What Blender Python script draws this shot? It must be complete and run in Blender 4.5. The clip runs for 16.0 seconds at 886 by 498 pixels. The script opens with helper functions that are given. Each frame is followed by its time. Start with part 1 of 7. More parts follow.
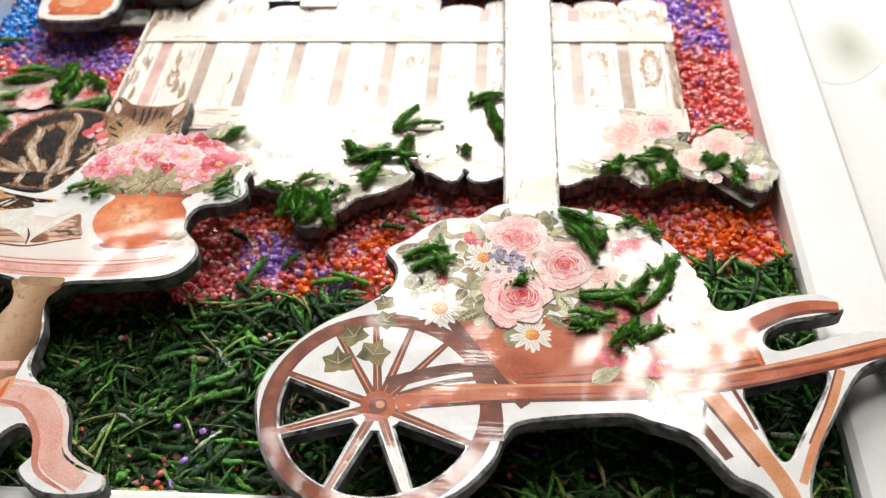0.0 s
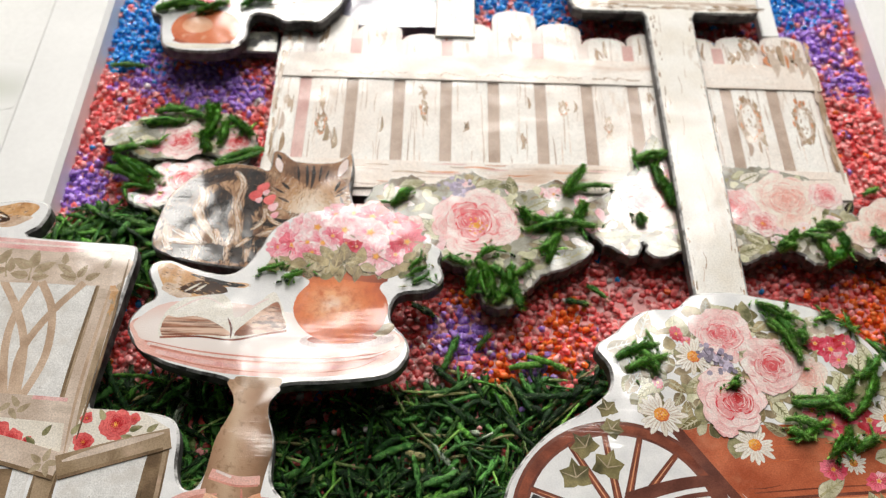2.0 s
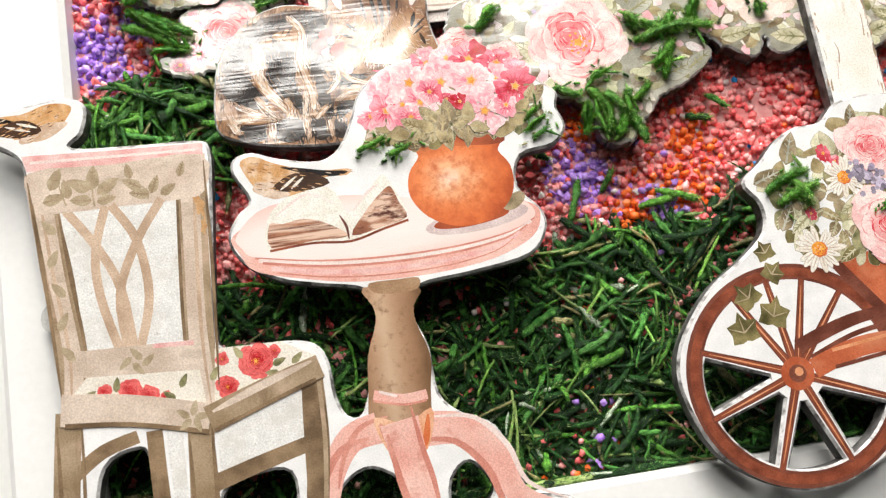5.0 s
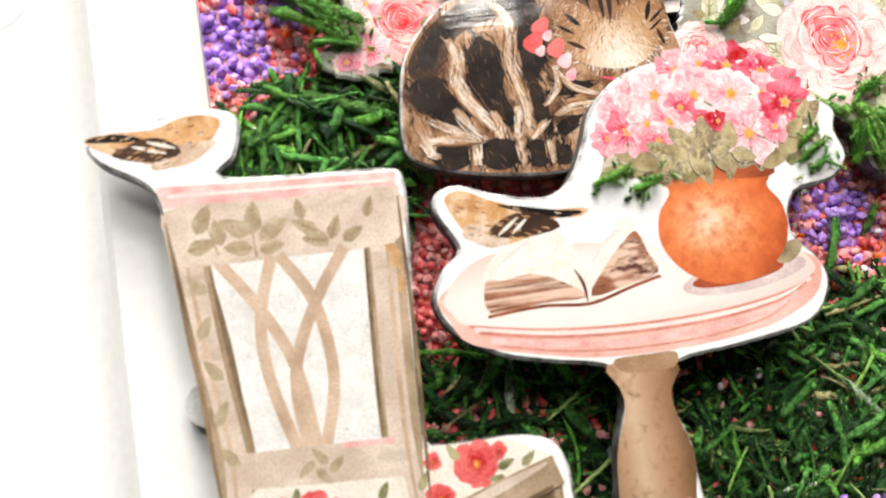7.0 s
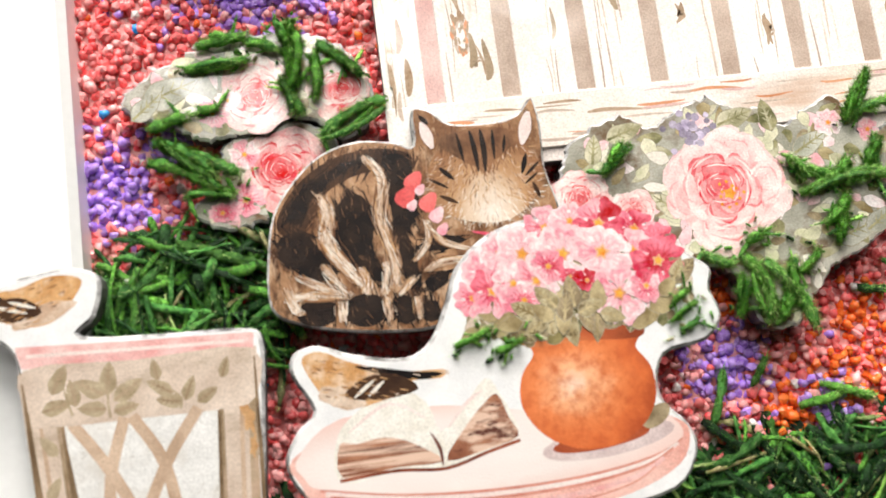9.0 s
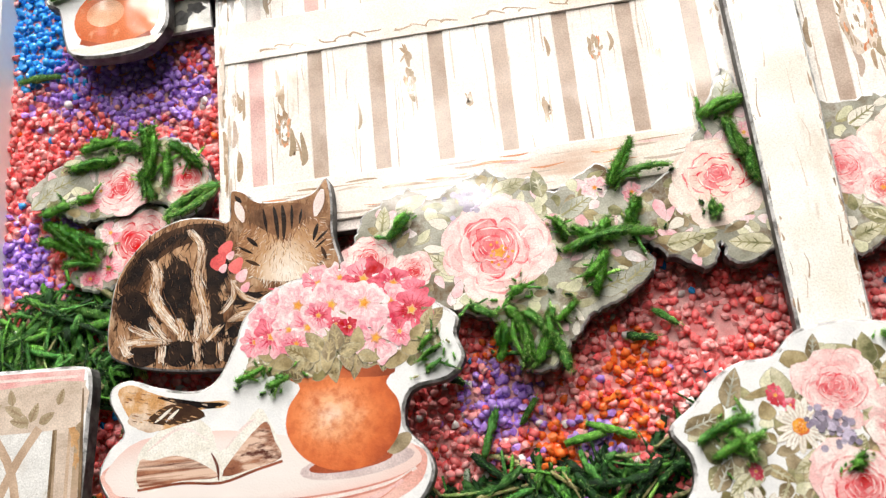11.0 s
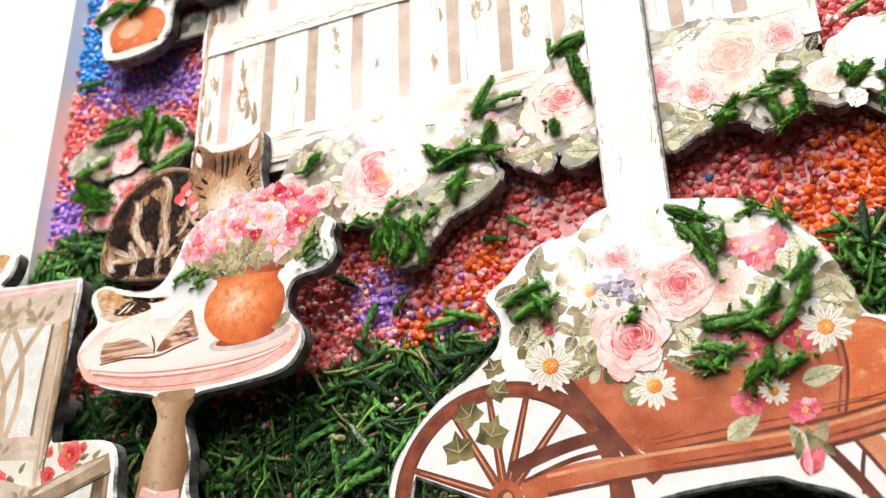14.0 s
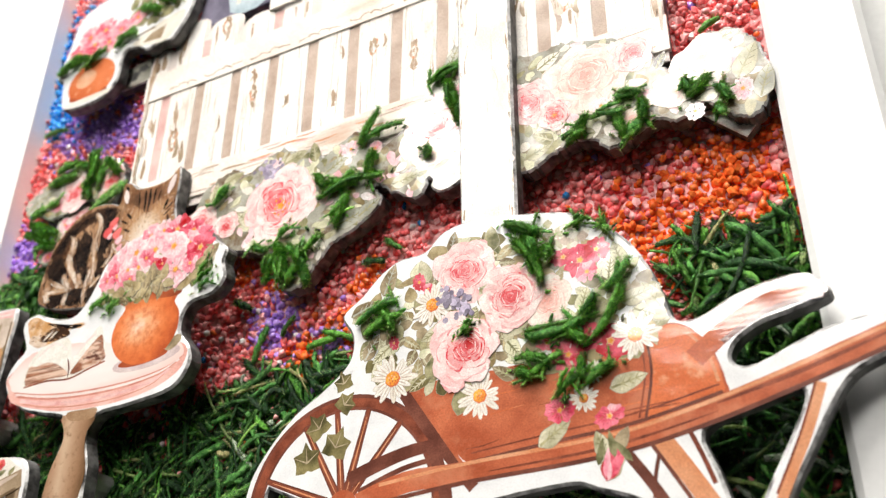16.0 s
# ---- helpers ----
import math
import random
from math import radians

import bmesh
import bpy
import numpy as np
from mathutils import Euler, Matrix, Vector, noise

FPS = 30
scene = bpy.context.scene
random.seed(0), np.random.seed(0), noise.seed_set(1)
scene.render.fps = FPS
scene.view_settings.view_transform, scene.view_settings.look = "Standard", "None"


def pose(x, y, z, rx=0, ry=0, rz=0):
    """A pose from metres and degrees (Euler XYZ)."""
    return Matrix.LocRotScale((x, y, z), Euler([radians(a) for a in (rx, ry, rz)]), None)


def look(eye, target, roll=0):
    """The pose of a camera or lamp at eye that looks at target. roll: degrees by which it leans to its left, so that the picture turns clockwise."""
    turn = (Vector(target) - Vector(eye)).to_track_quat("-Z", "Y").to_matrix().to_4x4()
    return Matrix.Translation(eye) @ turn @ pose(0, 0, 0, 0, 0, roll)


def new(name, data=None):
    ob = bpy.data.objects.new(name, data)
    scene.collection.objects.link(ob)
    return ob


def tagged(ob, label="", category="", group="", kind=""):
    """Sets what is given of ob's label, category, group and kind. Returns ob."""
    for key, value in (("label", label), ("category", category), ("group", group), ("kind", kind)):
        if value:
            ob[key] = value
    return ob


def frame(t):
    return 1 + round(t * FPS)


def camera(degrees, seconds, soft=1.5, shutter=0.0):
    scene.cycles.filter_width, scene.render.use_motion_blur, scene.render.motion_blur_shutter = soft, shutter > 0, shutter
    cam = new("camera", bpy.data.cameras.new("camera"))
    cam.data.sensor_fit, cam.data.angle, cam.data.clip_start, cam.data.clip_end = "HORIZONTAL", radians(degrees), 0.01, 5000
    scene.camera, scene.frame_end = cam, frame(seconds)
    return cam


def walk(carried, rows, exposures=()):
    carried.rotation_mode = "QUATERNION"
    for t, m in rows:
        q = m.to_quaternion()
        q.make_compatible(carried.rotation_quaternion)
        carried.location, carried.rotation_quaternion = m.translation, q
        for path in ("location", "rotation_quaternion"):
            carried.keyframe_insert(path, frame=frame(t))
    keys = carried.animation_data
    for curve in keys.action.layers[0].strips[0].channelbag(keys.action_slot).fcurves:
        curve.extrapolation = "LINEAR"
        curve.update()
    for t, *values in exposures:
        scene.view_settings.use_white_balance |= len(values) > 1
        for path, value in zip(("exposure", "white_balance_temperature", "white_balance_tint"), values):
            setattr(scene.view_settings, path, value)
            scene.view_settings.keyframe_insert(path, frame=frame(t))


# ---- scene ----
from mathutils import geometry

cam = camera(51.35, 16.0, 1.25)
PATH = [
    (0, (0.01306, 0.00632, 0.15076), (-0.0006, 0.13993, 0.00257), -3.39),
    (0.5, (0.00176, 0.01721, 0.1615), (-0.01056, 0.14734, 0.01012), -2.22),
    (1, (-0.01307, 0.02284, 0.17136), (-0.02022, 0.15064, 0.01768), -0.02),
    (1.5, (-0.03246, 0.02961, 0.17422), (-0.03504, 0.15308, 0.0169), 1.63),
    (2, (-0.0438, 0.03889, 0.18048), (-0.04156, 0.15071, 0.01468), 2.51),
    (2.5, (-0.05908, 0.05143, 0.18567), (-0.05026, 0.14947, 0.01157), 4.90),
    (3, (-0.07119, 0.0649, 0.19213), (-0.05499, 0.14371, 0.00902), 9.09),
    (3.5, (-0.08119, 0.068, 0.19876), (-0.06277, 0.1322, 0.01024), 12.18),
    (3.7, (-0.08062, 0.07317, 0.20129), (-0.06207, 0.12922, 0.0102), 14.32),
    (5.8, (-0.08769, 0.09518, 0.15853), (-0.06983, 0.13016, -0.03758), 16.54),
    (6, (-0.09535, 0.09647, 0.15487), (-0.07476, 0.13093, -0.04106), 20.56),
    (6.5, (-0.11142, 0.10791, 0.14432), (-0.0837, 0.13417, -0.05201), 36.93),
    (7, (-0.12087, 0.12084, 0.13938), (-0.09127, 0.14534, -0.05689), 42.08),
    (7.5, (-0.1245, 0.13225, 0.13613), (-0.0917, 0.14747, -0.06057), 57.51),
    (8, (-0.11554, 0.14102, 0.13832), (-0.08362, 0.15987, -0.05822), 52.03),
    (8.5, (-0.10363, 0.13924, 0.14072), (-0.07788, 0.16461, -0.05599), 38.07),
    (9, (-0.09272, 0.13562, 0.14508), (-0.07305, 0.16682, -0.05149), 25.20),
    (9.5, (-0.07367, 0.13408, 0.14892), (-0.06678, 0.17071, -0.04758), 3.56),
    (9.7, (-0.06518, 0.12964, 0.15035), (-0.06278, 0.17166, -0.04517), -4.14),
    (11.8, (-0.01188, 0.10202, 0.17094), (-0.04728, 0.16747, -0.01471), -34.84),
    (12, (-0.00866, 0.0958, 0.16847), (-0.0475, 0.1646, -0.01527), -36.01),
    (12.5, (0.00531, 0.08565, 0.16816), (-0.04337, 0.15839, -0.01167), -40.34),
    (13, (0.01794, 0.07692, 0.16536), (-0.03692, 0.1536, -0.01102), -42.15),
    (13.5, (0.02732, 0.07427, 0.16655), (-0.0326, 0.15238, -0.00754), -43.73),
    (14, (0.04059, 0.06598, 0.16485), (-0.02682, 0.14835, -0.00448), -45.50),
    (14.5, (0.05119, 0.05958, 0.16352), (-0.01953, 0.14611, -0.00234), -45.81),
    (15, (0.06095, 0.05906, 0.15744), (-0.01592, 0.14905, -0.00379), -46.86),
    (15.5, (0.0714, 0.05635, 0.15028), (-0.00888, 0.14845, -0.00806), -47.60),
    (16, (0.0821, 0.05725, 0.14906), (-0.00202, 0.14992, -0.00694), -48.92),
]
walk(cam, [(t, look(eye, target, roll)) for t, eye, target, roll in PATH],
     [(0, -0.86), (1.0, -1.18), (1.6, -1.22), (2.5, -1.02), (3.7, -0.90), (5.8, -0.57), (7, -0.52), (8.5, -0.59), (9.7, -0.82), (11.8, -0.65), (16, -0.59)])
cam.data.dof.use_dof = True
cam.data.dof.focus_distance, cam.data.dof.aperture_fstop = 0.17, 25.0

# ---- light: the panes of a window close behind the far edge of the table ----
world = bpy.data.worlds.new("world")
scene.world = world
world.use_nodes = True
sky = world.node_tree.nodes.new("ShaderNodeTexSky")
sky.sky_type, sky.sun_disc, sky.sun_elevation, sky.sun_rotation = "NISHITA", False, radians(40), 0.0
world.node_tree.links.new(sky.outputs[0], world.node_tree.nodes["Background"].inputs[0])
world.node_tree.nodes["Background"].inputs[1].default_value = 0.1
PANES = ((-0.56, -0.38, 0.86, 1.12), (-0.18, -0.04, 0.88, 1.00), (-0.39, 0.04, 1.40, 1.74), (0.20, 0.36, 0.74, 1.58), (-0.30, 0.13, 0.52, 0.68), (-0.32, 0.20, 0.18, 0.43))
for x0, x1, z0, z1 in PANES:
    pane_light = bpy.data.lights.new("window_daylight", "AREA")
    pane_light.shape, pane_light.size, pane_light.size_y = "RECTANGLE", x1 - x0, z1 - z0
    pane_light.energy, pane_light.color = 118.0 * (x1 - x0) * (z1 - z0), (1.0, 0.962, 0.905)
    lamp = new("window_daylight", pane_light)
    lamp.matrix_world = look(((x0 + x1) / 2, 0.86, (z0 + z1) / 2), ((x0 + x1) / 2, -0.2, (z0 + z1) / 2))


MM = 0.001


# ---- materials ----
def material(name, a, b, scale=220.0, rough=0.45, fine=3300.0, bump=0.25, depth=0.00012, coat=0.0, spec=0.5, grain=0.12, contrast=(0.35, 0.65), sub=0.0, wavy=0.0):
    """Two colours mixed by a coarse noise, a fine grain on top, and a fine relief."""
    m = bpy.data.materials.new(name)
    m.use_nodes = True
    n, l = m.node_tree.nodes, m.node_tree.links
    p = n["Principled BSDF"]
    at = n.new("ShaderNodeTexCoord")
    big, small = n.new("ShaderNodeTexNoise"), n.new("ShaderNodeTexNoise")
    big.inputs["Scale"].default_value, big.inputs["Detail"].default_value = scale, 5
    small.inputs["Scale"].default_value, small.inputs["Detail"].default_value = fine, 3
    for t in (big, small):
        l.new(at.outputs["Object"], t.inputs["Vector"])
    ramp = n.new("ShaderNodeValToRGB")
    ramp.color_ramp.elements[0].position, ramp.color_ramp.elements[1].position = contrast
    ramp.color_ramp.elements[0].color, ramp.color_ramp.elements[1].color = (*a, 1), (*b, 1)
    l.new(big.outputs["Fac"], ramp.inputs[0])
    speck = n.new("ShaderNodeMapRange")
    speck.inputs[1].default_value, speck.inputs[2].default_value = 0.3, 0.7
    speck.inputs[3].default_value, speck.inputs[4].default_value = 1 - grain, 1 + grain
    l.new(small.outputs["Fac"], speck.inputs[0])
    mul = n.new("ShaderNodeVectorMath")
    mul.operation = "SCALE"
    l.new(ramp.outputs[0], mul.inputs[0])
    l.new(speck.outputs[0], mul.inputs["Scale"])
    l.new(mul.outputs[0], p.inputs["Base Color"])
    p.inputs["Roughness"].default_value = rough
    p.inputs["Coat Weight"].default_value, p.inputs["Coat Roughness"].default_value, p.inputs["Coat IOR"].default_value = coat, 0.11, 1.62
    p.inputs["Specular IOR Level"].default_value = spec
    if sub:
        p.inputs["Subsurface Weight"].default_value = sub
        p.inputs["Subsurface Radius"].default_value = (0.001, 0.0006, 0.0006)
    bp = n.new("ShaderNodeBump")
    bp.inputs["Strength"].default_value, bp.inputs["Distance"].default_value = bump, depth
    l.new(small.outputs["Fac"], bp.inputs["Height"])
    if wavy:
        warp, bw = n.new("ShaderNodeTexNoise"), n.new("ShaderNodeBump")
        warp.inputs["Scale"].default_value, warp.inputs["Detail"].default_value = 55.0, 2
        bw.inputs["Strength"].default_value, bw.inputs["Distance"].default_value = 1.0, wavy
        l.new(at.outputs["Object"], warp.inputs["Vector"])
        l.new(warp.outputs["Fac"], bw.inputs["Height"])
        l.new(bw.outputs[0], bp.inputs["Normal"])
    l.new(bp.outputs[0], p.inputs["Normal"])
    if coat:
        turn, brush, streak = n.new("ShaderNodeMapping"), n.new("ShaderNodeTexNoise"), n.new("ShaderNodeBump")
        turn.inputs["Scale"].default_value, turn.inputs["Rotation"].default_value = (110, 1300, 1), (0, 0, 0.12)
        brush.inputs["Scale"].default_value, brush.inputs["Detail"].default_value = 1.0, 3
        streak.inputs["Strength"].default_value, streak.inputs["Distance"].default_value = 1.0, 0.00002
        l.new(at.outputs["Object"], turn.inputs[0])
        l.new(turn.outputs[0], brush.inputs["Vector"])
        l.new(brush.outputs["Fac"], streak.inputs["Height"])
        if wavy:
            l.new(bw.outputs[0], streak.inputs["Normal"])
        l.new(streak.outputs[0], p.inputs["Coat Normal"])
        patch, thin = n.new("ShaderNodeTexNoise"), n.new("ShaderNodeMapRange")
        patch.inputs["Scale"].default_value, patch.inputs["Detail"].default_value, patch.inputs["Roughness"].default_value = 330.0, 8, 0.7
        thin.inputs[1].default_value, thin.inputs[2].default_value = 0.36, 0.50
        thin.inputs[3].default_value, thin.inputs[4].default_value = 0.6 * coat, coat
        fine_turn = n.new("ShaderNodeMapping")
        fine_turn.inputs["Scale"].default_value, fine_turn.inputs["Rotation"].default_value = (0.45, 1.4, 1), (0, 0, 0.12)
        l.new(at.outputs["Object"], fine_turn.inputs[0])
        l.new(fine_turn.outputs[0], patch.inputs["Vector"])
        l.new(patch.outputs["Fac"], thin.inputs[0])
        l.new(thin.outputs[0], p.inputs["Coat Weight"])
    return m


def paper(name, a, b, scale=260.0, rough=0.48, **kw):
    """Printed paper under a brushed varnish."""
    kw.setdefault("bump", 0.35)
    kw.setdefault("coat", 1.0)
    kw.setdefault("grain", 0.17)
    return material(name, a, b, scale, rough, spec=0.1, wavy=0.0007, **kw)


WHITE_PAINT = material("white_frame_paint", (0.84, 0.84, 0.83), (0.88, 0.88, 0.87), 60, 0.4, 900, 0.1, grain=0.02)
CLOTH = material("white_table_surface", (0.82, 0.82, 0.80), (0.88, 0.88, 0.87), 14, 0.7, 700, 0.15, grain=0.03)
# Near-black so that the added, unseen room bounces little fill light.
WALL = material("dark_unseen_room_paint", (0.038, 0.037, 0.036), (0.05, 0.049, 0.047), 6, 0.8, 200, 0.1)
RIM = paper("white_board_rim", (0.78, 0.78, 0.785), (0.87, 0.865, 0.86), 300, grain=0.06)
EDGE = material("dark_board_edge", (0.028, 0.027, 0.026), (0.16, 0.155, 0.15), 420, 0.6, 3000, 0.5)
FOAM = material("spacer_foam", (0.5, 0.5, 0.48), (0.6, 0.6, 0.58), 400, 0.8)
BED = material("pink_glue_bed", (0.66, 0.19, 0.19), (0.84, 0.46, 0.44), 300, 0.35)



# ---- shape helpers: outlines in millimetres on the panel ----
def curve(pts, n=5, closed=True):
    """A smooth outline through the given points."""
    p = [Vector(q) for q in pts]
    k, out = len(p), []
    for i in range(k if closed else k - 1):
        a, b, c, d = (p[(i + j) % k] if closed else p[min(max(i + j, 0), k - 1)] for j in (-1, 0, 1, 2))
        for s in range(n):
            t = s / n
            out.append(0.5 * (2 * b + (c - a) * t + (2 * a - 5 * b + 4 * c - d) * t * t + (3 * b - a - 3 * c + d) * t ** 3))
    if not closed:
        out.append(p[-1])
    return out


def ellipse(cx, cy, rx, ry=None, turn=0.0, n=20, wave=0.0, lobes=5):
    ry, c, s, out = ry or rx, math.cos(radians(turn)), math.sin(radians(turn)), []
    for i in range(n):
        a = math.tau * i / n
        r = 1 + wave * math.cos(lobes * a)
        x, y = rx * r * math.cos(a), ry * r * math.sin(a)
        out.append(Vector((cx + x * c - y * s, cy + x * s + y * c)))
    return out


def area(pts):
    return 0.5 * sum(a[0] * b[1] - b[0] * a[1] for a, b in zip(pts, [*pts[1:], pts[0]]))


def inset(pts, d):
    """The outline moved inwards by d (for an outline that runs counter-clockwise)."""
    out, k = [], len(pts)
    for i in range(k):
        t = pts[(i + 1) % k] - pts[i - 1]
        t = t.normalized() if t.length > 1e-9 else Vector((1, 0))
        out.append(pts[i] + Vector((-t.y, t.x)) * d)
    return out


class Sheet:
    """Collects extruded outlines into one mesh with several materials."""

    def __init__(self):
        self.verts, self.faces, self.slots, self.mats = [], [], [], []

    def slot(self, mat):
        if mat not in self.mats:
            self.mats.append(mat)
        return self.mats.index(mat)

    def face(self, ids, mat):
        self.faces.append(ids)
        self.slots.append(self.slot(mat))

    def ring(self, pts, z):
        base = len(self.verts)
        self.verts += [(p[0] * MM, p[1] * MM, z * MM) for p in pts]
        return list(range(base, base + len(pts)))

    def sides(self, a, b, mat):
        k = len(a)
        for i in range(k):
            self.face((a[i], a[(i + 1) % k], b[(i + 1) % k], b[i]), mat)

    def slab(self, pts, z0, z1, top, side=None, soft=0.0, holes=(), lip=None):
        side = side or top
        pts = pts if area(pts) > 0 else pts[::-1]
        holes = [h if area(h) < 0 else h[::-1] for h in holes]
        tops = []
        for loop in (pts, *holes):
            a = self.ring(loop, z0)
            b = self.ring(loop, z1 - soft)
            self.sides(a, b, side)
            if soft:
                c = self.ring(inset(loop, soft), z1)
                self.sides(b, c, lip or top)
                b = c
            tops.append((b, a))
        if not holes:
            self.face(tuple(tops[0][0]), top)
            self.face(tuple(tops[0][1][::-1]), side)
        else:
            for k, mat, flip in ((0, top, False), (1, side, True)):
                ids = [i for t in tops for i in t[k]]
                loops = [[Vector(self.verts[i]) for i in t[k]] for t in tops]
                for tri in geometry.tessellate_polygon(loops):
                    f = tuple(ids[j] for j in tri)
                    a, b, c = (Vector(self.verts[i]) for i in f)
                    up = (b - a).cross(c - a).z > 0
                    self.face(f if up != flip else f[::-1], mat)
        return self

    def make(self, name, parent=None, smooth=False, label=""):
        me = bpy.data.meshes.new(name)
        me.from_pydata(self.verts, [], self.faces)
        for m in self.mats:
            me.materials.append(m)
        me.polygons.foreach_set("material_index", self.slots)
        if smooth:
            me.polygons.foreach_set("use_smooth", [True] * len(self.faces))
        me.update()
        ob = new(name, me)
        ob.parent = parent
        if label:
            tagged(ob, label)
        return ob


def thing(name, label, category, group="", kind=""):
    return tagged(new(name), label, category, group, kind)


def box(x0, x1, y0, y1, z0, z1, mat, soft=0.0):
    s = Sheet()
    s.slab([Vector(q) for q in ((x0, y0), (x1, y0), (x1, y1), (x0, y1))], z0, z1, mat, mat, soft)
    return s

# ---- more materials ----
def islands(m, spread=0.35):
    """Varies the value of a material from one loose piece to the next."""
    n, l = m.node_tree.nodes, m.node_tree.links
    p = n["Principled BSDF"]
    old = p.inputs["Base Color"].links[0].from_socket
    geo, rng, mul = n.new("ShaderNodeNewGeometry"), n.new("ShaderNodeMapRange"), n.new("ShaderNodeVectorMath")
    rng.inputs[3].default_value, rng.inputs[4].default_value = 1 - spread, 1 + spread
    l.new(geo.outputs["Random Per Island"], rng.inputs[0])
    mul.operation = "SCALE"
    l.new(old, mul.inputs[0])
    l.new(rng.outputs[0], mul.inputs["Scale"])
    l.new(mul.outputs[0], p.inputs["Base Color"])
    return m


def flecked(m, fleck, scale=140.0, low=0.60, high=0.68, stretch=(1, 1, 1)):
    """Worn flecks of a second colour over a material."""
    n, l = m.node_tree.nodes, m.node_tree.links
    p = n["Principled BSDF"]
    old = p.inputs["Base Color"].links[0].from_socket
    at, mapping, tex = n.new("ShaderNodeTexCoord"), n.new("ShaderNodeMapping"), n.new("ShaderNodeTexNoise")
    mapping.inputs["Scale"].default_value = stretch
    tex.inputs["Scale"].default_value, tex.inputs["Detail"].default_value = scale, 8
    tex.inputs["Roughness"].default_value = 0.65
    rng, mix = n.new("ShaderNodeMapRange"), n.new("ShaderNodeMix")
    rng.inputs[1].default_value, rng.inputs[2].default_value = low, high
    mix.data_type = "RGBA"
    mix.inputs["B"].default_value = (*fleck, 1)
    l.new(at.outputs["Object"], mapping.inputs[0])
    l.new(mapping.outputs[0], tex.inputs["Vector"])
    l.new(tex.outputs["Fac"], rng.inputs[0])
    l.new(rng.outputs[0], mix.inputs["Factor"])
    l.new(old, mix.inputs["A"])
    l.new(mix.outputs["Result"], p.inputs["Base Color"])
    return m


flecked(RIM, (0.40, 0.40, 0.41), 190, 0.66, 0.78)
flecked(EDGE, (0.30, 0.29, 0.28), 300, 0.64, 0.74)
SCUFF = flecked(paper("scuffed_board_lip", (0.44, 0.43, 0.43), (0.80, 0.79, 0.78), 500), (0.12, 0.115, 0.11), 320, 0.47, 0.64)
flecked(CLOTH, (0.42, 0.43, 0.40), 9, 0.62, 0.72)
TAN = flecked(flecked(paper("taupe_wood_print", (0.27, 0.19, 0.11), (0.45, 0.34, 0.23), 140), (0.18, 0.11, 0.06), 190, 0.55, 0.72, (1, 0.22, 1)), (0.58, 0.40, 0.30), 60, 0.54, 0.68)
TAN_PALE = flecked(paper("pale_taupe_wood_print", (0.54, 0.425, 0.34), (0.72, 0.60, 0.505), 150), (0.34, 0.26, 0.18), 170, 0.58, 0.78, (0.4, 1, 1))
TAN_DARK = paper("dark_taupe_wood_print", (0.14, 0.09, 0.05), (0.30, 0.205, 0.12), 200)
LATTICE = paper("rosy_tan_wood_print", (0.46, 0.32, 0.22), (0.63, 0.47, 0.35), 200)
TAN_LEAF = paper("taupe_leaf_print", (0.34, 0.265, 0.165), (0.50, 0.41, 0.28), 420)
LINEN = flecked(flecked(paper("speckled_white_print", (0.72, 0.71, 0.69), (0.82, 0.81, 0.79), 420), (0.50, 0.47, 0.43), 900, 0.62, 0.70), (0.62, 0.58, 0.53), 90, 0.52, 0.70)
BLUSH = flecked(paper("blush_pink_print", (0.74, 0.36, 0.30), (0.84, 0.54, 0.47), 110), (0.58, 0.20, 0.14), 160, 0.58, 0.76)
BLUSH_PALE = paper("pale_blush_print", (0.76, 0.60, 0.56), (0.85, 0.74, 0.70), 130)
BLUSH_DARK = paper("dusky_pink_print", (0.55, 0.20, 0.15), (0.70, 0.32, 0.25), 200)
PINKISH = paper("soft_pink_strip_print", (0.72, 0.35, 0.33), (0.82, 0.55, 0.52), 300)
TERRA = flecked(paper("terracotta_print", (0.56, 0.12, 0.035), (0.70, 0.20, 0.075), 130), (0.74, 0.36, 0.20), 330, 0.56, 0.70)
TERRA_LIGHT = paper("light_terracotta_print", (0.70, 0.30, 0.15), (0.82, 0.50, 0.33), 200)
TERRA_DARK = paper("dark_terracotta_print", (0.30, 0.055, 0.02), (0.44, 0.10, 0.04), 220)
BARROW_WOOD = flecked(flecked(paper("orange_brown_wood_print", (0.38, 0.082, 0.032), (0.55, 0.15, 0.068), 150), (0.60, 0.23, 0.125), 90, 0.52, 0.74), (0.30, 0.06, 0.022), 260, 0.58, 0.76, (0.3, 1, 1))
BARROW_RED = paper("red_brown_wood_print", (0.14, 0.034, 0.018), (0.30, 0.08, 0.04), 260)
BARROW_LIGHT = paper("light_orange_wood_print", (0.60, 0.23, 0.10), (0.72, 0.36, 0.20), 120)
BARROW_DARK = paper("dark_brown_wood_print", (0.11, 0.032, 0.02), (0.21, 0.07, 0.045), 200)
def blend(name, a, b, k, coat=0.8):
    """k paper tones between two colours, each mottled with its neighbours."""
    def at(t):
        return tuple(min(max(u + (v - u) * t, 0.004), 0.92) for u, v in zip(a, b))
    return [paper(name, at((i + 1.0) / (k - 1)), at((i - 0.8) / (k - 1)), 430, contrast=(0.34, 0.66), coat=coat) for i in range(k)]


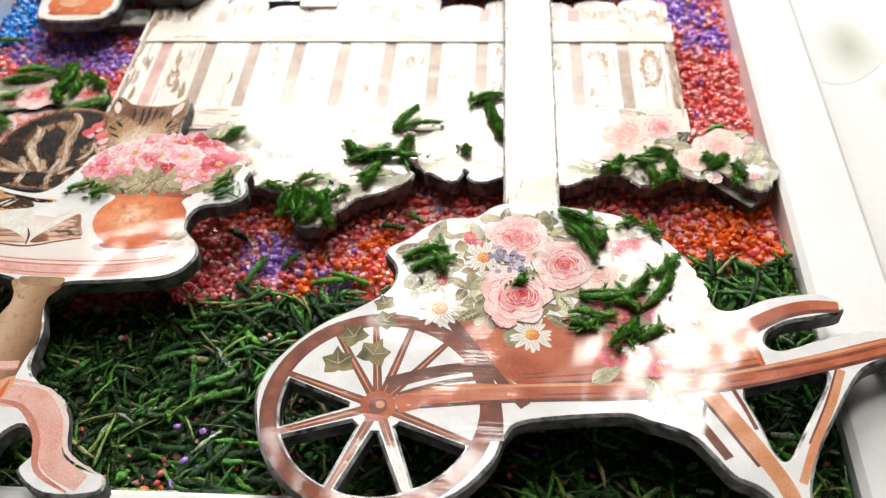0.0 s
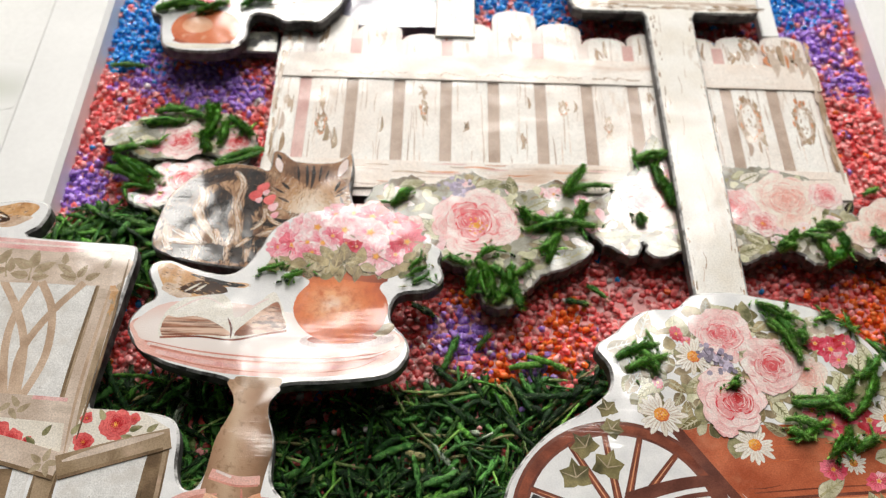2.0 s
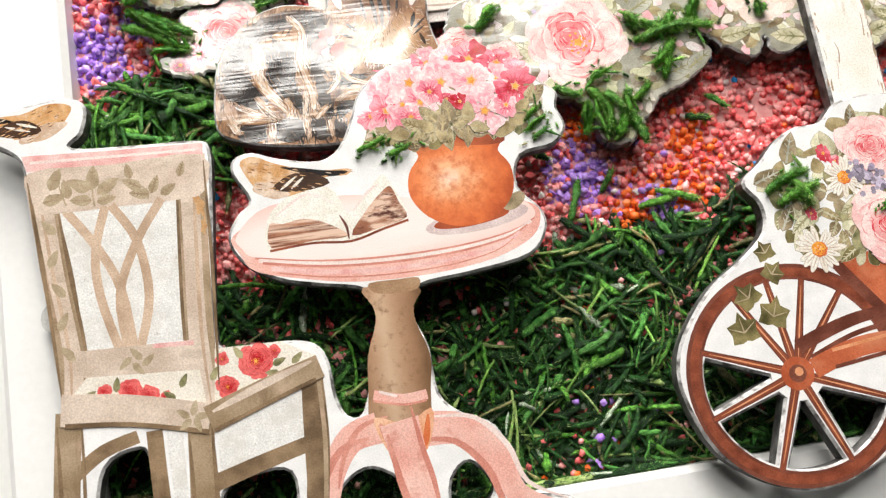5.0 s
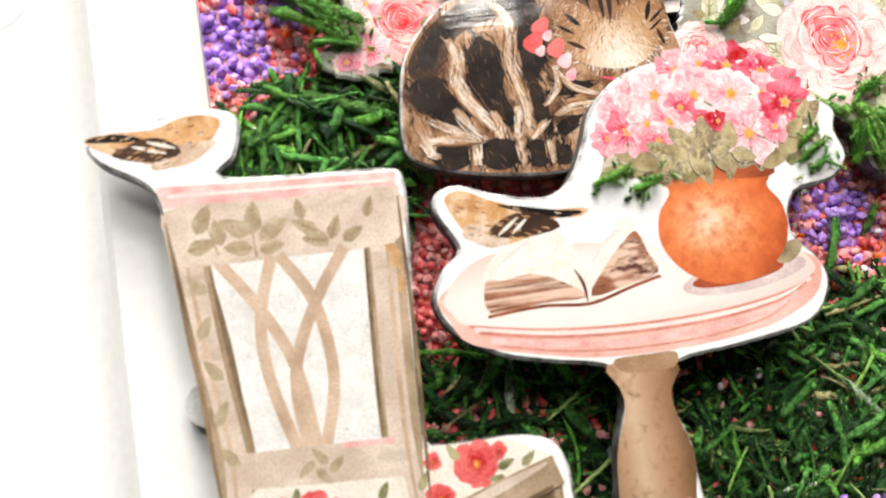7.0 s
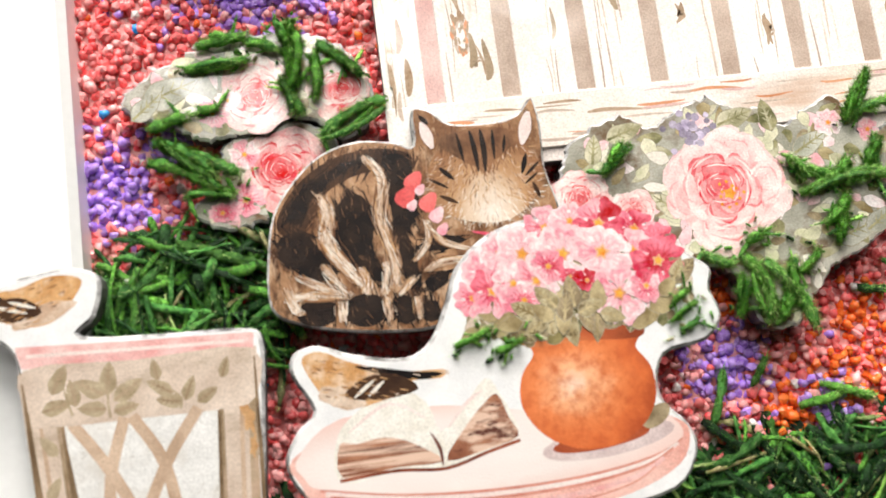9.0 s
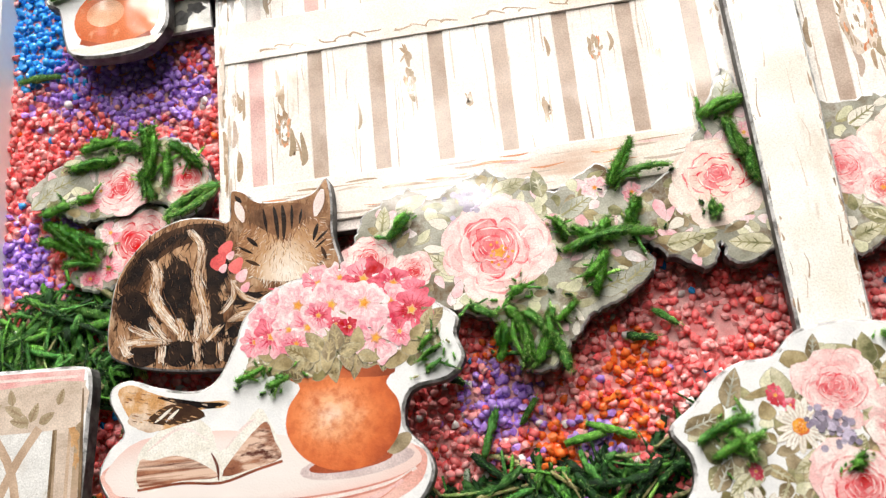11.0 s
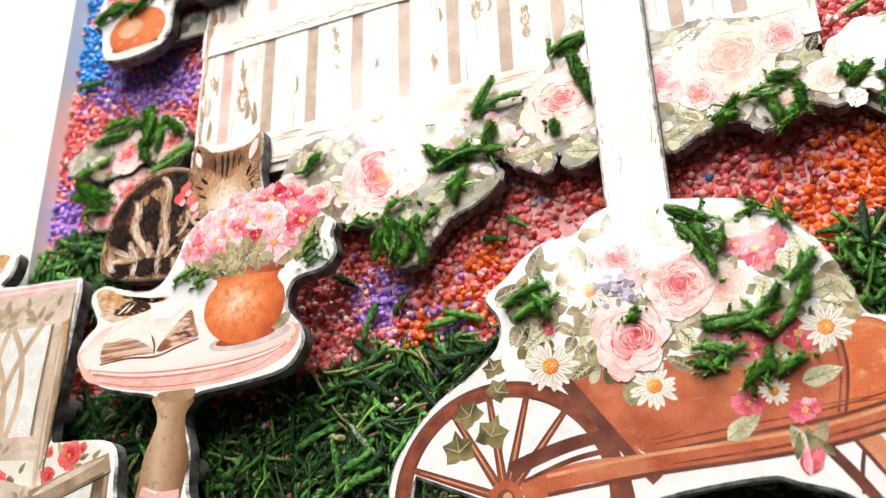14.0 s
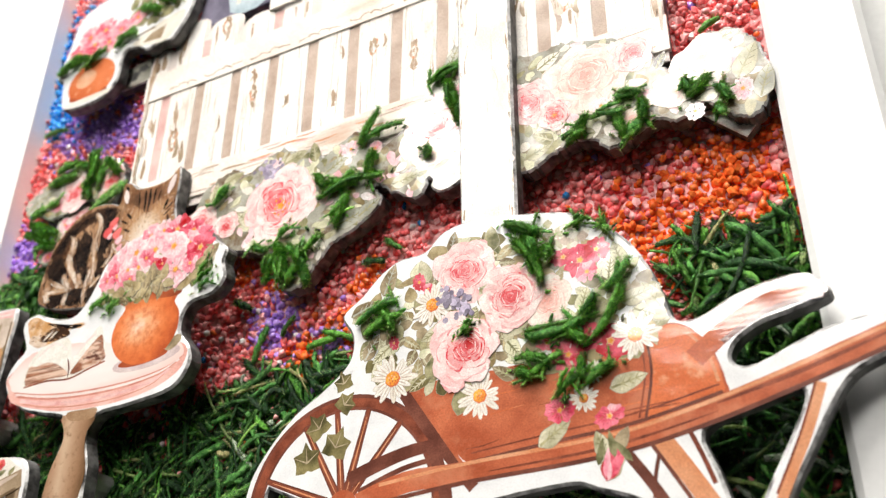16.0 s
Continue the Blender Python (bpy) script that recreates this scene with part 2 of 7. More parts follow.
def shaded(m, cx, cy, rx, ry, stops, wobble=0.3, scale=260.0):
    """Replaces a print's colour by tones that run outwards from a point, with a mottled edge between them."""
    n, l = m.node_tree.nodes, m.node_tree.links
    p = n["Principled BSDF"]
    at, place, size = n.new("ShaderNodeTexCoord"), n.new("ShaderNodeMapping"), n.new("ShaderNodeVectorMath")
    tex, mul, ramp = n.new("ShaderNodeTexNoise"), n.new("ShaderNodeMath"), n.new("ShaderNodeValToRGB")
    place.inputs["Scale"].default_value = (1 / (rx * MM), 1 / (ry * MM), 0)
    place.inputs["Location"].default_value = (-cx / rx, -cy / ry, 0)
    size.operation, mul.operation = "LENGTH", "MULTIPLY_ADD"
    tex.inputs["Scale"].default_value, tex.inputs["Detail"].default_value, tex.inputs["Roughness"].default_value = scale, 7, 0.7
    mul.inputs[1].default_value = 2 * wobble
    shift = n.new("ShaderNodeMath")
    shift.operation = "SUBTRACT"
    shift.inputs[1].default_value = wobble
    l.new(at.outputs["Object"], place.inputs[0])
    l.new(place.outputs[0], size.inputs[0])
    l.new(at.outputs["Object"], tex.inputs["Vector"])
    l.new(tex.outputs["Fac"], mul.inputs[0])
    l.new(size.outputs["Value"], mul.inputs[2])
    l.new(mul.outputs[0], shift.inputs[0])
    l.new(shift.outputs[0], ramp.inputs[0])
    els = ramp.color_ramp.elements
    els[0].position, els[0].color = stops[0][0], (*stops[0][1], 1)
    els[1].position, els[1].color = stops[-1][0], (*stops[-1][1], 1)
    for t, c in stops[1:-1]:
        els.new(t).color = (*c, 1)
    l.new(ramp.outputs[0], p.inputs["Base Color"])
    return m

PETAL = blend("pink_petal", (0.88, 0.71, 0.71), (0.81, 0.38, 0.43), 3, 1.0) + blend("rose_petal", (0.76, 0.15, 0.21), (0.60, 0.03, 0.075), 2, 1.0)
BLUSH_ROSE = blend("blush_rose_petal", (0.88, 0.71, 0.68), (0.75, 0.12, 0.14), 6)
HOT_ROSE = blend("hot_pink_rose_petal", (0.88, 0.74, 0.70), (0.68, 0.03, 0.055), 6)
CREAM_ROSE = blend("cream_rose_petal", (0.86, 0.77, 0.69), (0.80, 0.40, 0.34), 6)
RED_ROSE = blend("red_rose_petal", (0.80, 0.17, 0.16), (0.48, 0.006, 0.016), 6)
WHITE_PETAL = paper("white_petal", (0.76, 0.72, 0.64), (0.86, 0.83, 0.77), 500)
YELLOW = paper("orange_yellow_flower_heart", (0.75, 0.22, 0.02), (0.85, 0.45, 0.08), 800)
LEAF_GREEN = paper("sage_leaf_print", (0.12, 0.12, 0.05), (0.44, 0.40, 0.22), 380, coat=0.75)
OLIVE = paper("olive_leaf_print", (0.22, 0.16, 0.07), (0.54, 0.44, 0.25), 320, coat=0.75)
POT_LEAF = flecked(paper("speckled_tan_leaf_print", (0.30, 0.24, 0.12), (0.58, 0.50, 0.32), 420), (0.13, 0.09, 0.04), 600, 0.52, 0.66)
BUD_GREEN = paper("cream_green_bud_print", (0.56, 0.55, 0.36), (0.78, 0.74, 0.56), 420, coat=0.75)
LEAF_PALE = paper("pale_sage_leaf_print", (0.32, 0.30, 0.17), (0.70, 0.65, 0.48), 300, coat=0.75)
LEAF_GREY = paper("silver_grey_leaf_print", (0.29, 0.29, 0.23), (0.58, 0.57, 0.49), 260, coat=0.75)
LEAF_BROWN = paper("brown_leaf_print", (0.14, 0.10, 0.05), (0.44, 0.35, 0.22), 300, coat=0.75)
LEAF_RIM = paper("leaf_edge_print", (0.20, 0.18, 0.12), (0.46, 0.42, 0.32), 400)
IVY = paper("olive_ivy_print", (0.07, 0.062, 0.022), (0.28, 0.235, 0.10), 300)
GARLAND_BASE = flecked(paper("stained_grey_green_print", (0.24, 0.235, 0.18), (0.52, 0.50, 0.43), 160, coat=0.75), (0.16, 0.10, 0.055), 120, 0.50, 0.62)
LILAC = islands(paper("lilac_berry_print", (0.30, 0.25, 0.36), (0.50, 0.44, 0.54), 500), 0.5)
POT_SHADOW = paper("lilac_grey_shadow_print", (0.56, 0.43, 0.42), (0.74, 0.62, 0.60), 240)
CREAM = paper("cream_print", (0.74, 0.68, 0.58), (0.84, 0.79, 0.71), 200)
GAP = paper("taupe_fence_gap_print", (0.42, 0.315, 0.25), (0.58, 0.46, 0.385), 160)
GAP_PINK = paper("pink_fence_gap_print", (0.62, 0.37, 0.34), (0.76, 0.54, 0.50), 160)
GAP_PALE = paper("pale_fence_gap_print", (0.70, 0.60, 0.55), (0.82, 0.74, 0.69), 160)
SLAT = flecked(paper("whitewashed_slat_print", (0.83, 0.76, 0.70), (0.89, 0.87, 0.83), 70), (0.50, 0.33, 0.21), 95, 0.60, 0.72, (1, 0.25, 1))
RAIL = flecked(paper("whitewashed_rail_print", (0.82, 0.72, 0.64), (0.88, 0.83, 0.78), 80), (0.60, 0.39, 0.27), 110, 0.56, 0.76, (0.2, 1, 1))
POST = flecked(flecked(paper("cracked_white_post_print", (0.79, 0.74, 0.66), (0.88, 0.86, 0.82), 90), (0.55, 0.42, 0.30), 70, 0.58, 0.76, (1, 0.3, 1)), (0.50, 0.38, 0.28), 210, 0.64, 0.76, (1, 0.25, 1))
SIGN = flecked(paper("crusted_white_sign_print", (0.74, 0.70, 0.64), (0.86, 0.85, 0.83), 120), (0.42, 0.31, 0.21), 200, 0.55, 0.68)
for m in (SLAT, RAIL, GAP, GAP_PINK, GAP_PALE, POST):
    for link in m.node_tree.nodes["Principled BSDF"].inputs["Coat Weight"].links[:]:
        m.node_tree.links.remove(link)
    m.node_tree.nodes["Principled BSDF"].inputs["Coat Weight"].default_value = 0.3
KNOT = paper("brown_knot_print", (0.34, 0.22, 0.13), (0.50, 0.37, 0.26), 600)
FUR = flecked(paper("brown_streaked_print", (0.13, 0.055, 0.025), (0.30, 0.15, 0.075), 300), (0.045, 0.022, 0.013), 150, 0.50, 0.66, (1, 0.4, 1))
UMBER = paper("umber_print", (0.035, 0.016, 0.009), (0.085, 0.04, 0.02), 300)
FUR_DARK = paper("black_brown_print", (0.006, 0.004, 0.004), (0.028, 0.016, 0.011), 300)
FUR_PALE = paper("fawn_streak_print", (0.50, 0.33, 0.22), (0.74, 0.60, 0.48), 400)
COAT = flecked(flecked(paper("mottled_brown_print", (0.20, 0.09, 0.04), (0.44, 0.25, 0.135), 260), (0.07, 0.03, 0.015), 420, 0.50, 0.64, (1, 0.4, 1)), (0.62, 0.42, 0.27), 520, 0.52, 0.68, (1, 0.4, 1))
OCHRE = paper("ochre_print", (0.42, 0.21, 0.08), (0.62, 0.38, 0.19), 350)
BLUE_TIN = paper("pale_blue_print", (0.36, 0.46, 0.52), (0.62, 0.70, 0.73), 130)
MAUVE = paper("mauve_grey_print", (0.12, 0.11, 0.16), (0.24, 0.22, 0.30), 160)
INK = paper("black_print", (0.012, 0.012, 0.014), (0.03, 0.03, 0.03), 300)

GRAIN = [islands(material(n, a, b, 900, 0.25, 5000, 0.2, 0.0001, spec=0.45, sub=0.0), 0.2) for n, a, b in (
    ("coral_grain", (0.90, 0.115, 0.125), (0.94, 0.26, 0.25)), ("salmon_grain", (0.92, 0.30, 0.30), (0.94, 0.50, 0.48)),
    ("purple_grain", (0.38, 0.18, 0.74), (0.58, 0.37, 0.86)), ("blue_grain", (0.015, 0.27, 0.82), (0.07, 0.44, 0.90)),
    ("orange_grain", (0.94, 0.12, 0.018), (0.95, 0.24, 0.05)), ("clear_grain", (0.72, 0.62, 0.60), (0.84, 0.80, 0.78)))]
MOSS = [islands(material(n, a, b, 900, 0.5, 5000, 1.0, 0.0004, spec=0.4, grain=0.5), 0.55) for n, a, b in (
    ("green_moss", (0.003, 0.020, 0.004), (0.018, 0.090, 0.014)), ("light_moss", (0.035, 0.18, 0.025), (0.15, 0.43, 0.085)),
    ("straw_moss", (0.26, 0.23, 0.08), (0.48, 0.43, 0.22)), ("yellow_green_moss", (0.27, 0.42, 0.10), (0.48, 0.60, 0.24)), ("sprig_moss", (0.055, 0.23, 0.02), (0.19, 0.50, 0.065)), ("bright_sprig_moss", (0.22, 0.54, 0.07), (0.44, 0.76, 0.18)), ("glue_coated_moss", (0.42, 0.52, 0.38), (0.62, 0.70, 0.56)))]


# ---- drawing helpers ----
def stroke(pts, w0, w1=None, n=4, ends=True):
    """A band of even or tapering width along a smooth line."""
    w1 = w0 if w1 is None else w1
    line = curve(pts, n, False) if len(pts) > 2 else [Vector(pts[0]).lerp(Vector(pts[1]), i / 3) for i in range(4)]
    left, right, k = [], [], len(line)
    for i, p in enumerate(line):
        t = (line[min(i + 1, k - 1)] - line[max(i - 1, 0)]).normalized()
        w = 0.5 * (w0 + (w1 - w0) * i / (k - 1))
        s = Vector((-t.y, t.x)) * w
        left.append(p + s)
        right.append(p - s)
    return right + left[::-1]


def poly(*pts):
    return [Vector(p) for p in pts]


def leaf_shape(cx, cy, length, width, turn):
    c, s, out = math.cos(radians(turn)), math.sin(radians(turn)), []
    for side in (1, -1):
        for i in range(8):
            t = i / 8 if side > 0 else 1 - i / 8
            x = (t - 0.5) * length
            y = side * 0.5 * width * math.sin(math.pi * t ** 0.8) * (1 + 0.1 * math.sin(9 * t))
            out.append(Vector((cx + x * c - y * s, cy + x * s + y * c)))
    return out


def leaf(cx, cy, length, width, turn, mat, vein=None):
    d = Vector((math.cos(radians(turn)), math.sin(radians(turn)))) * length * 0.46
    c = Vector((cx, cy))
    out = [(leaf_shape(cx, cy, length, width, turn), mat)]
    if mat is not TAN_LEAF:
        out.insert(0, (leaf_shape(cx, cy, length * 1.04, width * 1.07, turn), LEAF_RIM))
    if vein:
        out.append((stroke([c - d, c + d * 0.2, c + d], 0.45, 0.12), vein))
        for k in (-0.4, 0.0, 0.4):
            for side in (1, -1):
                e = Vector((math.cos(radians(turn + side * 45)), math.sin(radians(turn + side * 45)))) * width * 0.38
                out.append((stroke([c + d * k, c + d * k + e], 0.25, 0.1), vein))
    return out


def ivy_leaf(cx, cy, r, turn, mat, vein):
    pts = []
    for i, (a, k) in enumerate(((90, 1.2), (112, 0.72), (148, 1.0), (178, 0.7), (212, 0.92), (246, 0.6), (270, 0.45), (294, 0.6), (328, 0.92), (2, 0.7), (32, 1.0), (68, 0.72))):
        a = radians(a + turn - 90)
        pts.append((cx + r * k * math.cos(a), cy + r * k * math.sin(a)))
    out = [([Vector(q) for q in pts], mat)]
    for a in (0, 60, -60):
        a = radians(turn + a)
        out.append((stroke([(cx, cy), (cx + 0.85 * r * math.cos(a), cy + 0.85 * r * math.sin(a))], 0.3, 0.1), vein))
    return out


def petal_shape(x, y, ru, rv, turn, rng, n=18):
    """A broad petal with an uneven, ruffled lip."""
    c, s, out = math.cos(radians(turn)), math.sin(radians(turn)), []
    p1, p2 = rng.uniform(0, 6), rng.uniform(0, 6)
    for i in range(n):
        a = math.tau * i / n
        k = 1 + 0.07 * math.sin(3 * a + p1) + 0.06 * math.sin(5 * a + p2) + 0.03 * math.sin(9 * a + p1)
        u, v = ru * k * math.cos(a), rv * k * math.sin(a)
        out.append(Vector((x + u * c - v * s, y + u * s + v * c)))
    return out


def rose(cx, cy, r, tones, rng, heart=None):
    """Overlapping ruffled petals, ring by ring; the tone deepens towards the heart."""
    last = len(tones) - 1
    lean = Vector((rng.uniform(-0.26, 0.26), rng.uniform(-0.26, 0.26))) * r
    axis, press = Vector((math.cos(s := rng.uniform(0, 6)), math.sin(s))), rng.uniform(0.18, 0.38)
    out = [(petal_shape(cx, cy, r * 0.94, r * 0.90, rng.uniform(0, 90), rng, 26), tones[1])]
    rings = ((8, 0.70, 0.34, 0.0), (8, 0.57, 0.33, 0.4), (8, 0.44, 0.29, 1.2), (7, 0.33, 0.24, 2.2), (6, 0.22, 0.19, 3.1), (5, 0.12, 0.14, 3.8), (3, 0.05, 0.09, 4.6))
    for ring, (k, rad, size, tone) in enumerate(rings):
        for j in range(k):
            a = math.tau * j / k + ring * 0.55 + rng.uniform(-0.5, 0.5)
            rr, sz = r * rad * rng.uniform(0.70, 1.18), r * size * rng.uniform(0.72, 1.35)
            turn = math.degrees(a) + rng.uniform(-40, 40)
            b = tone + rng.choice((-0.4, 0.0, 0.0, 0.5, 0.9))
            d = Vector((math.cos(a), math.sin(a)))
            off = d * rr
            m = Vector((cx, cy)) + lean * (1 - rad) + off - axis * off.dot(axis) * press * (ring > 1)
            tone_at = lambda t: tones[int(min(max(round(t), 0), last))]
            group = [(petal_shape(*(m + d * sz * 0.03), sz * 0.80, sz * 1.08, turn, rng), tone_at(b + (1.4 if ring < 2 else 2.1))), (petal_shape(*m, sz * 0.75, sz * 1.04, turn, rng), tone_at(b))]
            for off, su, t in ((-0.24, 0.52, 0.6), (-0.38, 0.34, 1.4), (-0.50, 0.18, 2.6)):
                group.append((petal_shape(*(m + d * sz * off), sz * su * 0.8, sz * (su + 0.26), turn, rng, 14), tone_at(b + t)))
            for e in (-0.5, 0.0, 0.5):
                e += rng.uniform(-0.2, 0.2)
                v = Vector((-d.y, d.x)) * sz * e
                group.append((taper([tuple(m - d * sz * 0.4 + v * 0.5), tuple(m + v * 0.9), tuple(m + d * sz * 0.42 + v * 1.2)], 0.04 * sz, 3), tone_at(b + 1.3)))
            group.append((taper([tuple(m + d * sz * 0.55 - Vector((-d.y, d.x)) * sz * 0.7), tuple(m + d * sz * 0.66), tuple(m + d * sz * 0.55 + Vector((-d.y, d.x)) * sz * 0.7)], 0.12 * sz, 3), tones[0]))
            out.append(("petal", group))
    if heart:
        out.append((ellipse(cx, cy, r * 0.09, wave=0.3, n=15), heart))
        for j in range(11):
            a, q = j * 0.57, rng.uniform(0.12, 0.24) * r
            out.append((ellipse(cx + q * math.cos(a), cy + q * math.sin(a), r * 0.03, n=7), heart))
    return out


def daisy(cx, cy, r, rng, petals=16):
    out = [(ellipse(cx, cy, r * 0.36, n=14), CREAM)]
    for j in range(petals):
        a = math.tau * j / petals + rng.uniform(-0.14, 0.14)
        q = r * rng.uniform(0.82, 1.08)
        mid = Vector((cx + 0.58 * q * math.cos(a), cy + 0.58 * q * math.sin(a)))
        d = Vector((math.cos(a), math.sin(a))) * q
        out.append(("petal", [(ellipse(*mid, 0.43 * q, 0.14 * q, math.degrees(a), 12), TAN_PALE), (ellipse(*mid, 0.42 * q, 0.115 * q, math.degrees(a), 12), WHITE_PETAL if j % 4 else CREAM), (taper([tuple(mid - d * 0.3), tuple(mid + d * 0.2)], 0.05 * q), TAN_PALE)]))
    out.append((ellipse(cx, cy, r * 0.31, wave=0.07, lobes=7, n=18), TERRA))
    out.append((ellipse(cx - 0.03 * r, cy + 0.03 * r, r * 0.27, wave=0.06, lobes=5, n=18), YELLOW))
    for j in range(14):
        a, q = j * 2.4, 0.06 * r * j ** 0.5
        out.append((ellipse(cx + q * math.cos(a), cy + q * math.sin(a), r * 0.035, n=7), TERRA if j % 3 else TERRA_LIGHT))
    return out


def primrose(cx, cy, r, tone, rng):
    """Five broad notched petals that pale towards the rim."""
    out, s = [(ellipse(cx, cy, 0.4 * r, n=12), PETAL[min(tone + 1, 4)])], rng.uniform(0, 72)
    squash, tilt = rng.uniform(0.68, 1.0), rng.uniform(0, 180)
    ct_, st_ = math.cos(radians(tilt)), math.sin(radians(tilt))

    def lay(x, y):
        u, v = x * ct_ + y * st_, (-x * st_ + y * ct_) * squash
        return Vector((cx + u * ct_ - v * st_, cy + u * st_ + v * ct_))

    for j in range(5):
        a0 = radians(s + 72 * j + rng.uniform(-6, 6))
        t = min(max(tone + rng.choice((-1, 0, 0, 0, 1)), 0), 4)
        group = []
        for k, (reach, spread, tt) in enumerate(((1.0, 0.70, t), (0.80, 0.55, t + 1 if t < 2 else t), (0.62, 0.40, t), (0.42, 0.26, min(t + 1, 4)))):
            pts = []
            for w, q in ((-0.35, 0.18), (-0.8, 0.55), (-0.92, 0.80), (-0.55, 1.02), (0.0, 0.88), (0.55, 1.02), (0.92, 0.80), (0.8, 0.55), (0.35, 0.18)):
                a = a0 + w * spread
                q *= r * reach * rng.uniform(0.95, 1.05)
                pts.append(tuple(lay(q * math.cos(a), q * math.sin(a))))
            group.append((curve(pts, 3), PETAL[tt]))
        for w in (-0.35, 0.0, 0.35):
            a = a0 + w
            group.append((taper([tuple(lay(0.25 * r * math.cos(a), 0.25 * r * math.sin(a))), tuple(lay(0.75 * r * math.cos(a), 0.75 * r * math.sin(a)))], 0.05 * r), PETAL[min(t + 1, 4)]))
        out.append(("petal", group))
    out.append((ellipse(cx, cy, 0.19 * r, wave=0.3, n=15), TERRA_LIGHT))
    out.append((ellipse(cx, cy, 0.12 * r, wave=0.25, n=15), YELLOW))
    return out


JOBS = []
LAYER = 0.0005


def printed(name, parent, z, shapes, label=""):
    """One printed motif on a board. z: the board's top, with a fraction that gives the order of the layers."""
    JOBS.append((parent, z, name, shapes, label))


class Layers:
    """Gives each shape the lowest film of ink that lies above all the shapes that it overlaps."""

    def __init__(self):
        self.boxes, self.films, self.count = np.zeros((64, 4)), np.zeros(64), 0

    def film(self, pts):
        x0, y0, x1, y1 = min(p[0] for p in pts), min(p[1] for p in pts), max(p[0] for p in pts), max(p[1] for p in pts)
        k = self.count
        if k == len(self.films):
            self.boxes, self.films = np.concatenate((self.boxes, np.zeros((k, 4)))), np.concatenate((self.films, np.zeros(k)))
        b = self.boxes[:k]
        hit = (b[:, 0] < x1) & (b[:, 2] > x0) & (b[:, 1] < y1) & (b[:, 3] > y0)
        f = 1 + (self.films[:k][hit].max() if hit.any() else 0)
        self.boxes[k], self.films[k], self.count = (x0, y0, x1, y1), f, k + 1
        return 0.010 + LAYER * f


def print_all():
    """Lays down the motifs: each shape lies a hair above those that it covers; petals are pieces of their flower."""
    stacks = {}
    for parent, z, name, shapes, label in sorted(JOBS, key=lambda j: j[1]):
        base = TOP.get(parent, z)
        stack = stacks.setdefault(parent, Layers())
        body, pieces = Sheet(), []
        for first, second in shapes:
            piece = isinstance(first, str)
            sheet, group = (Sheet(), second) if piece else (body, [(first, second)])
            for pts, mat in group:
                sheet.slab(pts, base - 0.03, base + stack.film(pts), mat)
            if piece:
                pieces.append((first, sheet))
        ob = body.make(name, parent, label=label)
        if any(k in name for k in ("foliage", "cluster", "wear", "worn", "grain", "stain")) or "blossom" in name and not pieces:
            tagged(ob, label, kind="stuff")
        for piece_name, sheet in pieces:
            sheet.make(piece_name, ob)


TOP = {}


def taper(pts, w, n=5):
    """A brush stroke: thick in the middle, thin at both ends."""
    line = curve(pts, n, False) if len(pts) > 2 else [Vector(pts[0]).lerp(Vector(pts[1]), i / 6) for i in range(7)]
    left, right, k = [], [], len(line)
    for i, p in enumerate(line):
        t = (line[min(i + 1, k - 1)] - line[max(i - 1, 0)]).normalized()
        h = 0.5 * w * (0.12 + 0.88 * math.sin(math.pi * (0.06 + 0.9 * i / (k - 1))))
        left.append(p + Vector((-t.y, t.x)) * h)
        right.append(p - Vector((-t.y, t.x)) * h)
    return right + left[::-1]


def inside(p, ring):
    hit = False
    for a, b in zip(ring, [*ring[1:], ring[0]]):
        if (a[1] > p[1]) != (b[1] > p[1]) and p[0] < (b[0] - a[0]) * (p[1] - a[1]) / (b[1] - a[1]) + a[0]:
            hit = not hit
    return hit


def scatter(ring, count, rng, margin=0.0):
    xs, ys = [p[0] for p in ring], [p[1] for p in ring]
    out = []
    while len(out) < count:
        p = (rng.uniform(min(xs), max(xs)), rng.uniform(min(ys), max(ys)))
        if inside(p, ring) and all((p[0] - q[0]) ** 2 + (p[1] - q[1]) ** 2 > margin ** 2 for q in out):
            out.append(p)
    return out


def spacers(parent, places, z0, z1, r=3.0):
    for x, y in places:
        Sheet().slab(ellipse(x, y, r, n=14), z0, z1, FOAM).make("spacer_pad", parent)


